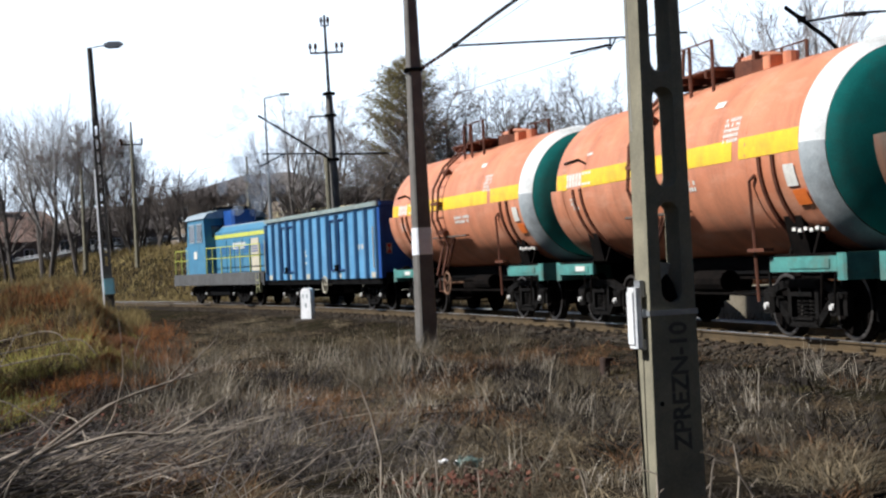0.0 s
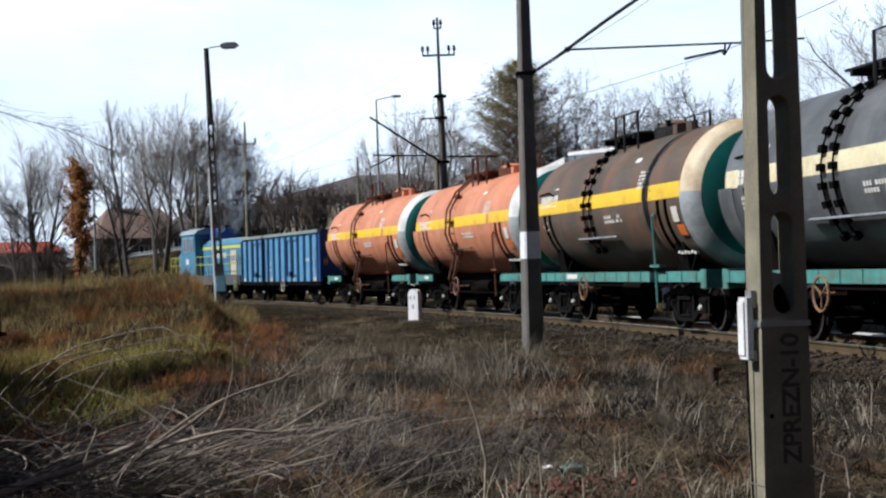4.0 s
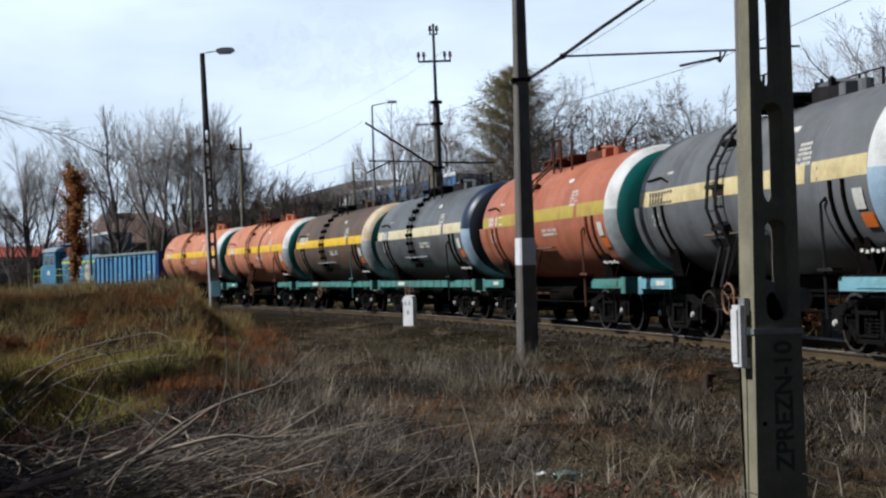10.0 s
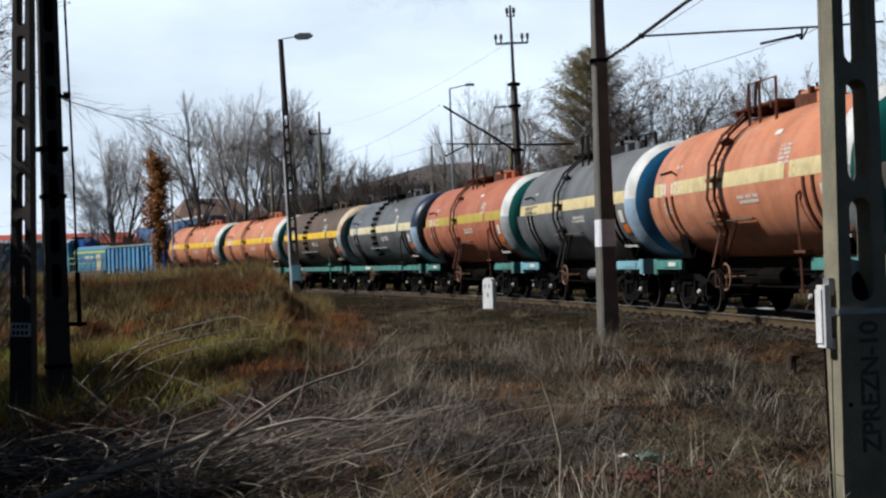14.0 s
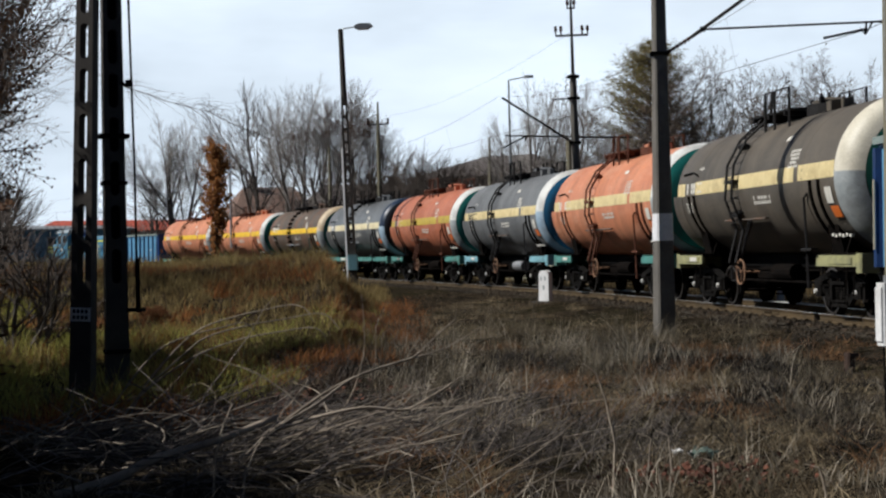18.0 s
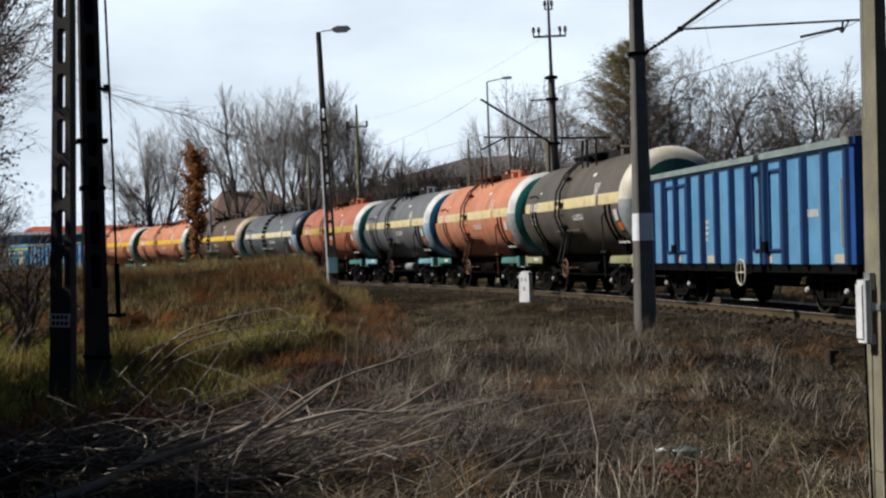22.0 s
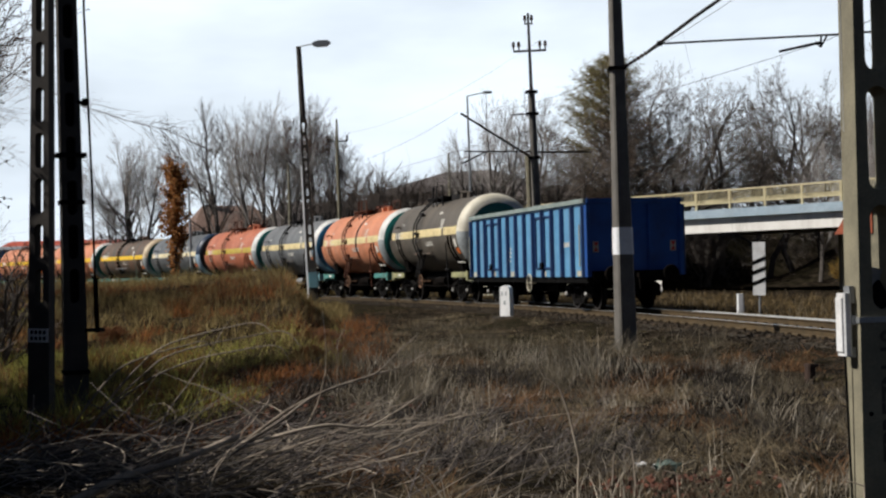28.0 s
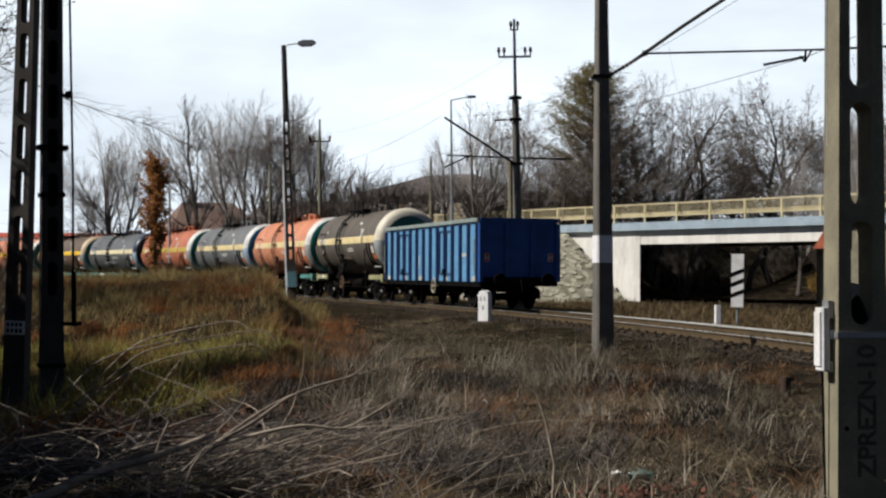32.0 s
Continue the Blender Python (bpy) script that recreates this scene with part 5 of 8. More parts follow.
def near_post():
    gz = -0.75
    v = thing("concrete_pole", "weathered concrete power pole with long openings standing in dry grass", "power pole", "concrete power poles", pose(2.302, 8.38, 0, 0, -0.2, 10.3))
    holes = [(1.012 + 0.682 * i, 1.609 + 0.682 * i) for i in range(10)]
    shaft = holed_post(0.325, 0.165, 0.195, gz, 8.6, holes, 0.135)
    shaft.v = [(x, y + 0.0075, z) for x, y, z in shaft.v]
    part("post", shaft, M["concrete"], v, "weathered concrete post", fix=True, weld=True)
    part("strap", Geo().box((0, 0.0075, 0.955), (0.315, 0.215, 0.032)), M["galv"], v, "galvanised steel strap")
    part("strap_bolt", Geo().box((-0.165, -0.03, 0.955), (0.03, 0.05, 0.05)), M["galv"], v)
    box = part("meter_box", Geo().box((-0.203, 0.0, 0.93), (0.052, 0.10, 0.36), bevel=0.012), M["white"], v, "small white cable box")
    part("lid", Geo().box((-0.234, 0.0, 0.93), (0.010, 0.08, 0.31), bevel=0.008), M["white"], box)
    part("bracket", Geo().box((-0.17, 0.0, 1.10), (0.03, 0.08, 0.10)), M["galv"], box)
    part("bracket", Geo().box((-0.17, 0.0, 0.77), (0.03, 0.08, 0.06)), M["galv"], box)
    part("cable", Geo().tube([(-0.19, 0.03, 0.75), (-0.18, 0.03, 0.2), (-0.17, 0.03, -0.3)], 0.008, 5), M["black"], box)
    part("stencil", lettering("ZPREZN-10", 0.155, 0.0015, "stencil", M["stencil"]), None, v, "dark stencilled type marking", m=pose(0.03, -0.0925, 0.14, 90, -90, 0))
    part("hole_plug", Geo().tube([(-0.10, -0.094, 0.42), (-0.10, -0.085, 0.42)], 0.014, 8), M["black"], v)
    lump, rng = Geo(), random.Random(3)
    rings = []
    for k, (z, q) in enumerate(((1.00, 0.7), (1.04, 1.0), (1.09, 1.0), (1.13, 0.8), (1.16, 0.5), (1.19, 0.15))):
        rings += [(0.066 * q * rng.uniform(0.75, 1.0) * math.cos(math.pi * j / 5), 0.08 * q * rng.uniform(0.8, 1.1) * math.sin(math.pi * j / 5), z + rng.uniform(-0.012, 0.012)) for j in range(10)]
    lump.add(rings, [(k * 10 + j, k * 10 + (j + 1) % 10, k * 10 + 10 + (j + 1) % 10, k * 10 + 10 + j) for k in range(5) for j in range(10)] + [tuple(range(9, -1, -1)), tuple(range(50, 60))])
    part("stuffed_rag", lump, M["black"], v, "crumpled black rag stuffed in the lowest opening")
    part("scrap_plate", Geo().box((-0.02, -0.02, 1.19), (0.07, 0.01, 0.12), (8, 12, 10)), M["galv"], v, "blue-grey sheet scrap in the opening")
    part("earth_wire", Geo().tube([(-0.145, 0.075, -0.3), (-0.13, 0.07, 3.0), (-0.095, 0.07, 8.0)], 0.006, 4), M["galv"], v)
    part("crossarm", Geo().box((0, -0.12, 8.2), (1.5, 0.06, 0.08)), M["galv"], v)
    for x in (-0.65, 0.0, 0.65):
        part("insulator", Geo().tube([(x, -0.12, 8.24), (x, -0.12, 8.34), (x, -0.12, 8.36), (x, -0.12, 8.46)], [0.03, 0.05, 0.07, 0.03], 10), M["insulator"], v)


near_post()


def side_posts():
    gz = -1.2
    holes = [(0.95 + 0.625 * i, 1.44 + 0.625 * i) for i in range(12)]
    a = thing("concrete_pole", "dark concrete power pole with a white marking plate among weeds", "power pole", "concrete power poles", pose(-6.03, 19.7, 0, 0, 1.6, -10))
    # both side posts are painted dark for the shade of the trees
    part("post", holed_post(0.335, 0.19, 0.18, gz, 9.2, holes, 0.12), M["concrete_dark"], a, "concrete post with tree shade in its colour", fix=True, weld=True)
    p = part("plate", Geo().box((0.0, -0.10, 0.535), (0.30, 0.012, 0.19)), M["white"], a, "white marking plate with dark bars")
    g = Geo()
    for k in range(2):
        for i in range(4):
            g.box((-0.09 + i * 0.062, -0.108, 0.58 - 0.085 * k), (0.038, 0.006, 0.05))
    part("plate_marks", g, M["black"], p)
    b = thing("concrete_pole", "dark concrete power pole seen edge on with steel brackets", "power pole", "concrete power poles", pose(-5.72, 20.3, 0, 0, -0.3, 24))
    part("post", holed_post(0.335, 0.22, 0.22, gz, 9.2, holes, 0.13), M["concrete_dark"], b, "concrete post with tree shade in its colour", fix=True, weld=True)
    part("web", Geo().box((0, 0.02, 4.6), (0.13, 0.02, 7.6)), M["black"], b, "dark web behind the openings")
    for z, w in ((3.05, 0.42), (2.38, 0.34), (-0.02, 0.36)):
        part("bracket", Geo().box((0, 0, z), (w, 0.30, 0.06)), M["black"], b, "black steel bracket")
    c = thing("guy_cable", "dark cable on a pole with clamps and a protective pipe", "cable", "", pose(-5.36, 19.8, 0))
    part("cable_run", Geo().tube([(0.02, 0, 9.0), (0.0, 0, 5.0), (0.06, 0, 2.6), (0.08, 0, 0.6)], 0.018, 6), M["black"], c)
    part("pipe", Geo().tube([(0.08, 0, 1.3), (0.09, 0, 0.55)], 0.035, 8), M["black"], c, "dark protective pipe")
    part("foot_clamp", Geo().box((0.02, 0.15, 0.58), (0.2, 0.3, 0.05)), M["black"], c)
    part("clamp", Geo().box((0.0, 0, 3.75), (0.08, 0.08, 0.08)).box((-0.1, 0.2, 3.75), (0.06, 0.4, 0.03)), M["black"], c)


side_posts()


def insulator_geo(p0, p1, n=5, r=0.06):
    """A string of insulator sheds between two points."""
    p0, p1 = Vector(p0), Vector(p1)
    g = Geo().tube([p0, p1], 0.02, 6)
    for i in range(n):
        c = p0.lerp(p1, (i + 0.5) / n)
        d = (p1 - p0).normalized() * 0.03
        g.tube([c - d, c + d], [r, r * 0.5], 10)
    return g


def overhead_mast():
    """Concrete mast on the meadow side with its hinged bracket over the line."""
    x, y = 2.97, 29.2
    v = thing("overhead_line_mast", "tapered concrete overhead line mast with a white band", "line mast", "overhead line masts", pose(x, y, 0, 0, -0.35, 0))
    prof = lambda w, d: [(-w, -d * 0.80), (-w * 0.80, -d), (w * 0.80, -d), (w, -d * 0.80), (w, d * 0.80), (w * 0.80, d), (-w * 0.80, d), (-w, d * 0.80)]
    g = Geo()
    z0, z1, wa, wb = -0.9, 9.2, 0.195, 0.085
    vs = [(px, py, z0) for px, py in prof(wa, wa)] + [(px, py, z1) for px, py in prof(wb, wb)]
    g.add(vs, [tuple(range(7, -1, -1)), tuple(range(8, 16))] + [(i, (i + 1) % 8, 8 + (i + 1) % 8, 8 + i) for i in range(8)])
    part("shaft", g, M["mast"], v, "grey concrete shaft", m=pose(0, 0, 0, 0, 0, 14))

    def wz(z):
        return wa + (wb - wa) * (z - z0) / (z1 - z0) + 0.006
    vs = [(px, py, 1.51) for px, py in prof(wz(1.51), wz(1.51))] + [(px, py, 2.06) for px, py in prof(wz(2.06), wz(2.06))]
    part("white_band", Geo().add(vs, [tuple(range(7, -1, -1)), tuple(range(8, 16))] + [(i, (i + 1) % 8, 8 + (i + 1) % 8, 8 + i) for i in range(8)]), M["whiteband"], v, "chalky white painted band", m=pose(0, 0, 0, 0, 0, 14))
    part("clamp", Geo().box((0.0, 0, 5.28), (0.36, 0.36, 0.07)), M["black"], v)
    part("lower_insulator", insulator_geo((0.18, 0, 5.32), (0.62, -0.1, 5.58), 6, 0.055), M["insulator"], v, "string of dark insulators")
    part("bracket_tube", Geo().tube([(0.62, -0.1, 5.58), (1.62, -0.25, 6.27), (3.45, -0.45, 7.45)], 0.036, 8), M["wire"], v, "dark slanting bracket tube")
    part("upper_stay", Geo().tube([(0.12, 0, 7.6), (3.4, -0.45, 7.5)], 0.014, 5), M["wire"], v)
    part("stay_tube", Geo().tube([(0.86, -0.13, 5.735), (4.3, -0.5, 5.74), (5.6, -0.62, 5.78)], 0.022, 6), M["wire"], v, "level steady tube")
    part("tube_joint", Geo().box((0.86, -0.13, 5.74), (0.10, 0.08, 0.10)), M["black"], v)
    part("drop_bracket", Geo().tube([(4.02, -0.48, 5.74), (4.0, -0.48, 5.50)], 0.022, 5).tube([(4.14, -0.48, 5.74), (4.0, -0.48, 5.50)], 0.018, 5).tube([(3.9, -0.48, 5.62), (4.0, -0.48, 5.50)], 0.018, 5), M["black"], v, "triangular drop bracket")
    part("registration_arm", Geo().tube([(4.0, -0.48, 5.60), (3.2, -0.36, 5.46)], 0.026, 6), M["black"], v, "dark registration arm")


M["mast"] = material("grey_mast_concrete", (0.17, 0.157, 0.14), (0.12, 0.112, 0.10), 0.88, 0, 2.5, 60, 0.3, (0.07, 0.065, 0.06), 0.5, streak=True)
overhead_mast()


def far_mast():
    """Concrete mast on the far side with two arms and a steel top."""
    v = thing("overhead_line_mast", "tall grey concrete line mast with steel crossarms and insulators", "line mast", "overhead line masts", pose(2.62, 60.0, 0, 0, -1.1, 0))
    part("shaft", Geo().tube([(0, 0, -0.8), (0, 0, 8.7)], [0.23, 0.14], 10), M["mast"], v)
    part("twin_shaft", Geo().tube([(-0.28, 0.1, -0.8), (-0.26, 0.1, 6.0)], [0.13, 0.11], 8), M["concrete"], v)
    part("top_pole", Geo().tube([(0, 0, 8.6), (0.0, 0, 11.9)], [0.075, 0.05], 6), M["wire"], v, "dark steel top pole")
    for z in (8.6, 7.7, 5.85):
        part("clamp", Geo().box((0, 0, z), (0.5, 0.4, 0.10)), M["black"], v)
    part("crossarm", Geo().box((0, 0, 10.32), (1.36, 0.07, 0.08)), M["wire"], v, "steel crossarm")
    for x, z in ((-0.66, 10.36), (-0.44, 10.36), (0.44, 10.36), (0.66, 10.36), (-0.14, 11.45), (0.14, 11.45)):
        part("insulator", Geo().tube([(x, 0, z), (x, 0, z + 0.14), (x, 0, z + 0.17), (x, 0, z + 0.36)], [0.03, 0.035, 0.075, 0.05], 8), M["insulator"], v)
    part("top_bar", Geo().box((0, 0, 11.45), (0.36, 0.05, 0.05)), M["wire"], v)
    part("slant_tube", Geo().tube([(-0.1, -0.1, 5.85), (-2.98, -0.6, 7.78)], 0.045, 6), M["wire"], v, "dark slanting tube")
    part("level_tube", Geo().tube([(-0.1, -0.1, 6.1), (-2.9, -0.6, 6.2)], 0.03, 6), M["wire"], v)
    part("drop_arm", Geo().tube([(-2.0, -0.45, 6.17), (-3.0, -0.6, 5.7)], 0.03, 6).tube([(-2.0, -0.45, 6.17), (-2.1, -0.45, 5.95)], 0.03, 5), M["black"], v)
    part("right_tube", Geo().tube([(0.1, 0, 6.08), (2.4, 0.3, 6.02)], 0.035, 6), M["wire"], v)
    part("small_arm", Geo().tube([(-0.9, 0, 7.68), (0.1, 0, 7.7)], 0.03, 5), M["wire"], v)
    part("insulator_left", insulator_geo((-0.2, -0.1, 5.92), (-0.55, -0.17, 6.16), 4, 0.07), M["insulator"], v)


far_mast()


def next_mast():
    """The next mast stands beyond the line; its bracket reaches in over the track."""
    v = thing("overhead_line_mast", "concrete overhead line mast beyond the track with a black bracket", "line mast", "overhead line masts", pose(13.2, 28.2, 0))
    part("shaft", Geo().tube([(0, 0, -0.9), (0, 0, 9.2)], [0.21, 0.10], 8), M["mast"], v)
    part("bracket_tube", Geo().tube([(-0.15, 0, 3.75), (-2.12, -0.65, 5.46), (-2.96, -0.65, 6.10)], 0.045, 8), M["black"], v, "black slanting bracket tube")
    part("clamp", Geo().box((0, 0, 3.75), (0.44, 0.44, 0.08)), M["black"], v)
    part("stay_tube", Geo().tube([(-2.57, -0.65, 5.80), (-1.49, -0.65, 5.95), (0, 0, 6.1)], 0.026, 6), M["wire"], v)
    part("stay_insulator", insulator_geo((-1.72, -0.65, 5.92), (-1.2, -0.5, 5.96), 5, 0.06), M["insulator"], v, "string of dark insulators")
    part("tube_joint", Geo().box((-2.62, -0.65, 5.85), (0.14, 0.10, 0.12)), M["black"], v)


next_mast()


def wires():
    """Contact wire, carrying cable with droppers, and feeders between the masts."""
    def span(a, b, sag, r, n=14):
        pts = []
        for i in range(n + 1):
            u = i / n
            p = Vector(a).lerp(Vector(b), u)
            p.z -= 4 * sag * u * (1 - u)
            pts.append(p)
        return Geo().tube(pts, r, 4), pts
    sup = [(line_at(-36, 0.2), 5.6, 7.5), ((6.97, 28.72), 5.62, 7.5), ((-0.32, 59.2), 6.25, 7.75), (line_at(61, 0.1), 5.7, 7.6), (line_at(92, 0.1), 5.7, 7.6), (line_at(150, 0.1), 5.7, 7.6)]
    v = thing("overhead_line", "thin overhead contact wire with its carrying cable above the track", "overhead wire")
    for (a, za, ya), (b, zb, yb) in zip(sup, sup[1:]):
        g, low = span((a[0], a[1], za), (b[0], b[1], zb), 0.06, 0.007)
        part("contact_wire", g, M["wire"], v)
        g, high = span((a[0] - 0.3, a[1], ya), (b[0], b[1], yb), 0.9, 0.006)
        part("carrying_cable", g, M["wire"], v)
        for i in (3, 6, 8, 11):
            part("dropper", Geo().tube([low[i], high[i]], 0.0025, 3), M["wire"], v)
    f = thing("power_line", "thin power wires strung between the far poles", "power line")
    for dx, z in ((0.55, 10.75),):
        g, _ = span((2.3 + dx, 60, z), (-9.4 + dx * 0.8, 100, z + 0.2), 0.7, 0.004)
        part("wire", g, M["wire"], f)


wires()


def lamp_post():
    """Leaning concrete lamp post with a lattice foot and one street light."""
    v = thing("street_lamp", "tall leaning concrete lamp post with a grey street light", "street lamp", "street lamps", pose(-7.93, 69.6, 0, 0, -2.15, 0))
    holes = [(1.9 + 0.62 * i, 2.4 + 0.62 * i) for i in range(11)]
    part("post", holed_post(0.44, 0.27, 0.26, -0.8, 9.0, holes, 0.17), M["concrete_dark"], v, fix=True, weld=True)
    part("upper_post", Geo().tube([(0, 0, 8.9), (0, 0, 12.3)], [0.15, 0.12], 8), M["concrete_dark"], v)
    part("pale_edge_pole", Geo().tube([(-0.24, -0.05, -0.5), (-0.20, -0.05, 6.5)], 0.06, 6), M["whiteband"], v, "pale pipe along the post")
    part("cable_box", Geo().box((0.06, -0.22, 0.95), (0.48, 0.20, 0.75), bevel=0.03), M["cyan"], v, "pale blue cable box")
    part("arm", Geo().tube([(0, 0, 12.2), (0.15, 0, 12.32), (0.75, 0, 12.38)], 0.03, 6), M["galv"], v)
    head = part("lamp_head", Geo().prism([(0.7, 12.30), (0.85, 12.24), (1.45, 12.28), (1.58, 12.38), (1.45, 12.50), (0.95, 12.52), (0.7, 12.44)], -0.16, 0.16), M["galv"], v, "grey street light head", fix=True)
    part("lens", Geo().box((1.12, 0, 12.245), (0.55, 0.24, 0.05)), M["letter"], head)


lamp_post()


def small_lamp(x, y, z0, h, side):
    v = thing("street_lamp", "slim grey street lamp on the road bank", "street lamp", "street lamps", pose(x, y, 0, 0, -0.6, 0))
    part("pole", Geo().tube([(0, 0, z0 - 0.3), (0, 0, z0 + h * 0.55), (0, 0, z0 + h)], [0.12, 0.07, 0.05], 8), M["galv"], v)
    part("arm", Geo().tube([(0, 0, z0 + h), (side * 0.95, 0, z0 + h + 0.18)], 0.035, 6), M["galv"], v)
    part("lamp_head", Geo().box((side * 1.2, 0, z0 + h + 0.19), (0.55, 0.22, 0.14), bevel=0.08), M["galv"], v)


small_lamp(-0.2, 85.5, 4.0, 7.55, 1)
small_lamp(-19.9, 100.0, 2.2, 7.0, -1)


def wooden_pole(x, y, z0, z1, cross):
    v = thing("utility_pole", "slim weathered utility pole behind the line", "utility pole", "utility poles", pose(x, y, 0, 0, -0.5, 0))
    part("pole", Geo().tube([(0, 0, z0), (0, 0, z1 - 2.2), (0, 0, z1)], [0.16, 0.11, 0.06], 8), M["concrete"], v)
    if cross:
        part("crossarm", Geo().box((0, 0, z1 - 1.55), (1.5, 0.08, 0.08)), M["wire"], v)
        for s in (-0.7, 0.7):
            part("insulator", Geo().tube([(s, 0, z1 - 1.5), (s, 0, z1 - 1.15)], 0.07, 6), M["insulator"], v)


wooden_pole(-9.42, 100.0, 2.0, 11.95, True)
wooden_pole(-13.4, 104.0, 2.0, 9.2, False)
wooden_pole(-1.55, 92.0, 3.5, 8.7, False)


def km_stone():
    v = thing("kilometre_stone", "white painted kilometre stone beside the track", "marker stone", "", pose(0.915, 46.0, ground_z(0.915, 46.0), 0, 0, -38))
    k = -0.06
    g = Geo().prism([(-0.20, k), (0.20, k), (0.19, 0.88), (0.15, 0.96), (0.06, 1.0), (-0.06, 1.0), (-0.15, 0.96), (-0.19, 0.88)], -0.10, 0.10)
    part("stone", g, M["white"], v, fix=True)
    part("foot_slab", Geo().box((0.05, 0, -0.03), (0.9, 0.5, 0.1), bevel=0.06), M["concrete_dark"], v)
    g = Geo()
    for x, z, w, h in ((-0.09, 0.74, 0.06, 0.13), (0.06, 0.74, 0.06, 0.13), (0.0, 0.45, 0.07, 0.14)):
        g.box((x, -0.103, z), (w, 0.008, h))
    part("number_marks", g, M["ringgrey"], v, "faint painted figures")
    w = thing("marker_peg", "small white marker stone on the verge", "marker stone", "", pose(7.29, 40.2, -0.22))
    part("stone", Geo().box((0, 0, 0.34), (0.19, 0.16, 0.60), bevel=0.03, taper=0.9), M["white"], w)
    b = thing("warning_board", "white upright board with black slanting bars", "railway sign", "", pose(7.78, 40.0, 0, 0, 0.8, -18))
    part("board", Geo().box((0, 0, 1.10), (0.34, 0.03, 1.48)), M["white"], b, "white board")
    part("post", Geo().tube([(0, 0.05, -0.5), (0, 0.05, 1.7)], 0.035, 6), M["galv"], b)
    for z in (0.72, 1.02, 1.30):
        part("slanting_bar", Geo().prism([(-0.17, z - 0.10), (0.17, z + 0.04), (0.17, z + 0.15), (-0.17, z + 0.01)], -0.022, -0.017), M["black"], b, "black slanting bar", fix=True)


km_stone()



def concrete_block():
    v = thing("concrete_block", "low pale concrete block on the far verge of the line", "concrete block", "", pose(10.25, 29.6, -0.35, 0, 0, -14))
    part("body", Geo().box((0, 0, 0.42), (2.1, 0.7, 0.84), bevel=0.03), M["beige_wall"], v)
    part("cap", Geo().box((0, 0, 0.87), (2.2, 0.78, 0.07), bevel=0.03), M["beige_wall"], v)


M["beige_wall"] = material("beige_rendered_concrete", (0.52, 0.45, 0.33), (0.40, 0.345, 0.25), 0.9, 0, 1.5, 30, 0.3, (0.2, 0.15, 0.09), 0.5, streak=True)
concrete_block()

# ---- the road bridge ----
BR_A, BR_D = Vector((5.85, 84.0, 0)), Vector((0.6134, -0.7898, 0))
BR_N = Vector((0.7898, 0.6134, 0))


def bridge_geo(u0, u1, n0, n1, z0, z1):
    """A box in the bridge's own plan: u along it, n away from the line."""
    g = Geo()
    p = [BR_A + BR_D * u + BR_N * n for u, n in ((u0, n0), (u1, n0), (u1, n1), (u0, n1))]
    vs = [(q.x, q.y, z0) for q in p] + [(q.x, q.y, z1) for q in p]
    return g.add(vs, [(3, 2, 1, 0), (4, 5, 6, 7), (0, 1, 5, 4), (1, 2, 6, 5), (2, 3, 7, 6), (3, 0, 4, 7)])


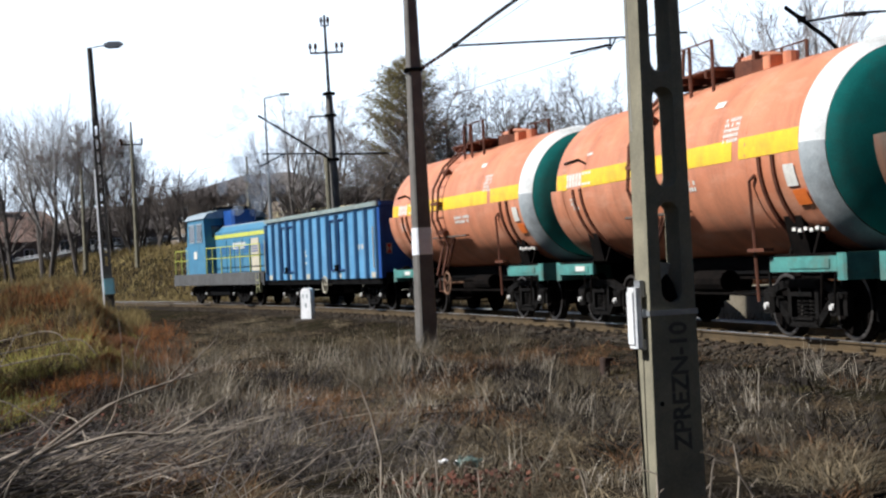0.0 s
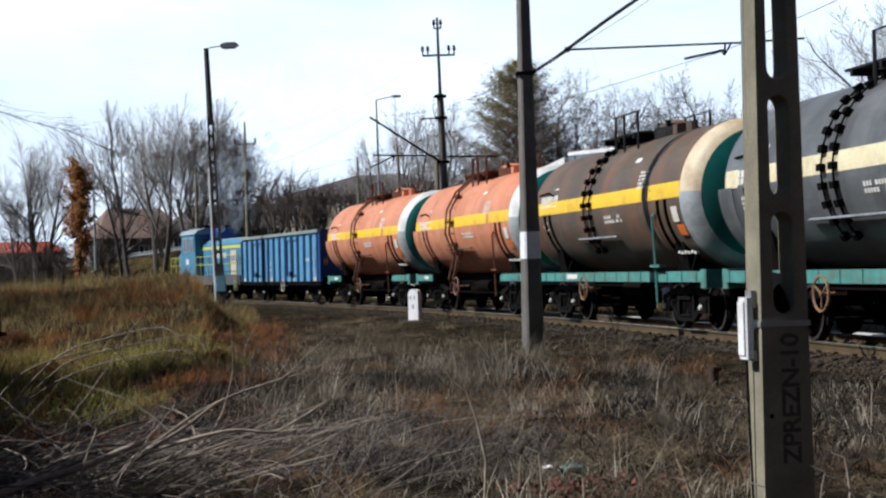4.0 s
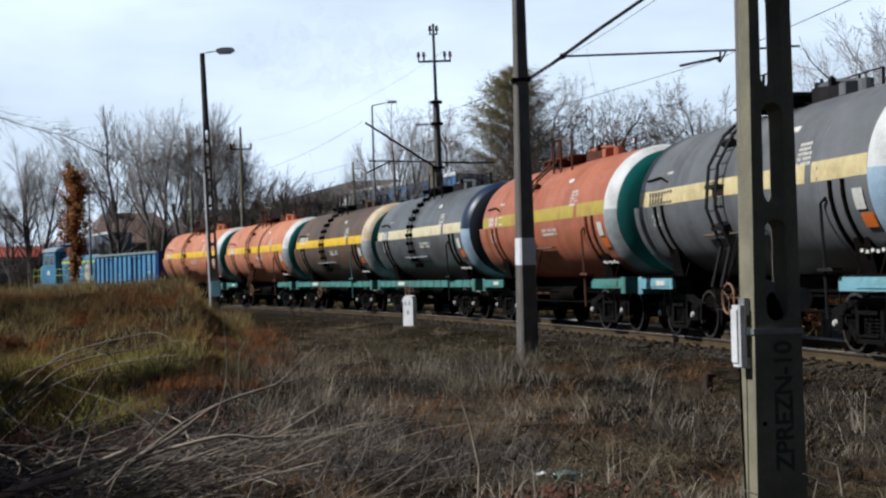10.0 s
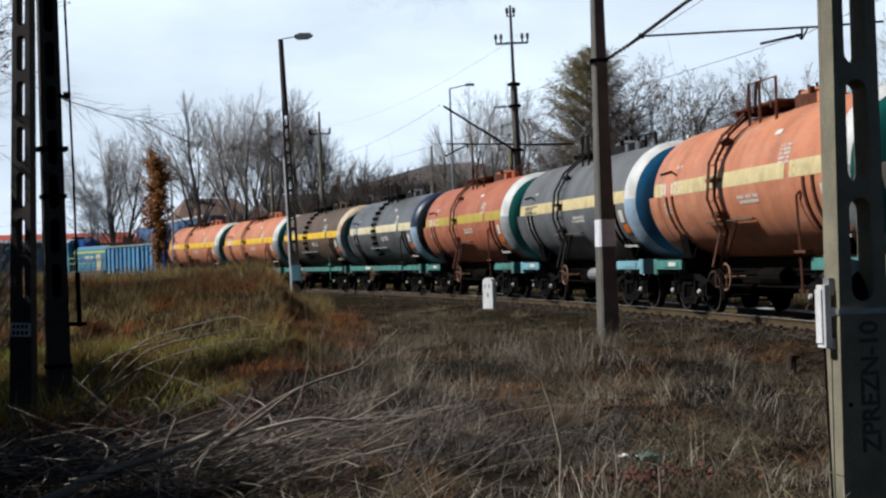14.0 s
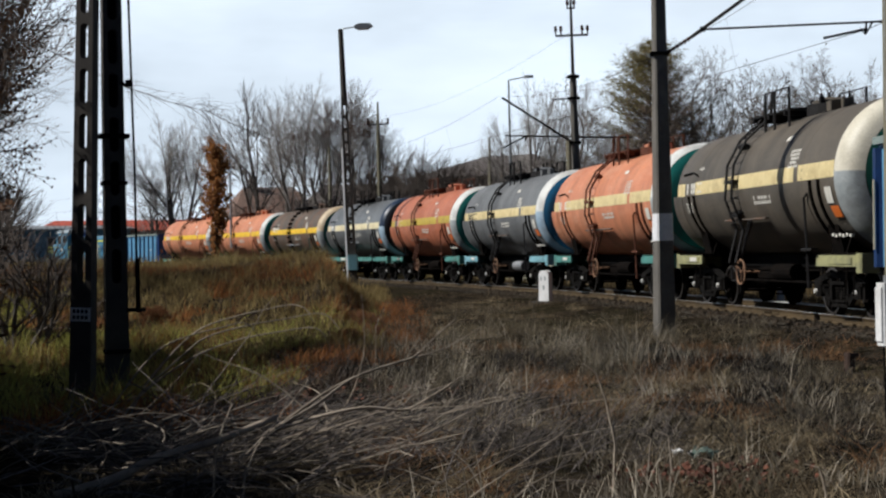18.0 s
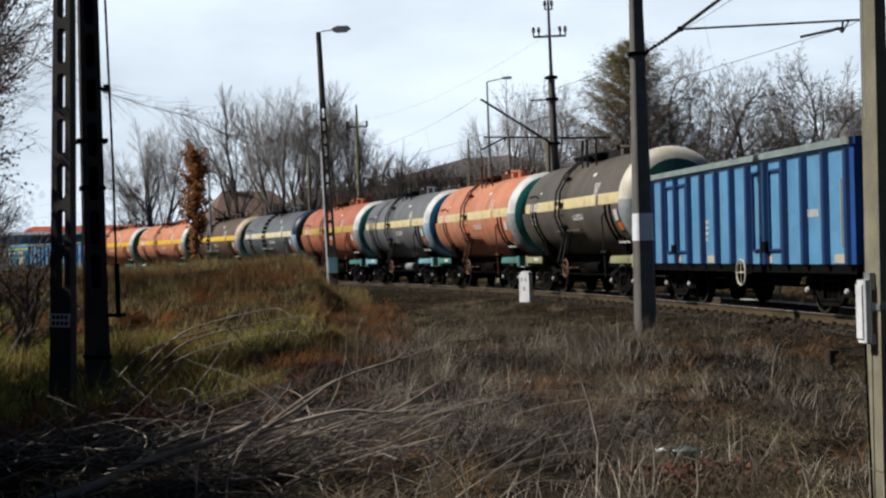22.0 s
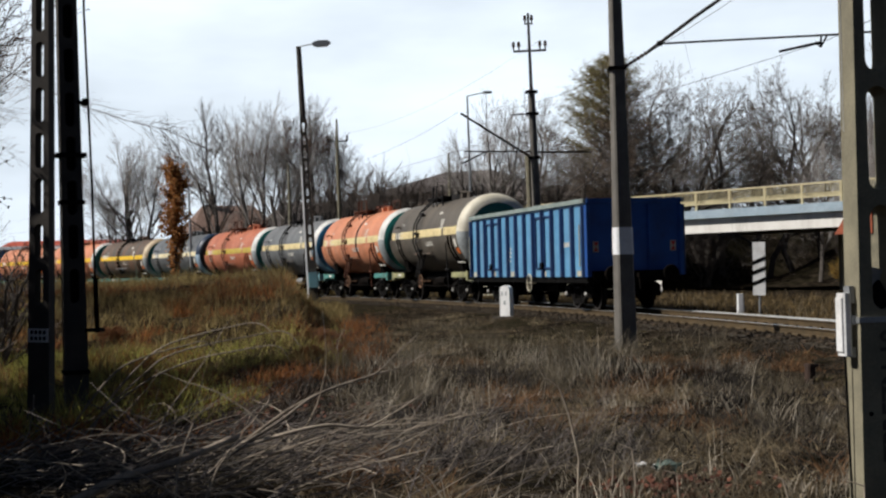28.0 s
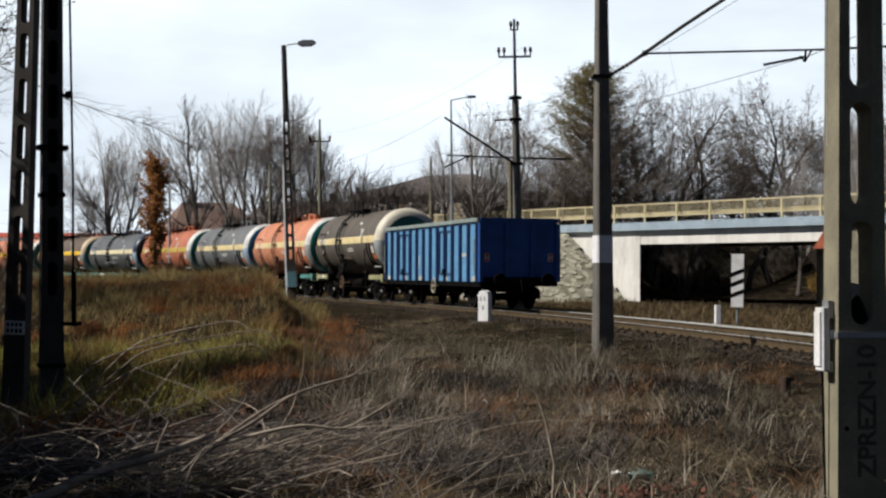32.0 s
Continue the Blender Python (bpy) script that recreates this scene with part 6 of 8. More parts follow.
def bridge():
    M["creamrail"] = material("cream_railing_paint", (0.66, 0.58, 0.36), (0.55, 0.48, 0.30), 0.6, 0, 2, 30, 0.05, (0.25, 0.18, 0.10), 0.4)
    M["paleblue"] = material("pale_blue_concrete", (0.36, 0.45, 0.52), (0.28, 0.36, 0.43), 0.8, 0, 1.5, 30, 0.1, (0.2, 0.2, 0.2), 0.4)
    M["whitecon"] = material("white_painted_concrete", (0.80, 0.79, 0.75), (0.70, 0.68, 0.64), 0.8, 0, 1.0, 30, 0.15, (0.25, 0.22, 0.18), 0.5, streak=True)
    M["wallstone"] = material("pale_paving_stone", (0.42, 0.40, 0.32), (0.30, 0.29, 0.22), 0.9, 0, 1.2, 20, 0.5, (0.12, 0.12, 0.07), 0.6, objects=0.3)
    M["redbrick"] = material("rusty_red_brick", (0.36, 0.10, 0.05), (0.25, 0.07, 0.04), 0.9, 0, 3, 20, 0.4)
    M["asphalt"] = material("grey_asphalt", (0.06, 0.06, 0.06), (0.045, 0.045, 0.045), 0.9, 0, 2, 60, 0.3)
    v = thing("road_bridge", "pale road bridge with a cream railing beside the railway", "bridge")
    part("edge_beam", bridge_geo(-14, 40, -0.15, 0.5, 3.62, 4.06), M["paleblue"], v, "pale blue edge beam")
    part("girder", bridge_geo(5.3, 19.0, 0.15, 0.7, 2.86, 3.61), M["whitecon"], v, "white girder")
    part("deck", bridge_geo(-14, 40, 0.5, 8.5, 3.3, 3.98), M["concrete"], v)
    part("carriageway", bridge_geo(-14, 40, 1.6, 7.6, 3.985, 4.0), M["asphalt"], v)
    part("rear_girder", bridge_geo(5.3, 19.0, 8.0, 8.5, 2.86, 3.61), M["concrete"], v)
    def skew(u0, u1, z0, z1, depth):
        p, q = BR_A + BR_D * u0 + BR_N * 0.12, BR_A + BR_D * u1 + BR_N * 0.12
        b = Vector((0.11, 0.994, 0)) * depth
        c = [p, q, q + b, p + b]
        vs = [(k.x, k.y, z0) for k in c] + [(k.x, k.y, z1) for k in c]
        return Geo().add(vs, [(3, 2, 1, 0), (4, 5, 6, 7), (0, 1, 5, 4), (1, 2, 6, 5), (2, 3, 7, 6), (3, 0, 4, 7)])
    part("left_abutment", skew(-0.6, 6.7, -1.0, 3.61, 11), M["whitecon"], v, "white abutment")
    part("right_abutment", skew(19.6, 31.0, -1.0, 3.61, 6), M["concrete"], v, "grey concrete abutment")
    haunch = Geo()
    corner = [(18.42, 2.5), (20.6, 2.5), (20.6, 3.6), (19.25, 3.6)]
    ring = [BR_A + BR_D * u + BR_N * n + Vector((0, 0, z)) for n in (0.05, 0.6) for u, z in corner]
    haunch.add(ring, [(0, 1, 2, 3), (7, 6, 5, 4), (0, 4, 5, 1), (1, 5, 6, 2), (2, 6, 7, 3), (3, 7, 4, 0)])
    part("red_haunch", haunch, M["redbrick"], v, "rusty red girder end", fix=True)
    # railing
    n = int(54 / 2.35)
    for i in range(n + 1):
        u = -14 + i * 2.35
        part("railing_post", bridge_geo(u - 0.05, u + 0.05, 0.0, 0.08, 4.06, 5.08), M["creamrail"], v)
        if i < n:
            p = part("railing_panel", bridge_geo(u + 0.05, u + 2.30, 0.02, 0.07, 5.0, 5.07), M["creamrail"], v, "cream railing panel")
            bars_g = Geo()
            bars_g.add(*(lambda q: (q.v, q.f))(bridge_geo(u + 0.05, u + 2.30, 0.025, 0.06, 4.36, 4.42)))
            for k in range(1, 19):
                uu = u + k * 0.1237
                q = bridge_geo(uu - 0.012, uu + 0.012, 0.03, 0.055, 4.42, 5.0)
                bars_g.add(q.v, q.f)
            part("railing_infill", bars_g, M["creamrail"], p)
            p2 = part("guard_beam", bridge_geo(u + 0.05, u + 2.30, 0.35, 0.42, 4.36, 4.60), M["creamrail"], v)
    # paved slope that closes the left bank, turning round the abutment as a quarter cone
    def at(u, n, z):
        q = BR_A + BR_D * u + BR_N * n
        return Vector((q.x, q.y, z))
    rays = [(at(u, -0.2, 3.57), at(u, -6.7, -0.5)) for u in (-9.0, -6.5, -4.0, -1.5, 0.0)]
    rays += [(at(1.0, -0.2, 3.57), at(1.0 + 5.3 * math.sin(radians(t)), -0.2 - 6.5 * math.cos(radians(t)), -0.5)) for t in range(0, 91, 10)]
    rows = 8
    vs = [a.lerp(b, k / rows) for a, b in rays for k in range(rows + 1)]
    w = rows + 1
    fs = [(i * w + k, i * w + k + 1, (i + 1) * w + k + 1, (i + 1) * w + k) for i in range(len(rays) - 1) for k in range(rows)]
    slope = solid("paved_slope", Geo().add(vs, fs), M["mortar"], "pale stone-paved slope round the bridge's abutment", "paved slope", "structure", fix=True)
    rng = random.Random(14)
    kinds = []
    for i in range(6):
        m = 7
        rim = [(rng.uniform(0.8, 1.1) * 0.27 * math.cos(2 * math.pi * k / m), rng.uniform(0.8, 1.1) * 0.21 * math.sin(2 * math.pi * k / m)) for k in range(m)]
        g = Geo().add([(x, y, -0.05) for x, y in rim] + [(x * 0.86, y * 0.86, 0.045) for x, y in rim], [tuple(range(m, 2 * m))] + [(k, (k + 1) % m, m + (k + 1) % m, m + k) for k in range(m)])
        kinds.append(g.mesh("stone", M["wallstone"]))
    for i in range(300):
        j = rng.randrange(3, len(rays) - 1)
        u, t = rng.random(), rng.random() ** 0.8
        (a0, b0), (a1, b1) = rays[j], rays[j + 1]
        p = a0.lerp(a1, u).lerp(b0.lerp(b1, u), t)
        nor = (b0 - a0).cross(b1 - b0).normalized()
        nor = nor if nor.z > 0 else -nor
        rot = nor.to_track_quat("Z", "Y").to_matrix().to_4x4()
        part("stone", kinds[i % 6], None, slope, m=Matrix.Translation(p) @ rot @ pose(0, 0, 0, 0, 0, rng.uniform(0, 360)))


M["mortar"] = material("mossy_grey_mortar", (0.34, 0.325, 0.26), (0.19, 0.185, 0.13), 0.95, 0, 0.9, 20, 0.4, (0.05, 0.055, 0.025), 0.7)
bridge()


# ---- houses and the road behind ----
def house(name, label, x, y, rz, w, d, z0, eaves, ridge, wall, roof, hip, chimney, rows):
    v = thing(name, label, "house", "houses behind the line", pose(x, y, 0, 0, 0, rz))
    part("wall", Geo().box((0, 0, (z0 + eaves) / 2), (w, d, eaves - z0)), wall, v)
    o = 0.5
    g = Geo()
    vs = [(-w / 2 - o, -d / 2 - o, eaves), (w / 2 + o, -d / 2 - o, eaves), (w / 2 + o, d / 2 + o, eaves), (-w / 2 - o, d / 2 + o, eaves), (-w / 2 + hip, 0, ridge), (w / 2 - hip, 0, ridge)]
    g.add(vs + [(a, b, c - 0.15) for a, b, c in vs[:4]], [(0, 1, 5, 4), (1, 2, 5), (2, 3, 4, 5), (3, 0, 4), (9, 8, 7, 6), (0, 6, 7, 1), (1, 7, 8, 2), (2, 8, 9, 3), (3, 9, 6, 0)])
    r = part("roof", g, roof, v, fix=True)
    if chimney:
        cx, cz = chimney
        part("chimney", Geo().box((cx, -0.5, (eaves + cz) / 2), (0.7, 0.7, cz - eaves), bevel=0.03).box((cx, -0.5, cz), (0.85, 0.85, 0.12)), M["brickdark"], r)
    n = max(2, int(w / 2.6))
    for row in range(rows):
        for i in range(n):
            wx = -w / 2 + (i + 0.5) * w / n
            z = eaves - 1.5 - 2.7 * row
            win = part("window", Geo().box((wx, -d / 2 - 0.02, z), (1.2, 0.08, 1.35)), M["white"], v)
            part("pane", Geo().box((wx - 0.28, -d / 2 - 0.065, z), (0.48, 0.02, 1.2)).box((wx + 0.28, -d / 2 - 0.065, z), (0.48, 0.02, 1.2)), M["glass"], win)
    return v


M["brickdark"] = material("dark_brick", (0.12, 0.085, 0.07), (0.085, 0.06, 0.05), 0.9, 0, 4, 20, 0.2)
# These two wall colours are lightened to stand for distance haze.
M["render_tan"] = material("hazed_tan_render", (0.36, 0.30, 0.235), (0.28, 0.23, 0.18), 0.9, 0, 0.8, 20, 0.1, (0.1, 0.08, 0.06), 0.4)
M["render_dark"] = material("hazed_dark_render", (0.20, 0.165, 0.145), (0.15, 0.125, 0.11), 0.9, 0, 0.8, 20, 0.1)
M["roof_brown"] = material("dark_brown_roof", (0.10, 0.085, 0.082), (0.07, 0.06, 0.058), 0.8, 0, 1.0, 12, 0.3)
M["roof_tile"] = material("brown_red_tile_roof", (0.22, 0.145, 0.115), (0.16, 0.105, 0.085), 0.85, 0, 1.0, 12, 0.3)
M["roof_red"] = material("red_sheet_roof", (0.50, 0.10, 0.06), (0.42, 0.085, 0.05), 0.6, 0, 1.0, 12, 0.1)
M["white_wall"] = material("white_hall_wall", (0.6, 0.6, 0.6), (0.5, 0.5, 0.5), 0.8, 0, 0.5, 12, 0.1)
M["blue_wall"] = material("pale_blue_hall_wall", (0.16, 0.34, 0.46), (0.13, 0.28, 0.40), 0.7, 0, 0.5, 12, 0.1)
house("house", "tan two-storey house with a low brown hipped roof", -0.6, 140, -32, 14.4, 12, 2.0, 8.6, 10.8, M["render_tan"], M["roof_brown"], 4.5, None, 2)
house("house", "dark house with a steep brown roof among bare trees", -29.0, 168, 22, 10, 10, 2.0, 5.8, 9.4, M["render_dark"], M["roof_tile"], 2.0, (-2.0, 10.6), 1)
house("house", "long dark house with a brown roof behind the road", -17.2, 168, -4, 14, 11, 2.0, 6.6, 9.6, M["render_dark"], M["roof_brown"], 2.0, (2.8, 10.4), 1)
house("house", "low dark outbuilding with a flat brown roof", 6.0, 112, 4, 10, 8, 2.0, 6.6, 7.6, M["render_dark"], M["roof_brown"], 2.5, None, 1)
house("hall", "low white hall with a red sheet roof beyond the fields", -41.5, 150, 10, 16, 10, 1.0, 4.1, 5.3, M["white_wall"], M["roof_red"], 1.0, None, 1)
house("hall", "low pale blue hall beyond the fields", -47.0, 145, 14, 15, 8, 1.0, 4.3, 4.7, M["blue_wall"], M["galv"], 0.8, None, 1)


def guard_rail():
    v = thing("guard_rail", "pale steel guard rail along the road bank", "guard rail")
    pts = []
    for i in range(33):
        s = 58 + i * 2.5
        x, y, _ = line_at(s, -14.0)
        pts.append(Vector((x, y, ground_z(x, y))))
    for a, b in zip(pts, pts[1:]):
        d = (b - a)
        rail = Geo().tube([a + Vector((0, 0, 0.75)), b + Vector((0, 0, 0.75))], 0.11, 6).tube([a + Vector((0, 0, 0.98)), b + Vector((0, 0, 0.98))], 0.04, 5)
        part("rail_beam", rail, M["galv"], v)
        part("post", Geo().box((a.x, a.y, a.z + 0.35), (0.1, 0.1, 1.25)), M["galv"], v)


guard_rail()


def car(x, y, rz, mat, label):
    z = ground_z(x, y)
    v = thing("car", label, "car", "cars on the road", pose(x, y, z, 0, 0, rz))
    body = [(-2.1, 0.3), (2.1, 0.3), (2.15, 0.65), (1.95, 0.82), (1.1, 0.92), (0.55, 1.36), (-1.2, 1.40), (-1.95, 0.95), (-2.12, 0.85)]
    b = part("body", Geo().prism(body, -0.82, 0.82), mat, v, fix=True)
    for o in (1, -1):
        part("side_window", Geo().prism([(-1.7, 0.95), (0.95, 0.95), (0.5, 1.30), (-1.15, 1.33)], o * 0.815, o * 0.83), M["glass"], b, fix=True)
    part("windscreen", Geo().box((0.83, 0, 1.14), (0.06, 1.45, 0.55), (0, -52, 0)), M["glass"], b)
    for wx in (-1.3, 1.3):
        for o in (1, -1):
            w = part("wheel", Geo().tube([(wx, o * 0.68, 0.31), (wx, o * 0.86, 0.31)], 0.31, 16), M["black"], v)
            part("hubcap", Geo().tube([(wx, o * 0.86, 0.31), (wx, o * 0.875, 0.31)], 0.19, 12), M["galv"], w)
    for o in (0.6, -0.6):
        part("headlight", Geo().box((2.13, o, 0.68), (0.06, 0.35, 0.16)), M["letter"], b)


_x, _y, _ = line_at(79, -21.0)
car(_x, _y, 122, M["white"], "white car on the road behind the guard rail")
_x, _y, _ = line_at(101, -21.0)
car(_x, _y, 132, M["galv"], "silver grey car on the road behind the guard rail")

# ---- trees ----
M["bark"] = material("dark_bark", (0.10, 0.084, 0.072), (0.055, 0.046, 0.04), 0.95, 0, 4, 30, 0.4)
M["twig"] = material("thin_grey_brown_twigs", (0.145, 0.12, 0.105), (0.09, 0.073, 0.064), 0.95, 0, 2, 20, 0.0, island=0.25)
# The next two twig colours are lightened to paint in distance haze.
M["midtwig"] = material("grey_brown_twigs", (0.247, 0.218, 0.198), (0.155, 0.136, 0.123), 0.95, 0, 2, 20, 0.0, island=0.25)
M["paletwig"] = material("bare_hazed_twigs", (0.403, 0.377, 0.358), (0.260, 0.238, 0.225), 0.95, 0, 2, 20, 0.0, island=0.25)
M["deadleaf"] = material("withered_leaves", (0.16, 0.085, 0.045), (0.10, 0.055, 0.032), 0.9, 0, 3, 20, 0.0, island=0.4, glow=0.35)
M["dullleaf"] = material("dull_brown_leaves", (0.17, 0.13, 0.09), (0.11, 0.085, 0.06), 0.9, 0, 3, 20, 0.0, island=0.4, glow=0.35)
M["rustleaf"] = material("rusty_brown_leaves", (0.27, 0.12, 0.05), (0.17, 0.08, 0.036), 0.9, 0, 3, 20, 0.0, island=0.4, glow=0.4)
M["goldleaf"] = material("yellow_autumn_leaves", (0.55, 0.36, 0.06), (0.40, 0.25, 0.05), 0.9, 0, 3, 20, 0.0, island=0.4, glow=0.4)
M["orangeleaf"] = material("rust_orange_leaves", (0.40, 0.19, 0.062), (0.29, 0.13, 0.045), 0.9, 0, 3, 20, 0.0, island=0.35, glow=0.35)
M["needle"] = material("olive_brown_needles", (0.32, 0.275, 0.115), (0.20, 0.165, 0.08), 0.9, 0, 0.5, 20, 0.0, island=0.35, glow=0.45)
M["darkneedle"] = material("brown_needles", (0.27, 0.21, 0.165), (0.18, 0.142, 0.115), 0.9, 0, 0.5, 20, 0.0, island=0.35, glow=0.45)


def bare_tree_meshes(seed, h, spread, stems=1, levels=4, lean=0.0, leaf=0, twig_r=0.013, dense=1.0, u0=0.30, clump=0.0, wob=0.13):
    """Trunk with limbs, and a crown of thin twigs, of a leafless tree."""
    rng = random.Random(seed)
    trunk, crown, leaves = Geo(), Geo(), Geo()

    def grow(p, d, length, r, level):
        n = 4 if level < 2 else 3
        pts, q, way = [p.copy()], p.copy(), d.copy()
        for i in range(n):
            way = (way + Vector((rng.gauss(0, wob), rng.gauss(0, wob), rng.gauss(0.05, 0.09)))).normalized()
            q = q + way * length / n
            pts.append(q.copy())
        end = r * 0.60
        radii = [r + (end - r) * i / n for i in range(n + 1)]
        if level <= 1:
            trunk.tube(pts, radii, 6 if level == 0 else 5, caps=False)
        else:
            crown.tube(pts, [max(x, twig_r * 0.5) for x in radii], 3, caps=False)
        if level >= levels:
            if leaf and rng.random() < leaf and abs(pts[-1].z / h - clump) < (0.14 if clump else 9):
                for _ in range(5):
                    c = pts[rng.randrange(1, len(pts))]
                    a = Vector((rng.gauss(0, 1), rng.gauss(0, 1), rng.gauss(0, 1))).normalized() * 0.06
                    b = a.orthogonal().normalized() * 0.036
                    leaves.add([c - b, c + a, c + b, c - a * 0.6], [(0, 1, 2, 3)])
            return
        kids = int((5 if level == 0 else 4 if level == 1 else 4) * dense + rng.random())
        for k in range(kids):
            u = u0 + (1 - u0) * (k + rng.random() * 0.6) / kids if level == 0 else 0.2 + 0.8 * (k + rng.random() * 0.7) / kids
            j = min(n - 1, int(u * n))
            c = pts[j].lerp(pts[j + 1], min(1.0, u * n - j))
            base = (pts[j + 1] - pts[j]).normalized()
            side = base.orthogonal().normalized()
            side.rotate(Matrix.Rotation(rng.random() * 2 * math.pi, 3, base))
            ang = radians(rng.uniform(22, 50) * spread)
            nd = (base * math.cos(ang) + side * math.sin(ang) + Vector((0, 0, 0.05))).normalized()
            grow(c, nd, length * rng.uniform(0.46, 0.68), max(r * (1 - 0.40 * u) * rng.uniform(0.44, 0.64), twig_r * 0.6), level + 1)
        # leader goes on
        if level > 0 or rng.random() < 0.9:
            grow(pts[-1], way, length * rng.uniform(0.45, 0.62), end * 0.9, level + 1)

    for s in range(stems):
        a = 2 * math.pi * s / stems + rng.random()
        d = Vector((math.cos(a) * ((0.22 if stems > 2 else 0.09) if stems > 1 else lean), math.sin(a) * (0.18 if stems > 2 else 0.08) * (stems > 1), 1)).normalized()
        grow(Vector((0.25 * math.cos(a) * (stems > 1), 0.25 * math.sin(a) * (stems > 1), -0.4)), d, h * rng.uniform(0.50, 0.60), h * 0.017, 0)
    return trunk, crown, leaves


TREE_KINDS, TREE_TOP = {}, {}


def tree_kind(key, mat_t, mat_c, mat_l=None, **kw):
    t, c, l = bare_tree_meshes(**kw)
    TREE_TOP[key] = max(p[2] for p in c.v)
    TREE_KINDS[key] = (t.mesh("trunk", mat_t), c.mesh("crown", mat_c), l.mesh("leaves", mat_l or M["deadleaf"]) if l.v else None)


M["greybark"] = material("grey_bark", (0.131, 0.115, 0.103), (0.081, 0.070, 0.062), 0.95, 0, 4, 30, 0.3)
tree_kind("slender_a", M["greybark"], M["paletwig"], seed=61, h=12, spread=0.9, stems=2, levels=5, dense=0.95, u0=0.42, wob=0.075, twig_r=0.010)
tree_kind("slender_b", M["greybark"], M["paletwig"], seed=64, h=12, spread=0.95, stems=1, levels=5, dense=1.1, u0=0.40, wob=0.075, twig_r=0.010)
tree_kind("clumped", M["greybark"], M["paletwig"], seed=67, h=12, spread=0.9, stems=2, levels=5, dense=0.95, u0=0.42, wob=0.075, twig_r=0.010, leaf=0.9, clump=0.98)
tree_kind("round_a", M["bark"], M["midtwig"], M["dullleaf"], seed=71, h=12, spread=1.45, stems=1, levels=5, dense=1.08, u0=0.36, twig_r=0.010, leaf=0.22, wob=0.19)
tree_kind("round_b", M["bark"], M["midtwig"], M["dullleaf"], seed=74, h=12, spread=1.4, stems=2, levels=5, dense=0.95, u0=0.34, twig_r=0.011, leaf=0.30, wob=0.18)
tree_kind("tall_a", M["bark"], M["paletwig"], seed=3, h=11, spread=0.95, stems=1, levels=5, dense=0.85)
tree_kind("tall_b", M["bark"], M["paletwig"], seed=5, h=11, spread=0.88, stems=3, levels=4)
tree_kind("tall_c", M["bark"], M["paletwig"], seed=8, h=11, spread=0.95, stems=2, levels=4, dense=1.1)
tree_kind("leafy", M["bark"], M["twig"], seed=13, h=11, spread=1.0, stems=2, levels=4, leaf=0.95, dense=1.2, twig_r=0.012)
tree_kind("bush", M["greybark"], M["twig"], seed=21, h=5, spread=1.05, stems=5, levels=3, dense=1.1, twig_r=0.010)
tree_kind("wood_a", M["bark"], M["paletwig"], seed=34, h=12, spread=1.1, stems=1, levels=5, dense=0.9, leaf=0.12, twig_r=0.012)
tree_kind("wood_b", M["bark"], M["paletwig"], seed=37, h=12, spread=1.1, stems=2, levels=5, leaf=0.15, dense=0.75, twig_r=0.012)
TREE_LABEL = {"slender_a": "slender bare tree with forked grey stems", "slender_b": "slender bare tree with an airy grey crown", "clumped": "slender bare tree with a dark clump of withered leaves", "round_a": "bare tree with a rounded crown of fine grey twigs", "round_b": "bare brown tree with a broad rounded crown",
              "tall_a": "tall bare deciduous tree with fine grey twigs", "tall_b": "bare tree with several stems and thin branches", "tall_c": "pale bare tree with spreading twigs",
              "leafy": "bare tree that still holds some withered leaves", "bush": "leafless bush with many thin stems", "wood_a": "slender dark tree of a leafless wood", "wood_b": "dark tree of a leafless wood with few leaves"}


def tree(key, x, y, h, rz=0.0, lean=0.0, wide=1.0):
    top = h + ground_z(x, y)
    while line_coords(x, y)[1] > -7.5 and y > 90:   # keeps the line free
        x, y, top = x * 1.01, y * 1.01, 1.3 + (top - 1.3) * 1.01
    while -26.0 < line_coords(x, y)[1] < -12.6 and x < 4 and y > 80:   # keeps the road free
        x, y, top = x * 0.985, y * 0.985, 1.3 + (top - 1.3) * 0.985
        h = top - ground_z(x, y)
    k = h / TREE_TOP[key]
    v = thing("bush" if key in ("bush", "shrub", "scrub", "gold_bush") else "tree", TREE_LABEL[key], "bush" if key in ("bush", "shrub", "scrub", "gold_bush") else "tree", "bare bushes" if key in ("bush", "shrub", "scrub", "gold_bush") else "bare trees")
    v.matrix_basis = pose(x, y, ground_z(x, y), 0, lean, rz)
    v.scale = (k * wide, k * wide, k)
    names = ("trunk", "crown", "leaves")
    for n, me in zip(names, TREE_KINDS[key]):
        if me is not None:
            part(n, me, None, v)


rt = random.Random(77)
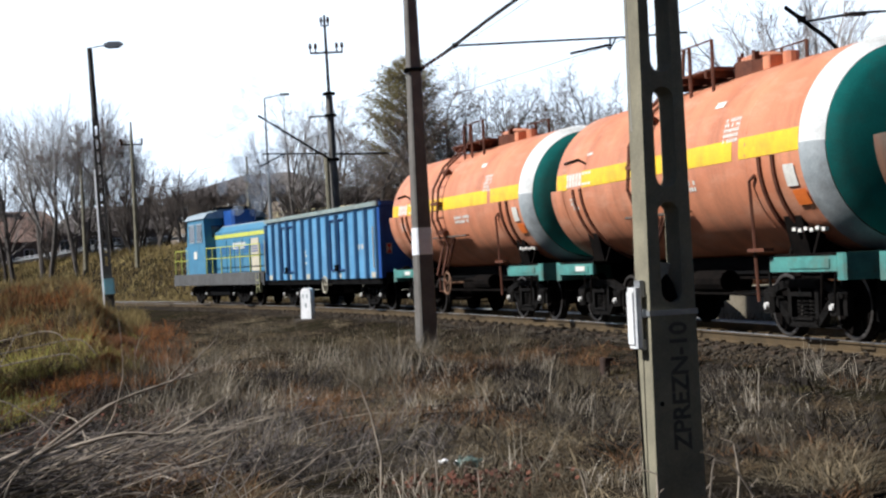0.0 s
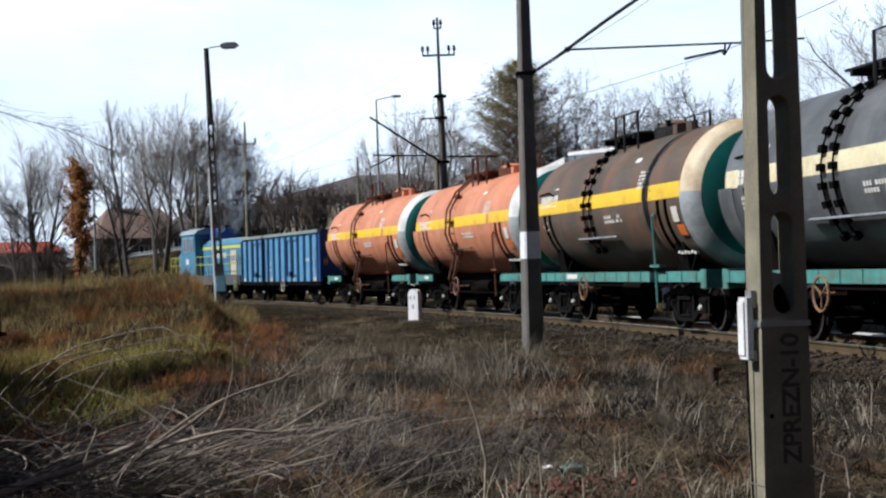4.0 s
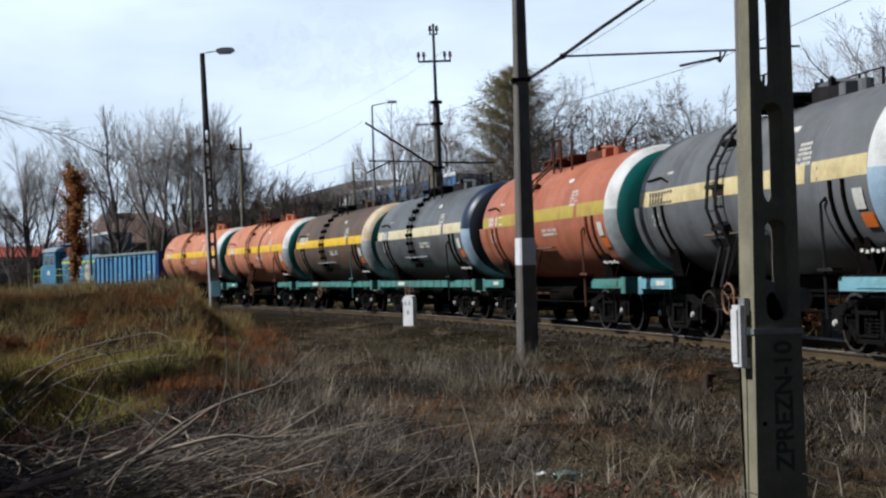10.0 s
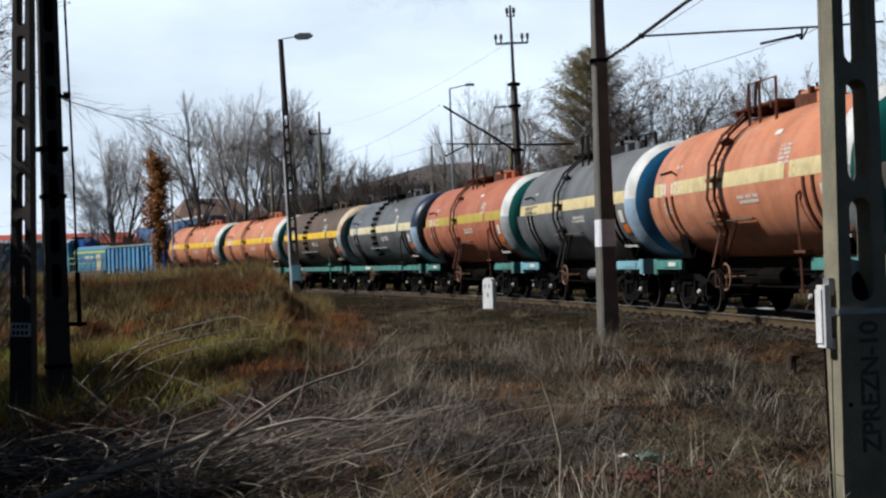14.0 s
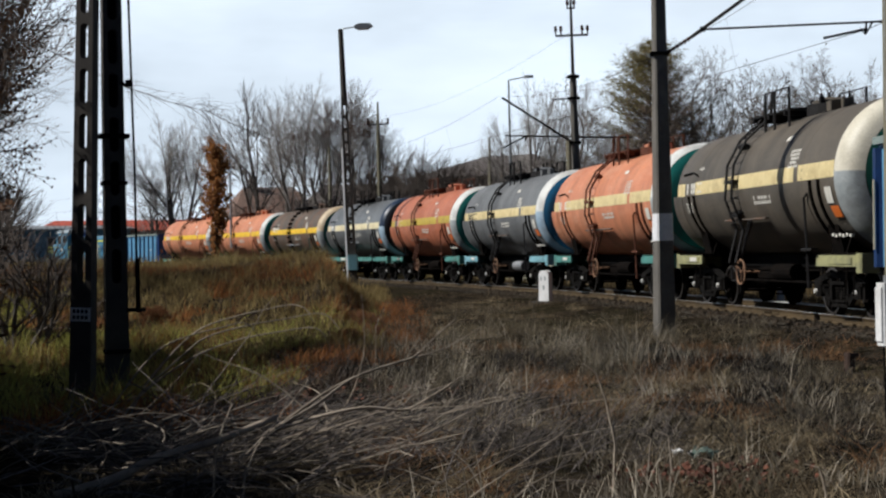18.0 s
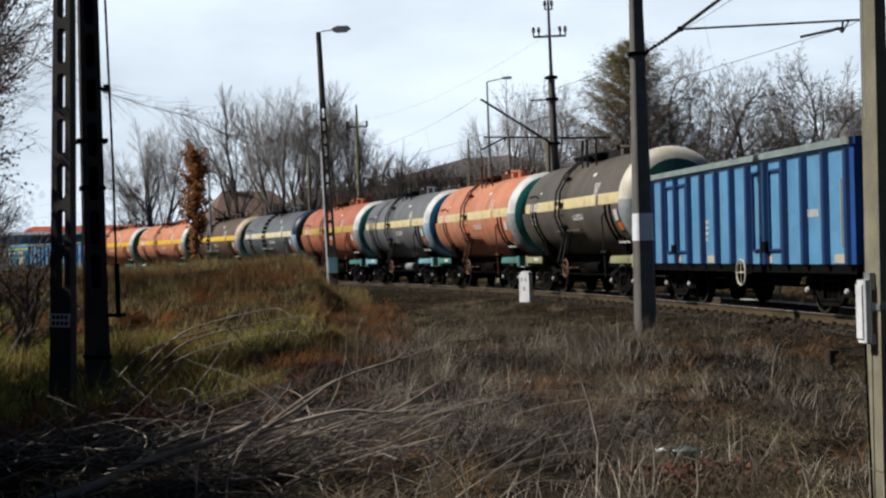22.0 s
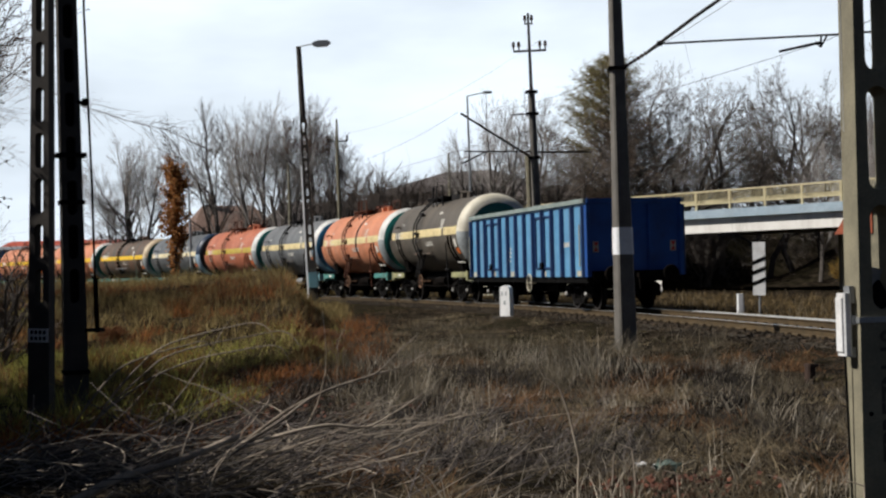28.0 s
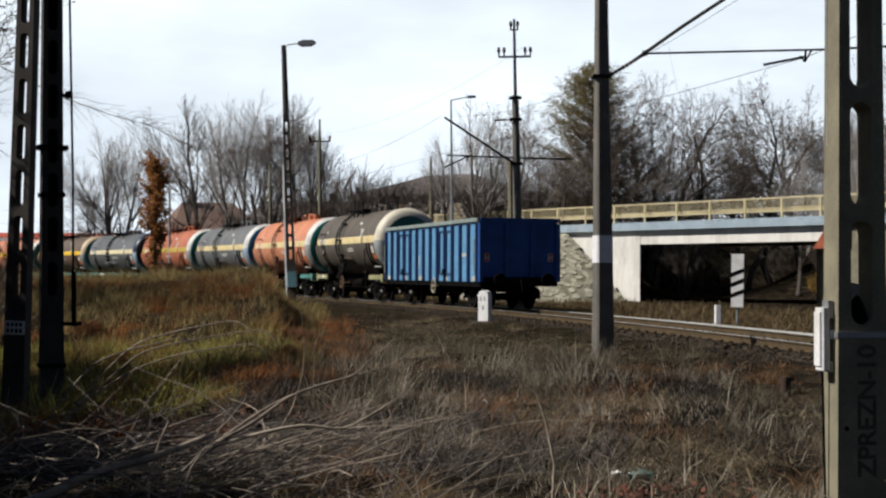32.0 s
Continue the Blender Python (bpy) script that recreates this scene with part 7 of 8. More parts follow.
# the row behind the train
for key, x, y, top, rz in (("slender_a", -26.4, 112, 13.8, 10), ("slender_b", -27.8, 116, 12.6, 100), ("slender_b", -19.6, 111, 14.6, 50), ("slender_a", -17.4, 112, 15.6, 140), ("clumped", -14.4, 109, 15.2, 200),
                           ("slender_b", -12.4, 112, 15.2, 90), ("slender_a", -11.2, 115, 13.6, 300), ("slender_b", -16.0, 117, 14.6, 250), ("tall_a", -21.5, 118, 12.0, 150), ("tall_c", -31.0, 122, 9.5, 80),
                           ("slender_a", 1.6, 92, 12.8, 30), ("round_a", 4.4, 96, 13.2, 120), ("tall_c", -0.6, 100, 11.0, 220), ("round_b", 6.0, 91, 10.8, 10),
                           ("round_b", 9.3, 97, 11.5, 45), ("round_a", 11.9, 96, 15.0, 15), ("round_b", 12.9, 95, 13.4, 280), ("round_a", 16.4, 97, 14.2, 70), ("round_a", 21.3, 97, 14.8, 190), ("round_b", 18.9, 95, 13.0, 320)):
    tree(key, x, y, top - ground_z(x, y), rz)
for i in range(8):
    x = -36 + i * 4.3 + rt.uniform(-0.8, 0.8)
    y = 116 + rt.uniform(-6, 10)
    tree("bush", x, y, rt.uniform(4.5, 6.5), rt.uniform(0, 360), wide=1.25)
for x, y, h in ((-8.2, 106, 6.6), (-6.2, 104, 6.0), (-10.2, 108, 6.2), (-4.6, 103, 5.4), (-2.6, 104, 5.5), (1.5, 96, 5), (4.5, 92, 5), (7.5, 90, 5.2), (9.5, 92, 6.0), (12.5, 96, 6), (-24, 108, 4.6), (-26, 106, 4.2), (-21.5, 110, 4.4), (-29, 108, 4.6), (-31.5, 111, 4.4), (-34, 112, 4.2), (-38, 108, 4.5), (-43, 112, 5.5)):
    tree("bush", x, y, h, rt.uniform(0, 360), wide=1.15)
# the wood beyond the bridge
for i in range(17):
    u, w = rt.random(), rt.random()
    x = 13.5 + 40 * u
    y = 92 + 34 * w - 12 * u
    s, lat = line_coords(x, y)
    top = rt.uniform(9.6, 13.2) + 1.6 * w + 2.2 * u
    tree(rt.choice(("round_a", "round_b", "slender_b", "round_a")), x, y, (top - ground_z(x, y)) * (0.82 if w < 0.2 else 1.0), rt.uniform(0, 360), rt.uniform(-3, 3))
for i in range(9):
    x = 12.5 + 26 * rt.random()
    y = 83 + 22 * rt.random() - 0.35 * (x - 12)
    n = (Vector((x, y, 0)) - BR_A).dot(BR_N)
    if n < 9.2:
        continue
    tree("bush", x, y, rt.uniform(3.0, 5.5), rt.uniform(0, 360), wide=1.3)
for x, y, h, k in ((19.5, 52, 12.5, "tall_c"), (22.0, 60, 12, "wood_b"), (17.4, 44, 5.0, "bush"), (15.2, 45.5, 4.6, "bush"), (16.4, 48.5, 5.4, "bush"), (17.6, 52.0, 5.6, "bush"), (18.9, 56.0, 6.0, "bush"), (20.5, 50, 4.5, "bush"), (24.0, 56, 6, "bush"), (26, 66, 13, "wood_a"), (29, 60, 13, "wood_b")):
    tree(k, x, y, h, rt.uniform(0, 360))
for i in range(34):
    u, n = 2.0 + 0.8 * i + rt.uniform(-0.5, 0.5), 11.5 + 17 * rt.random()
    q = BR_A + BR_D * u + BR_N * n
    tree(rt.choice(("wood_a", "wood_b", "slender_b")), q.x, q.y, rt.uniform(7.5, 10.0), rt.uniform(0, 360), rt.uniform(-7, 7))
for i in range(10):
    u, n = 5 + 2 * i + rt.uniform(-0.6, 0.6), 15 + 12 * rt.random()
    q = BR_A + BR_D * u + BR_N * n
    tree("bush", q.x, q.y, rt.uniform(2.0, 3.4), rt.uniform(0, 360), wide=1.3)
# big trees beside the meadow, some with withered leaves
for x, y, h, rz in ((-10.0, 21.0, 8.0, 20), (-10.1, 23.2, 8.8, 140), (-10.8, 25.0, 9.2, 60), (-11.0, 23.6, 9.0, 200)):
    tree("leafy", x, y, h, rz, wide=0.74)
tree("slender_b", -15.0, 37.0, 11.0, 40)
tree("slender_a", -16.6, 42.0, 11.0, 250)
for x, y, h in ((-9.6, 27.5, 3.0), (-11.5, 30.0, 3.6), (-13.5, 35.0, 4.0), (-15.5, 40.0, 4), (-18, 48, 4), (-20, 54, 4)):
    tree("bush", x, y, h, rt.uniform(0, 360), wide=1.3)


tree_kind("shrub", M["bark"], M["twig"], seed=55, h=5, spread=1.05, stems=6, levels=4, dense=1.1, twig_r=0.012, leaf=1.0)
tree_kind("scrub", M["bark"], M["twig"], M["rustleaf"], seed=58, h=2, spread=1.2, stems=8, levels=3, dense=1.2, twig_r=0.006, leaf=1.0)
tree_kind("gold_bush", M["bark"], M["twig"], M["goldleaf"], seed=59, h=3, spread=1.1, stems=5, levels=3, dense=1.1, twig_r=0.006, leaf=1.0)
TREE_LABEL["gold_bush"] = "young bush with some yellow autumn leaves"
TREE_LABEL["scrub"] = "low rust-brown scrub at the edge of the bank"
TREE_LABEL["shrub"] = "dense leafy bush out of view, added to shade the meadow"
# unseen bushes, added left of the view to throw shade on the meadow
for x, y, h in ((-11.2, 19.0, 6.2), (-11.6, 21.5, 5.4), (-10.4, 16.5, 5.6), (-9.3, 12.0, 5.6), (-8.6, 10.0, 5.2)):
    tree("shrub", x, y, h, rt.uniform(0, 360), wide=0.9)
for x, y, h in ((-8.1, 11.4, 4.3), (-8.6, 12.6, 4.8), (-9.6, 14.2, 5.4), (-6.7, 9.8, 3.7), (-7.0, 8.5, 4.2), (-6.5, 7.6, 3.9)):
    tree("shrub", x, y, h, rt.uniform(0, 360), wide=1.25)


for x, y, h in ((-3.0, 29.5, 0.40), (-3.4, 31.0, 0.5), (-2.7, 28.2, 0.35), (-3.5, 33.0, 0.5), (-3.7, 30.0, 0.4), (-3.2, 27.0, 0.35), (-6.4, 27.5, 0.35), (-8.4, 33.0, 0.4)):
    tree("scrub", x, y, h, rt.uniform(0, 360), wide=1.6)


q = BR_A + BR_D * 9.6 + BR_N * 12.5
tree("gold_bush", q.x, q.y, 2.6, 40)
for x, y, h in ((10.6, 31.2, 1.3), (11.4, 32.0, 1.5), (12.3, 32.6, 1.4), (11.0, 33.4, 1.7), (13.0, 34.0, 1.6), (12.0, 30.9, 1.2), (9.8, 32.4, 1.0)):
    tree("scrub", x, y, h, rt.uniform(0, 360), wide=1.3)


def overhanging_branch():
    """A long thin bough that hangs in from the trees beside the meadow."""
    rng = random.Random(5)
    v = thing("hanging_bough", "long thin leafless bough hanging over the meadow's edge", "tree branch")
    pts = [Vector((-12.4, 33.0, 6.8)), Vector((-10.2, 31.0, 5.9)), Vector((-8.4, 30.0, 5.0)), Vector((-7.2, 29.5, 4.55)), Vector((-6.3, 29.2, 4.3)), Vector((-5.3, 29.0, 3.8))]
    part("bough", Geo().tube(pts, [0.016, 0.012, 0.009, 0.007, 0.005, 0.003], 5), M["twig"], v)
    for i in range(90):
        u = rng.uniform(0.6, 4.9)
        j = int(u)
        c = pts[j].lerp(pts[j + 1], u - j)
        d = Vector((rng.uniform(0.1, 0.9), rng.uniform(-0.5, 0.5), rng.uniform(-0.7, 0.35)))
        part("twig", Geo().tube([c, c + d * 0.45, c + d * 0.9 + Vector((0.1, 0, -0.12))], [0.004, 0.003, 0.0015], 3), M["twig"], v)


overhanging_branch()


def conifer(x, y, h, half, seed, mat, label, top_mat):
    """Trunk with drooping whorls of branches and sprays of needles."""
    rng = random.Random(seed)
    v = thing("conifer", label, "conifer tree", "", pose(x, y, ground_z(x, y)))
    part("trunk", Geo().tube([(0, 0, -0.3), (0.05, 0, h * 0.5), (0, 0, h)], [0.22, 0.13, 0.02], 8), M["bark"], v)
    low, high, limbs = Geo(), Geo(), Geo()
    n = 620
    for i in range(n):
        u = (i + rng.random()) / n
        z = h * (0.16 + 0.83 * u)
        r = half * (1 - u ** 2.3) ** 0.75 * rng.uniform(0.50, 1.10) + 0.2
        a = rng.random() * 2 * math.pi
        tip = Vector((r * math.cos(a), r * math.sin(a), z + r * rng.uniform(0.05, 0.55)))
        root = Vector((0, 0, z - 0.25 * r))
        mid = root.lerp(tip, 0.5) + Vector((rng.gauss(0, 0.1), rng.gauss(0, 0.1), rng.uniform(-0.15, 0.05)))
        limbs.tube([root, mid, tip], [0.035, 0.022, 0.008], 3, caps=False)
        g = high if u > 0.50 + rng.uniform(-0.20, 0.20) - 0.25 * math.cos(a - 2.6) else low
        for k in range(int(34 + 46 * r / half)):
            w = rng.uniform(0.30, 1.05)
            c = root.lerp(mid, w * 2) if w < 0.5 else mid.lerp(tip, w * 2 - 1)
            c = c + Vector((rng.gauss(0, 0.15), rng.gauss(0, 0.15), rng.gauss(0, 0.11)))
            d = Vector((rng.gauss(math.cos(a), 0.6), rng.gauss(math.sin(a), 0.6), rng.gauss(-0.1, 0.45))).normalized() * rng.uniform(0.22, 0.46)
            b = d.orthogonal().normalized() * rng.uniform(0.010, 0.022)
            b.rotate(Matrix.Rotation(rng.random() * 6.28, 3, d.normalized()))
            g.add([c - b, c + b, c + d], [(0, 1, 2)])
    part("branchwork", limbs, M["twig"], v)
    part("lower_crown", low, mat, v)
    part("upper_crown", high, top_mat, v)


conifer(9.1, 95.0, 12.1, 4.2, 4, M["darkneedle"], "broad conifer with brown lower and olive upper needles", M["needle"])


def column_tree(x, y, h):
    rng = random.Random(12)
    z = ground_z(x, y)
    v = thing("columnar_tree", "slim columnar tree with rust-orange autumn leaves", "tree", "", pose(x, y, z))
    part("trunk", Geo().tube([(0, 0, -0.3), (0.03, 0, h * 0.5), (-0.05, 0, h * 0.97)], [0.09, 0.06, 0.02], 7), M["bark"], v)
    limbs, leaves = Geo(), Geo()
    for i in range(90):
        u = 0.10 + 0.88 * (i + rng.random()) / 90
        a = rng.random() * 2 * math.pi
        half = 0.64 * (0.35 + 0.65 * smooth_step(u, 0.08, 0.5)) * (1 - 0.5 * smooth_step(u, 0.8, 1.0)) * rng.uniform(0.6, 1.15)
        tip = Vector((half * math.cos(a), half * math.sin(a), h * u + rng.uniform(0.1, 0.5)))
        root = Vector((0, 0, h * u - 0.3))
        limbs.tube([root, tip], [0.02, 0.006], 3, caps=False)
        for k in range(int((20 if u < 0.3 else 58))):
            c = root.lerp(tip, rng.uniform(0.3, 1.08)) + Vector((rng.gauss(0, 0.10), rng.gauss(0, 0.10), rng.gauss(0, 0.12)))
            d = Vector((rng.gauss(0, 1), rng.gauss(0, 1), rng.gauss(-0.4, 1))).normalized() * 0.085
            b = d.orthogonal().normalized() * 0.045
            leaves.add([c - b, c + d, c + b, c - d], [(0, 1, 2, 3)])
    part("branchwork", limbs, M["bark"], v)
    part("crown", leaves, M["orangeleaf"], v, "rust-orange leaves")


column_tree(-14.7, 70.0, 5.9)

# ---- dry meadow: grass, weeds, brush ----
M["straw"] = material("dry_straw_grass", (0.344, 0.275, 0.172), (0.086, 0.062, 0.038), 0.9, 0, 0.9, 8, 0.0, island=0.5, glow=0.4)
M["browngrass"] = material("brown_dead_grass", (0.168, 0.119, 0.067), (0.046, 0.034, 0.022), 0.9, 0, 0.8, 8, 0.0, island=0.45, glow=0.4)
M["greygrass"] = material("grey_dead_weeds", (0.249, 0.211, 0.150), (0.065, 0.052, 0.036), 0.9, 0, 1.1, 8, 0.0, island=0.4, glow=0.4)
M["wisp"] = material("bleached_grass_stalks", (0.52, 0.46, 0.37), (0.30, 0.26, 0.20), 0.85, 0, 1.0, 8, 0.0, island=0.4, glow=0.3)
M["greengrass"] = material("yellow_green_grass", (0.46, 0.46, 0.11), (0.27, 0.24, 0.065), 0.9, 0, 0.6, 8, 0.0, island=0.4, glow=0.4)
M["goldgrass"] = material("olive_gold_grass", (0.40, 0.315, 0.13), (0.16, 0.11, 0.045), 0.9, 0, 0.55, 8, 0.0, island=0.45, glow=0.4)
M["olivebrown"] = material("olive_brown_grass", (0.22, 0.15, 0.062), (0.085, 0.06, 0.03), 0.9, 0, 0.6, 8, 0.0, island=0.45, glow=0.4)
M["rustweed"] = material("rusty_weeds", (0.34, 0.13, 0.038), (0.20, 0.085, 0.03), 0.9, 0, 0.5, 8, 0.0, island=0.4, glow=0.4)
M["russet"] = material("russet_dead_grass", (0.258, 0.138, 0.065), (0.103, 0.057, 0.029), 0.9, 0, 0.7, 8, 0.0, island=0.45, glow=0.4)
M["mossgrass"] = material("olive_moss", (0.115, 0.095, 0.030), (0.040, 0.034, 0.015), 0.95, 0, 0.8, 8, 0.0, island=0.4)
M["bramble"] = material("withered_brambles_with_shade", (0.085, 0.050, 0.028), (0.028, 0.019, 0.013), 0.9, 0, 0.8, 8, 0.0, island=0.4)
M["darkblade"] = material("near_black_blades", (0.034, 0.026, 0.019), (0.014, 0.011, 0.008), 0.95, 0, 1.0, 8, 0.0, island=0.4)
M["thinbranch"] = material("thin_grey_branches", (0.161, 0.140, 0.130), (0.052, 0.043, 0.040), 0.9, 0, 2, 10, 0.0, island=0.6)
M["stem"] = material("pale_dry_stems", (0.376, 0.316, 0.248), (0.160, 0.130, 0.104), 0.85, 0, 3, 20, 0.0, objects=0.45, island=0.2)


def blades(rng_np, xs, ys, zs, hmin, hmax, width, lean, flat=0.0, tall=1.0):
    """Bent two-piece blades at the given feet, as one fast mesh."""
    n = len(xs)
    a = rng_np.uniform(0, 2 * np.pi, n)
    h = rng_np.uniform(hmin, hmax, n) * rng_np.uniform(0.6, 1.25, n) * tall
    l = np.abs(rng_np.normal(0, lean, n)) + flat
    dx, dy = np.cos(a), np.sin(a)
    w = width * rng_np.uniform(0.6, 1.3, n) / 2
    px, py = -np.sin(a), np.cos(a)
    q = a + rng_np.uniform(-1.2, 1.2, n)
    px, py = -np.sin(q), np.cos(q)
    foot = np.stack([xs, ys, zs - 0.02], 1)
    mid = foot + np.stack([dx * l * h * 0.4, dy * l * h * 0.4, h * 0.55 / np.sqrt(1 + l * l * 0.5)], 1)
    tip = foot + np.stack([dx * l * h, dy * l * h, h / np.sqrt(1 + l * l)], 1)
    side = np.stack([px * w, py * w, np.zeros(n)], 1)
    v = np.stack([foot - side, foot + side, mid + side * 0.8, mid - side * 0.8, tip], 1).reshape(-1, 3)
    k = np.arange(n)[:, None] * 5
    quads = k + np.array([[0, 1, 2, 3]])
    tris = k + np.array([[3, 2, 4]])
    return v, quads, tris


def grass_object(name, v, quads, tris, mat, label):
    me = bpy.data.meshes.new(name)
    nq, nt_ = len(quads), len(tris)
    me.vertices.add(len(v))
    me.vertices.foreach_set("co", v.astype(np.float32).ravel())
    loops = np.concatenate([quads.ravel(), tris.ravel()])
    me.loops.add(len(loops))
    me.loops.foreach_set("vertex_index", loops.astype(np.int32))
    me.polygons.add(nq + nt_)
    starts = np.concatenate([np.arange(nq) * 4, nq * 4 + np.arange(nt_) * 3])
    me.polygons.foreach_set("loop_start", starts.astype(np.int32))
    me.update(calc_edges=True)
    me.validate()
    me.materials.append(mat)
    return tagged(new(name, me), label, "grass", "", "stuff")


lay_stones()


def meadow():
    r = np.random.default_rng(4)
    fine = 1.0

    def scatter(n, d0, d1, az0, az1, clump, test):
        """Feet in clumps over a sector of the meadow, denser near the path."""
        m = max(1, int(n / clump))
        u = r.random(m)
        d = np.sqrt(d0 ** 2 + (d1 ** 2 - d0 ** 2) * u)
        a = r.uniform(az0, az1, m)
        cx, cy = d * np.tan(a), d
        k = r.integers(0, m, n)
        xs, ys = cx[k] + r.normal(0, 0.07 + 0.004 * d[k], n), cy[k] + r.normal(0, 0.07 + 0.006 * d[k], n)
        keep = []
        zs = np.zeros(n)
        for i in range(n):
            s, lat = line_coords(xs[i], ys[i])
            if abs(lat) > 2.1 and test(xs[i], ys[i], lat):
                keep.append(i)
                zs[i] = ground_z(xs[i], ys[i])
        return xs[keep], ys[keep], zs[keep]

    def patch(x, y, f, o):
        return noise.noise((x * f, y * f * 0.6, o))

    near = lambda x, y, lat: lat > 2.1
    clear = lambda x, y, lat: lat > (4.6 + 2.2 * patch(x, y, 0.5, 17) if y < 27 else 2.6)
    banked = lambda x, y, lat: lat > 2.4 and -x / y > 0.098 + 0.02 * patch(x, y, 0.3, 3)
    sets = (
        # name, count, nearest, farthest, from, to, clump, test, material, height, width, lean, label
        ("dry_grass", 50000, 7.0, 17, -0.36, 0.40, 44, lambda x, y, l: clear(x, y, l) and patch(x, y, 0.8, 1) + 0.6 * patch(x, y, 2.3, 5) > 0.09, "straw", 0.08, 0.24, 0.010, 1.7, "short pale dry grass of the meadow"),
        ("dead_grass", 64000, 7.0, 19, -0.36, 0.40, 50, lambda x, y, l: near(x, y, l) and patch(x, y, 0.7, 6) + 0.5 * patch(x, y, 2.0, 4) > 0.08, "browngrass", 0.05, 0.18, 0.012, 1.8, "brown dead grass lying on the meadow"),
        ("dead_weeds", 46000, 7.0, 22, -0.36, 0.40, 40, lambda x, y, l: clear(x, y, l) and patch(x, y, 0.7, 5) + 0.6 * patch(x, y, 2.0, 3) > 0.11, "greygrass", 0.08, 0.24, 0.007, 1.5, "grey dead weeds of the meadow"),
        ("dry_grass", 60000, 17, 50, -0.12, 0.36, 16, lambda x, y, l: clear(x, y, l) and patch(x, y, 0.5, 2) + 0.5 * patch(x, y, 1.4, 8) > 0.0, "straw", 0.07, 0.22, 0.014, 1.3, "pale dry grass towards the track"),
        ("dead_grass", 70000, 17, 62, -0.30, 0.36, 16, lambda x, y, l: near(x, y, l) and patch(x, y, 0.5, 6) + 0.4 * patch(x, y, 1.5, 4) > -0.1, "browngrass", 0.06, 0.20, 0.016, 1.4, "brown dead grass towards the track"),
        ("dead_weeds", 22000, 17, 50, -0.16, 0.36, 16, lambda x, y, l: clear(x, y, l) and patch(x, y, 0.45, 7) + 0.5 * patch(x, y, 1.4, 3) > 0.05, "greygrass", 0.10, 0.34, 0.011, 0.8, "grey dead weeds towards the track"),
        ("green_grass", 40000, 17, 40, -0.36, -0.07, 18, lambda x, y, l: banked(x, y, l) and patch(x, y, 0.22, 9) > -0.12 + 0.25 * max(0, (abs(y - 26) - 4) / 7), "greengrass", 0.18, 0.46, 0.013, 0.5, "yellow-green grass on the slope of the bank"),
        ("bank_grass", 26000, 22, 66, -0.36, -0.07, 18, banked, "olivebrown", 0.18, 0.45, 0.018, 0.5, "brown tall grass on the bank"),
        ("bank_straw", 52000, 24, 66, -0.36, -0.07, 20, lambda x, y, l: banked(x, y, l) and patch(x, y, 0.2, 4) > -0.15, "goldgrass", 0.20, 0.55, 0.016, 0.4, "straw-coloured grass on the bank"),
        ("rusty_weeds", 66000, 14, 46, -0.36, -0.07, 34, lambda x, y, l: l > 2.4 and patch(x, y, 0.35, 8) + 0.4 * patch(x, y, 1.1, 18) > 0.02, "rustweed", 0.12, 0.42, 0.013, 0.6, "rust-brown weeds beside the bank"),
    )
    sets += (
        ("pale_grass", 22000, 15, 33, -0.10, 0.34, 60, lambda x, y, l: clear(x, y, l) and patch(x, y, 0.6, 11) > 0.08, "greygrass", 0.25, 0.60, 0.008, 0.5, "tall pale wispy grass near the mast"),
        ("pale_grass", 6500, 9, 18, -0.05, 0.40, 30, lambda x, y, l: near(x, y, l) and patch(x, y, 0.6, 12) > 0.0, "greygrass", 0.12, 0.34, 0.006, 0.6, "pale upright grass of the near meadow"),
    )
    sets += (
        ("bleached_stalks", 5200, 8, 18, -0.12, 0.40, 14, lambda x, y, l: near(x, y, l) and patch(x, y, 0.7, 14) > 0.0, "wisp", 0.18, 0.44, 0.007, 0.5, "bleached thin stalks standing in the meadow"),
        ("bleached_stalks", 9000, 17, 30, -0.10, 0.36, 24, lambda x, y, l: clear(x, y, l) and patch(x, y, 0.5, 15) > 0.05, "wisp", 0.25, 0.60, 0.007, 0.45, "bleached thin stalks towards the track"),
        # near-black blades fill gaps between the paler tufts
        ("rotten_litter", 90000, 7.5, 26, -0.30, 0.40, 90, lambda x, y, l: near(x, y, l) and patch(x, y, 0.45, 31) + 0.6 * patch(x, y, 1.6, 33) > -0.02, "darkblade", 0.06, 0.26, 0.016, 1.4, "dark rotten litter in patches on the meadow"),
        ("russet_grass", 44000, 7.5, 26, -0.10, 0.40, 60, lambda x, y, l: near(x, y, l) and patch(x, y, 0.34, 21) + 0.4 * patch(x, y, 1.2, 22) > 0.05, "russet", 0.06, 0.24, 0.013, 1.2, "russet dead leaves and grass in patches"),
    )
    sets += (
        ("moss_tufts", 36000, 13, 40, -0.06, 0.40, 30, lambda x, y, l: 2.2 < l < 6.5 and patch(x, y, 0.8, 41) > -0.08, "mossgrass", 0.03, 0.11, 0.014, 1.2, "low olive moss and weeds beside the ballast"),
    )
    sets += (
        # brambles whose dark colour also stands for shadowed parts of the bank
        ("bramble_tangle", 46000, 15, 44, -0.36, -0.06, 90, lambda x, y, l: l > 2.4 and patch(x, y, 0.45, 51) + 0.4 * patch(x, y, 1.3, 52) > 0.10, "bramble", 0.16, 0.48, 0.012, 0.7, "dark brown tangle of withered brambles on the bank"),
    )
    for name, n, d0, d1, a0, a1, clump, test, mat, h0, h1, w, lean, label in sets:
        xs, ys, zs = scatter(n, d0, d1, a0, a1, clump, test)
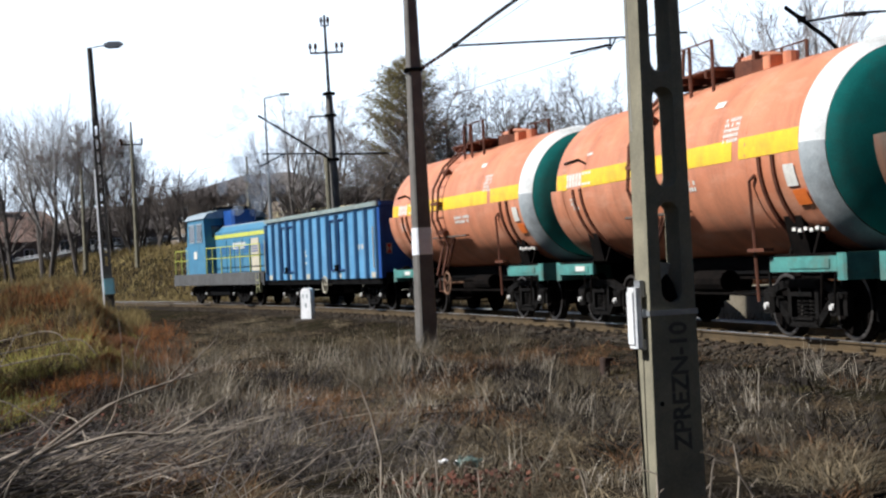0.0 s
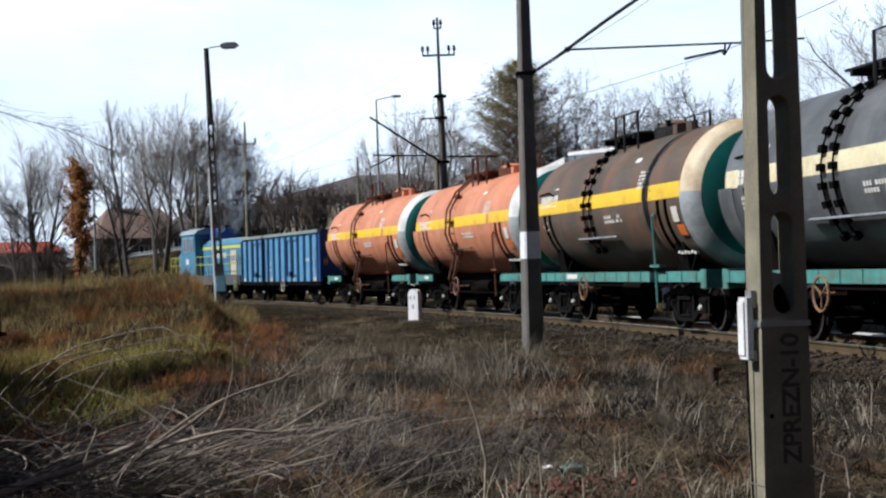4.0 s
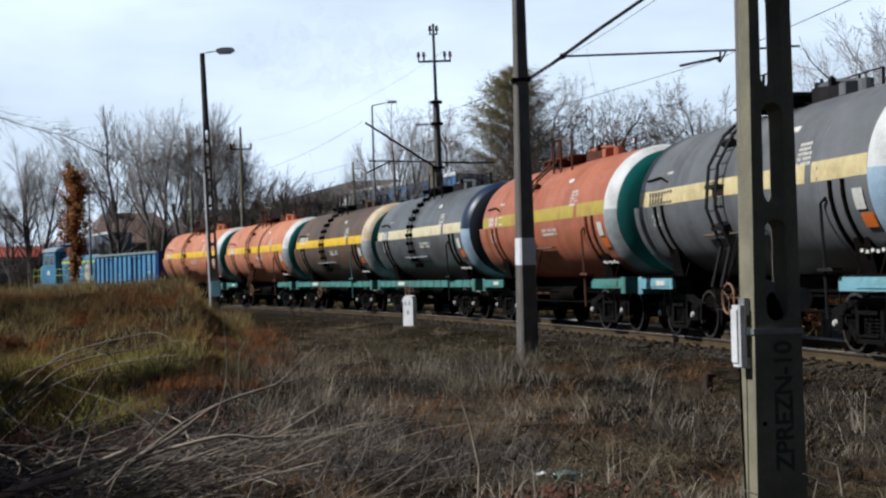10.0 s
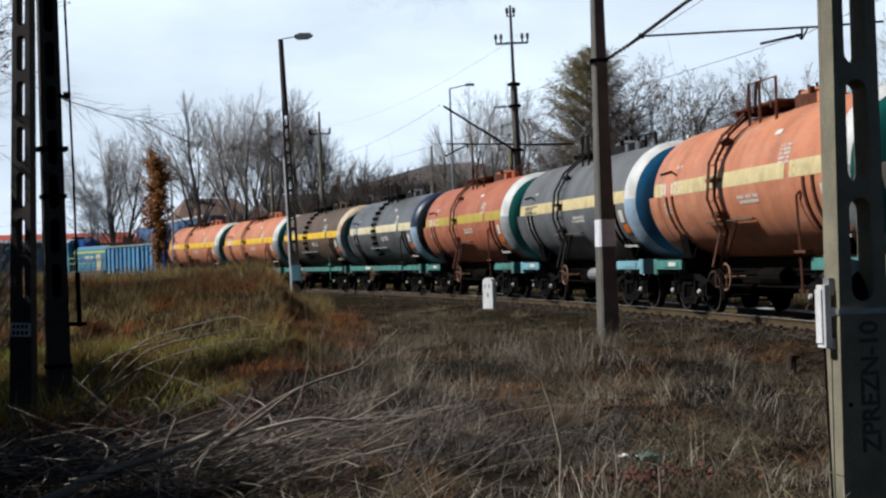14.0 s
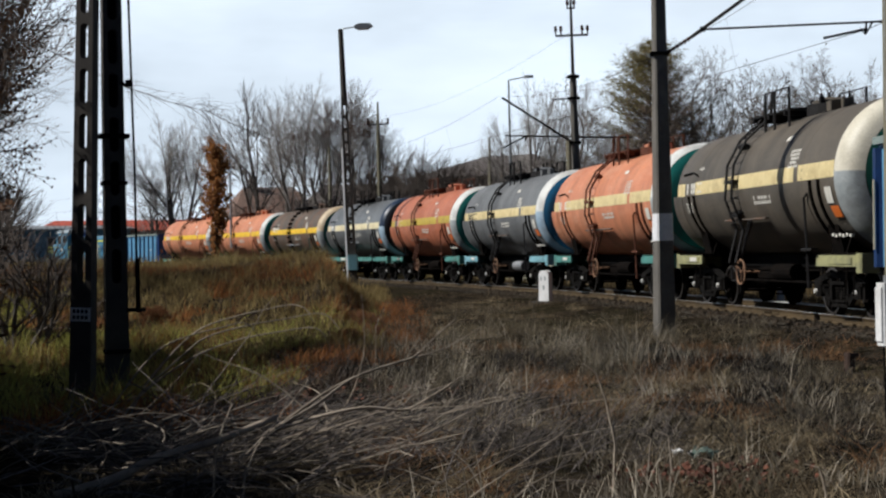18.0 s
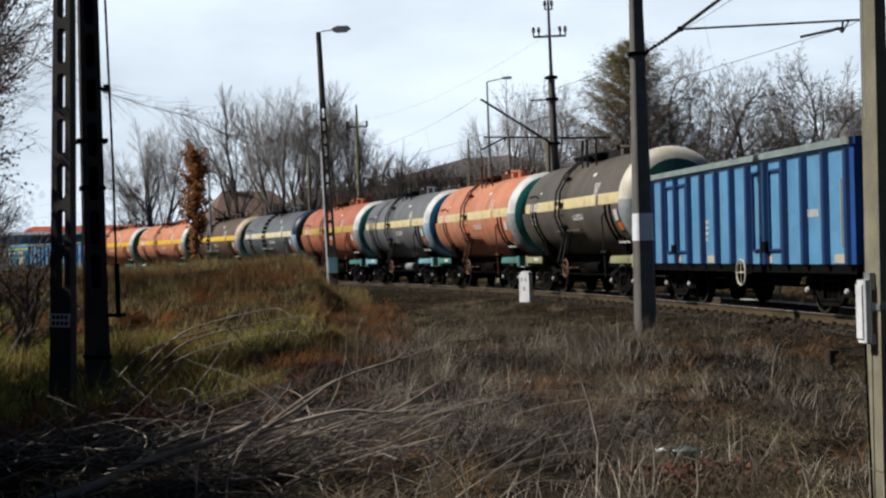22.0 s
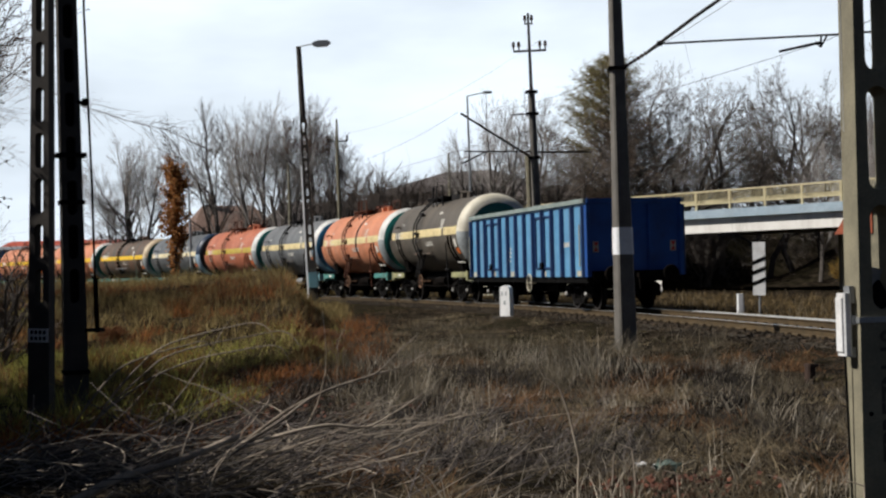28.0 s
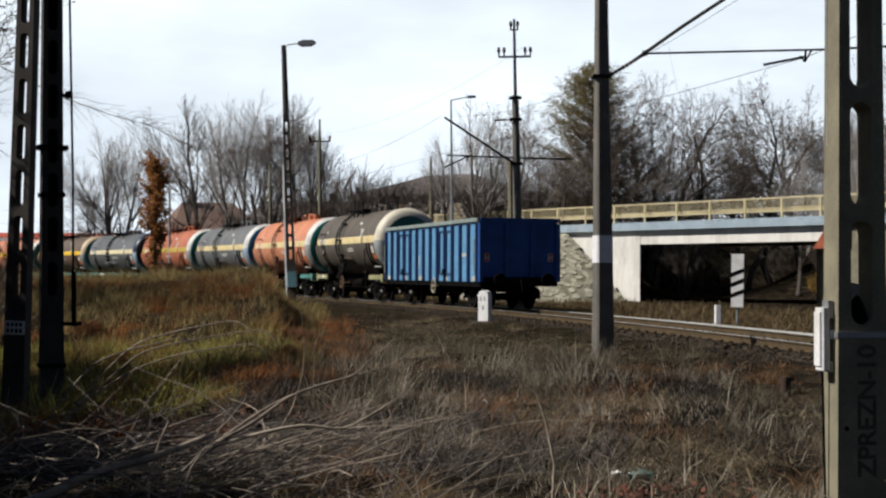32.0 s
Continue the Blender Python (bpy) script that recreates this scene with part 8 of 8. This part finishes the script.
        tall = np.array([max(0.22, 0.85 + 1.15 * noise.noise((x * 1.5, y * 0.9, lean)) + 0.5 * noise.noise((x * 4.5, y * 3.0, 2.0))) for x, y in zip(xs, ys)])
        grass_object(name, *blades(r, xs, ys, zs, h0, h1, w, lean, 0.15 + 0.25 * lean, tall), M[mat], label)
    # far side of the line and its bank
    n = 40000
    s = r.uniform(50, 150, n)
    lat = -r.uniform(2.6, 15, n)
    a = HEAD0 - s / ARC_R
    xs, ys = ARC_C[0] + (ARC_R - lat) * np.cos(a), ARC_C[1] - (ARC_R - lat) * np.sin(a)
    zs = np.array([ground_z(x, y) for x, y in zip(xs, ys)])
    grass_object("bank_grass", *blades(r, xs, ys, zs, 0.2, 0.6, 0.05, 0.5, 0.3), M["goldgrass"], "brown dry grass on the road bank")
    n = 26000
    s, lat = r.uniform(-28, 62, n), -2.2 - 12.0 * r.random(n) ** 1.6
    a = HEAD0 - s / ARC_R
    xs, ys = ARC_C[0] + (ARC_R - lat) * np.cos(a), ARC_C[1] - (ARC_R - lat) * np.sin(a)
    zs = np.array([ground_z(x, y) for x, y in zip(xs, ys)])
    grass_object("verge_grass", *blades(r, xs, ys, zs, 0.10, 0.42, 0.022, 0.6, 0.3), M["olivebrown"], "olive and brown dry grass on the far verge")
    k = r.random(n) < 0.22
    grass_object("verge_straw", *blades(r, xs[k], ys[k], zs[k], 0.2, 0.5, 0.02, 0.5, 0.3), M["straw"], "pale straw tufts on the far verge")


meadow()


def bent(rng, p, yaw, length, rise, droop, n=9):
    """A curved dry stem that rises and droops."""
    pts, q = [Vector(p)], Vector(p)
    a, el = yaw, rise
    curl, sag = rng.gauss(0, 0.9) / n, rng.gauss(0, 0.25) / n
    for i in range(n):
        a += curl + rng.gauss(0, 0.09)
        el += -droop / n + sag + rng.gauss(0, 0.07)
        q = q + Vector((math.cos(a) * math.cos(el), math.sin(a) * math.cos(el), math.sin(el))) * length / n
        g = ground_z(q.x, q.y) + 0.012
        if q.z < g:
            q.z, el = g, abs(el) * 0.3
        pts.append(q.copy())
    return pts


def flowing(pts, n=4):
    """A smooth run through the points."""
    p = [Vector(q) for q in pts]
    p = [p[0] * 2 - p[1]] + p + [p[-1] * 2 - p[-2]]
    out = []
    for i in range(1, len(p) - 2):
        for k in range(n):
            t = k / n
            out.append(0.5 * (2 * p[i] + (p[i + 1] - p[i - 1]) * t + (2 * p[i - 1] - 5 * p[i] + 4 * p[i + 1] - p[i + 2]) * t * t + (3 * p[i] - p[i - 1] - 3 * p[i + 1] + p[i + 2]) * t ** 3))
    return out + [p[-2]]


def taper(pts, r, end=0.25):
    return [r * (1 - (1 - end) * k / (len(pts) - 1)) for k in range(len(pts))]


def brush():
    """Heap of cut dry stems and branches in the near meadow, and loose ones round it."""
    rng = random.Random(9)
    v = thing("brush_heap", "heap of cut grey-brown dry branches lying in the meadow", "brush heap")
    rest = Geo()
    for i in range(1150):
        y = rng.uniform(8.8, 15.0)
        x = y * rng.uniform(-0.36, 0.02) + rng.gauss(0, 0.2)
        heap = math.exp(-((x + 2.4) / 1.7) ** 2 - ((y - 10.8) / 1.8) ** 2)
        if rng.random() > 0.35 + heap:
            continue
        z = ground_z(x, y) + 0.03 + rng.random() * 0.45 * heap
        yaw = rng.gauss(0.45, 0.45) if rng.random() < 0.72 else rng.uniform(0, 6.28)
        pts = bent(rng, (x, y, z), yaw, rng.uniform(0.4, 1.5), rng.uniform(0.0, 0.65), rng.uniform(0.1, 0.8))
        r = rng.choice((0.0025, 0.003, 0.0035, 0.0045, 0.006))
        if i < 240:
            part("branch", Geo().tube(pts, taper(pts, r * 1.25), 5), M["stem"], v)
        else:
            rest.tube(pts, taper(pts, r), 4, caps=False)
    # hair-fine twigs that stand out of the far side of the heap
    for i in range(600):
        y = rng.uniform(10.4, 14.5)
        x = y * rng.uniform(-0.20, 0.10)
        pts = bent(rng, (x, y, ground_z(x, y) + 0.02), rng.gauss(0.5, 0.6), rng.uniform(0.25, 0.8), rng.uniform(0.3, 1.2), rng.uniform(0.1, 0.7), 5)
        rest.tube(pts, taper(pts, rng.uniform(0.0015, 0.003)), 3, caps=False)
    o = part("branch_tangle", rest, M["thinbranch"], v, "tangle of thin dry branches")
    tagged(o, kind="stuff")
    # boughs of one felled sapling, spread out from its foot
    fan = thing("felled_sapling", "felled dry sapling with long curved boughs lying on the brush", "dry branches")
    foot = Vector((-1.78, 10.25, 0.05))
    for run, r in (([(-1.5, 10.6, 0.2), (-1.29, 10.9, 0.35), (-1.06, 11.2, 0.43), (-0.83, 11.4, 0.49), (-0.68, 11.5, 0.62), (-0.5, 11.7, 0.78)], 0.016),
                   ([(-1.42, 10.3, 0.15), (-1.11, 10.4, 0.20), (-0.84, 10.5, 0.17), (-0.62, 10.6, 0.27), (-0.4, 10.8, 0.40)], 0.017),
                   ([(-1.37, 10.9, 0.32), (-0.94, 11.3, 0.46), (-0.6, 11.6, 0.54), (-0.3, 11.9, 0.7)], 0.012)):
        pts = flowing([foot] + run)
        part("bough", Geo().tube(pts, taper(pts, r), 6), M["stem"], fan, "stout pale branch", smooth=True)
    for i in range(34):
        q = foot + Vector((rng.gauss(0.15, 0.3), rng.gauss(0.2, 0.45), 0))
        q.z = ground_z(q.x, q.y) + rng.uniform(0.03, 0.25)
        pts = bent(rng, q, rng.gauss(0.42, 0.34), rng.uniform(0.6, 1.6), rng.uniform(0.15, 0.5), rng.uniform(0.0, 0.5))
        part("bough", Geo().tube(pts, taper(pts, rng.uniform(0.005, 0.010)), 5), M["stem"], fan)
    butt = flowing([foot + Vector((0.05, 0.02, 0.1)), (-2.1, 9.9, 0.03), (-2.42, 9.5, -0.03), (-2.62, 9.2, -0.12), (-2.95, 9.0, -0.2)])
    part("butt", Geo().tube(butt, taper(butt, 0.024, 1.3), 7), M["stem"], fan, "thick bare butt end", smooth=True)
    # arching stems over the grass
    arch = thing("arching_stems", "long pale bramble stems arching over the green grass", "dry stems")
    for k, (dy, dz, end) in enumerate(((0, 0.0, 1.0), (0.3, 0.07, 0.86), (0.1, -0.13, 0.95), (-0.5, -0.05, 0.7))):
        base = [(-3.75, 13.2, -0.25), (-3.45, 13.1, 0.10), (-3.05, 13.0, 0.42), (-2.80, 13.0, 0.58), (-2.45, 13.0, 0.68), (-2.1, 13.0, 0.74), (-1.82, 13.0, 0.78), (-1.68, 13.0, 0.74), (-1.60, 13.0, 0.62)]
        pts = flowing([(-3.75 + (x + 3.75) * end + 0.02 * math.sin(1.6 * i + 2.1 * k), y + dy + 0.06 * math.sin(1.3 * i + k), z + dz * min(1, i / 3)) for i, (x, y, z) in enumerate(base)])
        part("stem", Geo().tube(pts, taper(pts, 0.011, 0.3), 6), M["stem"], arch, smooth=True)
    # lone stalks
    for x, y, h, lean in ((0.60, 9.3, 0.86, -0.05), (0.95, 9.2, 0.42, 0.12), (1.18, 8.9, 0.3, 0.2), (0.86, 9.8, 0.34, 0.25), (2.05, 7.9, 0.34, 0.2), (2.32, 7.8, 0.42, 0.25), (2.6, 7.9, 0.36, -0.2), (1.75, 8.4, 0.3, 0.1), (2.75, 8.6, 0.4, 0.1), (-2.0, 9.3, 0.66, 0.28), (-1.75, 9.0, 0.5, 0.42)):
        z = ground_z(x, y)
        s = thing("dry_stalk", "single pale dry stalk standing in the meadow", "dry stalk", "dry stalks", pose(x, y, z))
        pts = [(0, 0, -0.03), (0.02, 0, h * 0.4), (-0.015 + lean * h * 0.5, 0, h * 0.72), (lean * h - 0.05, 0, h * 0.92), (lean * h - 0.13, 0, h)]
        part("stem", Geo().tube(pts, [0.008, 0.007, 0.006, 0.005, 0.003], 5), M["stem"], s)
        part("side_shoot", Geo().tube([(0.0, 0, h * 0.5), (0.06, 0.02, h * 0.66)], [0.004, 0.002], 4), M["stem"], s)


brush()


def small_finds():
    rng = random.Random(31)
    M["redleaf"] = material("rust_red_leaves", (0.13, 0.042, 0.022), (0.07, 0.028, 0.018), 0.85, 0, 3, 20, 0.0, island=0.4)
    M["rustbox"] = material("dark_rusty_iron", (0.06, 0.035, 0.025), (0.035, 0.022, 0.018), 0.85, 0.2, 5, 40, 0.3)
    for x, y, n, w in ((1.28, 9.7, 150, 0.20), (1.0, 9.9, 50, 0.25), (1.6, 9.9, 60, 0.25), (-2.0, 15.5, 200, 0.8), (-3.2, 16.5, 160, 0.7)):
        g = Geo()
        for i in range(n):
            px, py = x + rng.gauss(0, w), y + rng.gauss(0, w * 0.6)
            c = Vector((px, py, ground_z(px, py) + rng.uniform(0.0, 0.14)))
            d = Vector((rng.gauss(0, 1), rng.gauss(0, 1), rng.gauss(0, 0.7))).normalized() * rng.uniform(0.012, 0.03)
            b = d.orthogonal().normalized() * rng.uniform(0.012, 0.024)
            g.add([c - b, c + d, c + b, c - d], [(0, 1, 2, 3)])
        solid("leaf_litter", g, M["redleaf"], "patch of rust-red fallen leaves on the meadow", "fallen leaves", "stuff")
    x, y = 4.42, 19.45
    v = thing("rusty_stub", "dark rusty iron stub in the grass near the track", "iron stub", "", pose(x, y, ground_z(x, y), 0, 4, 20))
    part("body", Geo().box((0, 0, 0.10), (0.12, 0.12, 0.26), bevel=0.02), M["rustbox"], v)
    part("cap", Geo().box((0.02, 0, 0.22), (0.17, 0.14, 0.05), bevel=0.02), M["rustbox"], v)
    for x, y, s, mat, label in ((1.20, 11.0, 0.06, "white", "scrap of white paper litter in the dry grass"), (1.32, 10.9, 0.045, "white", "scrap of white paper litter in the dry grass"),
                                (0.35, 17.5, 0.07, "white", "pale scrap of litter near the track"), (1.35, 10.6, 0.14, "greenrag", "crumpled grey-green rag in the dry grass")):
        if mat == "greenrag" and mat not in M:
            M[mat] = material("grey_green_rag", (0.09, 0.13, 0.11), (0.06, 0.085, 0.075), 0.9, 0, 6, 30, 0.2)
        g = Geo()
        n = 5
        vs = [((i / (n - 1) - 0.5) * s * 2, (j / (n - 1) - 0.5) * s * 1.3, 0.03 + rng.uniform(0, s * 0.7)) for j in range(n) for i in range(n)]
        top = [(a, b, c + 0.006) for a, b, c in vs]
        fs = [(j * n + i, j * n + i + 1, (j + 1) * n + i + 1, (j + 1) * n + i) for j in range(n - 1) for i in range(n - 1)]
        g.add(vs, [tuple(reversed(f)) for f in fs]).add(top, fs)
        solid("litter", g, M[mat], label, "litter", m=pose(x, y, ground_z(x, y) + 0.02, 0, 0, rng.uniform(0, 360)))


small_finds()



# ---- exhaust smoke of the engine ----
def smoke_material(alpha, colour):
    m = bpy.data.materials.new("thin_grey_smoke")
    m.use_nodes = True
    n, l = m.node_tree.nodes, m.node_tree.links
    bsdf = n["Principled BSDF"]
    bsdf.inputs["Base Color"].default_value = (*colour, 1)
    bsdf.inputs["Roughness"].default_value = 1.0
    bsdf.inputs["Specular IOR Level"].default_value = 0.0
    clear = n.new("ShaderNodeBsdfTransparent")
    mix = n.new("ShaderNodeMixShader")
    mix.inputs["Fac"].default_value = alpha
    l.new(clear.outputs["BSDF"], mix.inputs[1])
    l.new(bsdf.outputs["BSDF"], mix.inputs[2])
    l.new(mix.outputs["Shader"], n["Material Output"].inputs["Surface"])
    return m


M["smoke"] = smoke_material(0.028, (0.13, 0.12, 0.125))
M["fresh_smoke"] = smoke_material(0.17, (0.34, 0.40, 0.49))
PUFFS = []


def smoke_puff(seed, n, rx, ry, rz, flake, label, mat):
    """A thin cloud of small flakes, denser in its middle."""
    rng = random.Random(seed)
    g = Geo()
    for i in range(n):
        q = math.sqrt((i + 0.5) / n)
        c = Vector((2 * rx * q * math.cos(2.4 * i), rng.gauss(0, ry), 2 * rz * q * math.sin(2.4 * i)))
        a = Vector((rng.gauss(0, 1), rng.gauss(0, 0.5), rng.gauss(0, 1))).normalized() * flake * rng.uniform(0.5, 1.2)
        b = a.orthogonal().normalized()
        b.rotate(Matrix.Rotation(rng.uniform(-0.6, 0.6), 3, a.normalized()))
        b *= a.length * rng.uniform(0.6, 1.0)
        g.add([c + a * math.cos(k) + b * math.sin(k) for k in (0, 1.05, 2.1, 3.15, 4.2, 5.25)], [(0, 1, 2, 3, 4, 5)])
    return solid("exhaust_smoke", g, mat, label, "smoke", "stuff")


# two puffs trail the engine, one hangs over the road
for seed, n, r, dx, dz in ((1, 34, (0.6, 0.5, 0.75), -0.8, 5.2), (2, 62, (0.95, 0.8, 1.1), -2.2, 7.0)):
    PUFFS.append((smoke_puff(seed, n, *r, 0.42, "thin blue-grey exhaust smoke above the engine", M["fresh_smoke"]), dx, dz))
DRIFT = smoke_puff(3, 44, 2.9, 1.6, 1.3, 1.0, "thin drifting haze of exhaust smoke above the line", M["smoke"])


# ---- lorries on the road behind the line ----
M["tarp_grey"] = material("grey_blue_tarpaulin", (0.20, 0.24, 0.30), (0.15, 0.185, 0.24), 0.6, 0, 0.8, 20, 0.1, (0.10, 0.11, 0.12), 0.4, streak=True)
M["tarp_blue"] = material("blue_tarpaulin", (0.10, 0.22, 0.42), (0.08, 0.17, 0.34), 0.6, 0, 0.8, 20, 0.1, (0.06, 0.09, 0.14), 0.4, streak=True)


def lorry(tarp, label):
    """Articulated lorry; +x is its front, its middle is the origin."""
    v = thing("articulated_lorry", label, "lorry", "lorries on the road")
    t = part("trailer", Geo().box((-1.3, 0, 2.55), (13.6, 2.5, 2.75), bevel=0.04), tarp, v, "tarpaulin-sided trailer")
    for o in (1, -1):
        part("roof_rail", Geo().box((-1.3, o * 1.255, 3.90), (13.7, 0.05, 0.22)), M["white"], t, "white roof rail")
        part("side_guard", Geo().box((-0.4, o * 1.2, 0.72), (5.2, 0.05, 0.34)), M["galv"], t)
        for k in range(7):
            part("side_strap", Geo().box((-7.6 + k * 2.1, o * 1.258, 2.5), (0.06, 0.02, 2.5)), M["black"], t)
    part("roof_sheet", Geo().box((-1.3, 0, 3.95), (13.6, 2.5, 0.06)), M["white"], t)
    part("chassis", Geo().box((-1.0, 0, 1.02), (13.4, 0.9, 0.26)), M["black"], v)
    cab = part("cab", Geo().prism([(5.9, 0.55), (8.1, 0.55), (8.15, 1.7), (7.9, 3.0), (7.5, 3.35), (5.9, 3.75)], -1.22, 1.22), M["white"], v, "white driver's cab", fix=True)
    part("windscreen", Geo().prism([(8.15, 1.85), (8.17, 1.85), (7.95, 2.85), (7.93, 2.85)], -1.1, 1.1), M["glass"], cab, fix=True)
    part("bumper", Geo().box((8.12, 0, 0.62), (0.2, 2.4, 0.4), bevel=0.05), M["black"], cab)
    for o in (1, -1):
        part("side_window", Geo().prism([(6.9, 1.95), (7.95, 1.95), (7.8, 2.75), (6.9, 2.75)], o * 1.215, o * 1.235), M["glass"], cab, fix=True)
        part("mirror", Geo().box((8.05, o * 1.42, 2.3), (0.12, 0.22, 0.5), bevel=0.03), M["black"], cab)
        part("headlight", Geo().box((8.2, o * 0.9, 0.95), (0.06, 0.4, 0.2)), M["letter"], cab)
        part("fuel_tank", Geo().tube([(4.3, o * 1.0, 0.75), (5.3, o * 1.0, 0.75)], 0.3, 12), M["galv"], v)
        for x in (-6.3, -5.0, -3.7, 3.6, 7.2):
            w = part("wheel", Geo().tube([(x, o * 0.92, 0.5), (x, o * 1.22, 0.5)], 0.5, 18), M["black"], v)
            part("hub", Geo().tube([(x, o * 1.22, 0.5), (x, o * 1.24, 0.5)], 0.24, 12), M["galv"], w)
    return v


ROAD = [BR_A + BR_D * u + BR_N * 4.6 for u in (230, 160, 100, 60)]
ROAD = [Vector((p.x, p.y, ground_z(p.x, p.y) + 0.02)) for p in ROAD] + [Vector((p.x, p.y, 4.01)) for p in [BR_A + BR_D * u + BR_N * 4.6 for u in (38, 20, 8, -4)]]
for k in range(60):
    rx, ry, _ = line_at(72 + 6 * k, -17.0)
    ROAD.append(Vector((rx, ry, ground_z(rx, ry) + 0.02)))


def road_at(d):
    """Place on the road d metres past the point abreast of s = 72."""
    i = 8
    while d < 0 and i > 1:
        i -= 1
        d += (ROAD[i + 1] - ROAD[i]).length
    while i < len(ROAD) - 2 and d > (ROAD[i + 1] - ROAD[i]).length:
        d -= (ROAD[i + 1] - ROAD[i]).length
        i += 1
    a, b = ROAD[i], ROAD[i + 1]
    return a + (b - a) * (d / (b - a).length)


def road_pose(d):
    """Pose of a lorry whose front is d metres along the road."""
    f, r = road_at(d - 2.0), road_at(d - 14.0)
    m, w = (f + r) / 2, f - r
    return pose(m.x, m.y, m.z, 0, -math.degrees(math.atan2(w.z, math.hypot(w.x, w.y))), math.degrees(math.atan2(w.y, w.x)))


LORRIES = [(lorry(M["tarp_grey"], "articulated lorry with a white cab and grey-blue tarpaulin trailer"), 7.5, 91.6, 12.6),
           (lorry(M["tarp_blue"], "articulated lorry with a white cab and blue tarpaulin trailer"), 11.5, 88.6, 12.9)]



# ---- what moves ----
def motions():
    """The train rolls along the arc; its wheels turn with the way covered."""
    for v, ahead, sets in VEHICLES:
        walk(v, [(k * 0.5, line_pose(travel_at(k * 0.5) + ahead)) for k in range(65)])
    for v, t0, s0, speed in LORRIES:   # along the outside of the arc a metre of s is longer
        walk(v, [(k * 0.5, road_pose((s0 - 72 + speed * (k * 0.5 - t0)) * (ARC_R + 17.0) / ARC_R + 2.3)) for k in range(65)])
    engine = VEHICLES[-1][1]
    for puff, dx, dz in PUFFS:
        walk(puff, [(k * 1.0, line_pose(travel_at(k * 1.0) + engine + dx, 0, dz)) for k in range(33)])
    walk(DRIFT, [(0.0, pose(-3.6, 92, 12.4)), (8.0, pose(-3.2, 92, 14.2)), (16.0, pose(-1.5, 92, 22.0)), (32.0, pose(2.0, 92, 46.0))])
    # times at which the wheels have turned on by 80 degrees
    turns, t = [(0.0, 0.0)], 0.0
    step = radians(80) * WHEEL_R
    for k in range(3201):
        t = k * 0.01
        d = travel_at(t) - TRAVEL[0]
        if d >= len(turns) * step:
            turns.append((t, len(turns) * 80.0))
    turns.append((32.0, (travel_at(32.0) - TRAVEL[0]) / WHEEL_R * 180 / math.pi))
    for v, ahead, sets in VEHICLES:
        for w, x in sets:
            walk(w, [(t, pose(x, 0, WHEEL_R, 0, a, 0)) for t, a in turns])


motions()
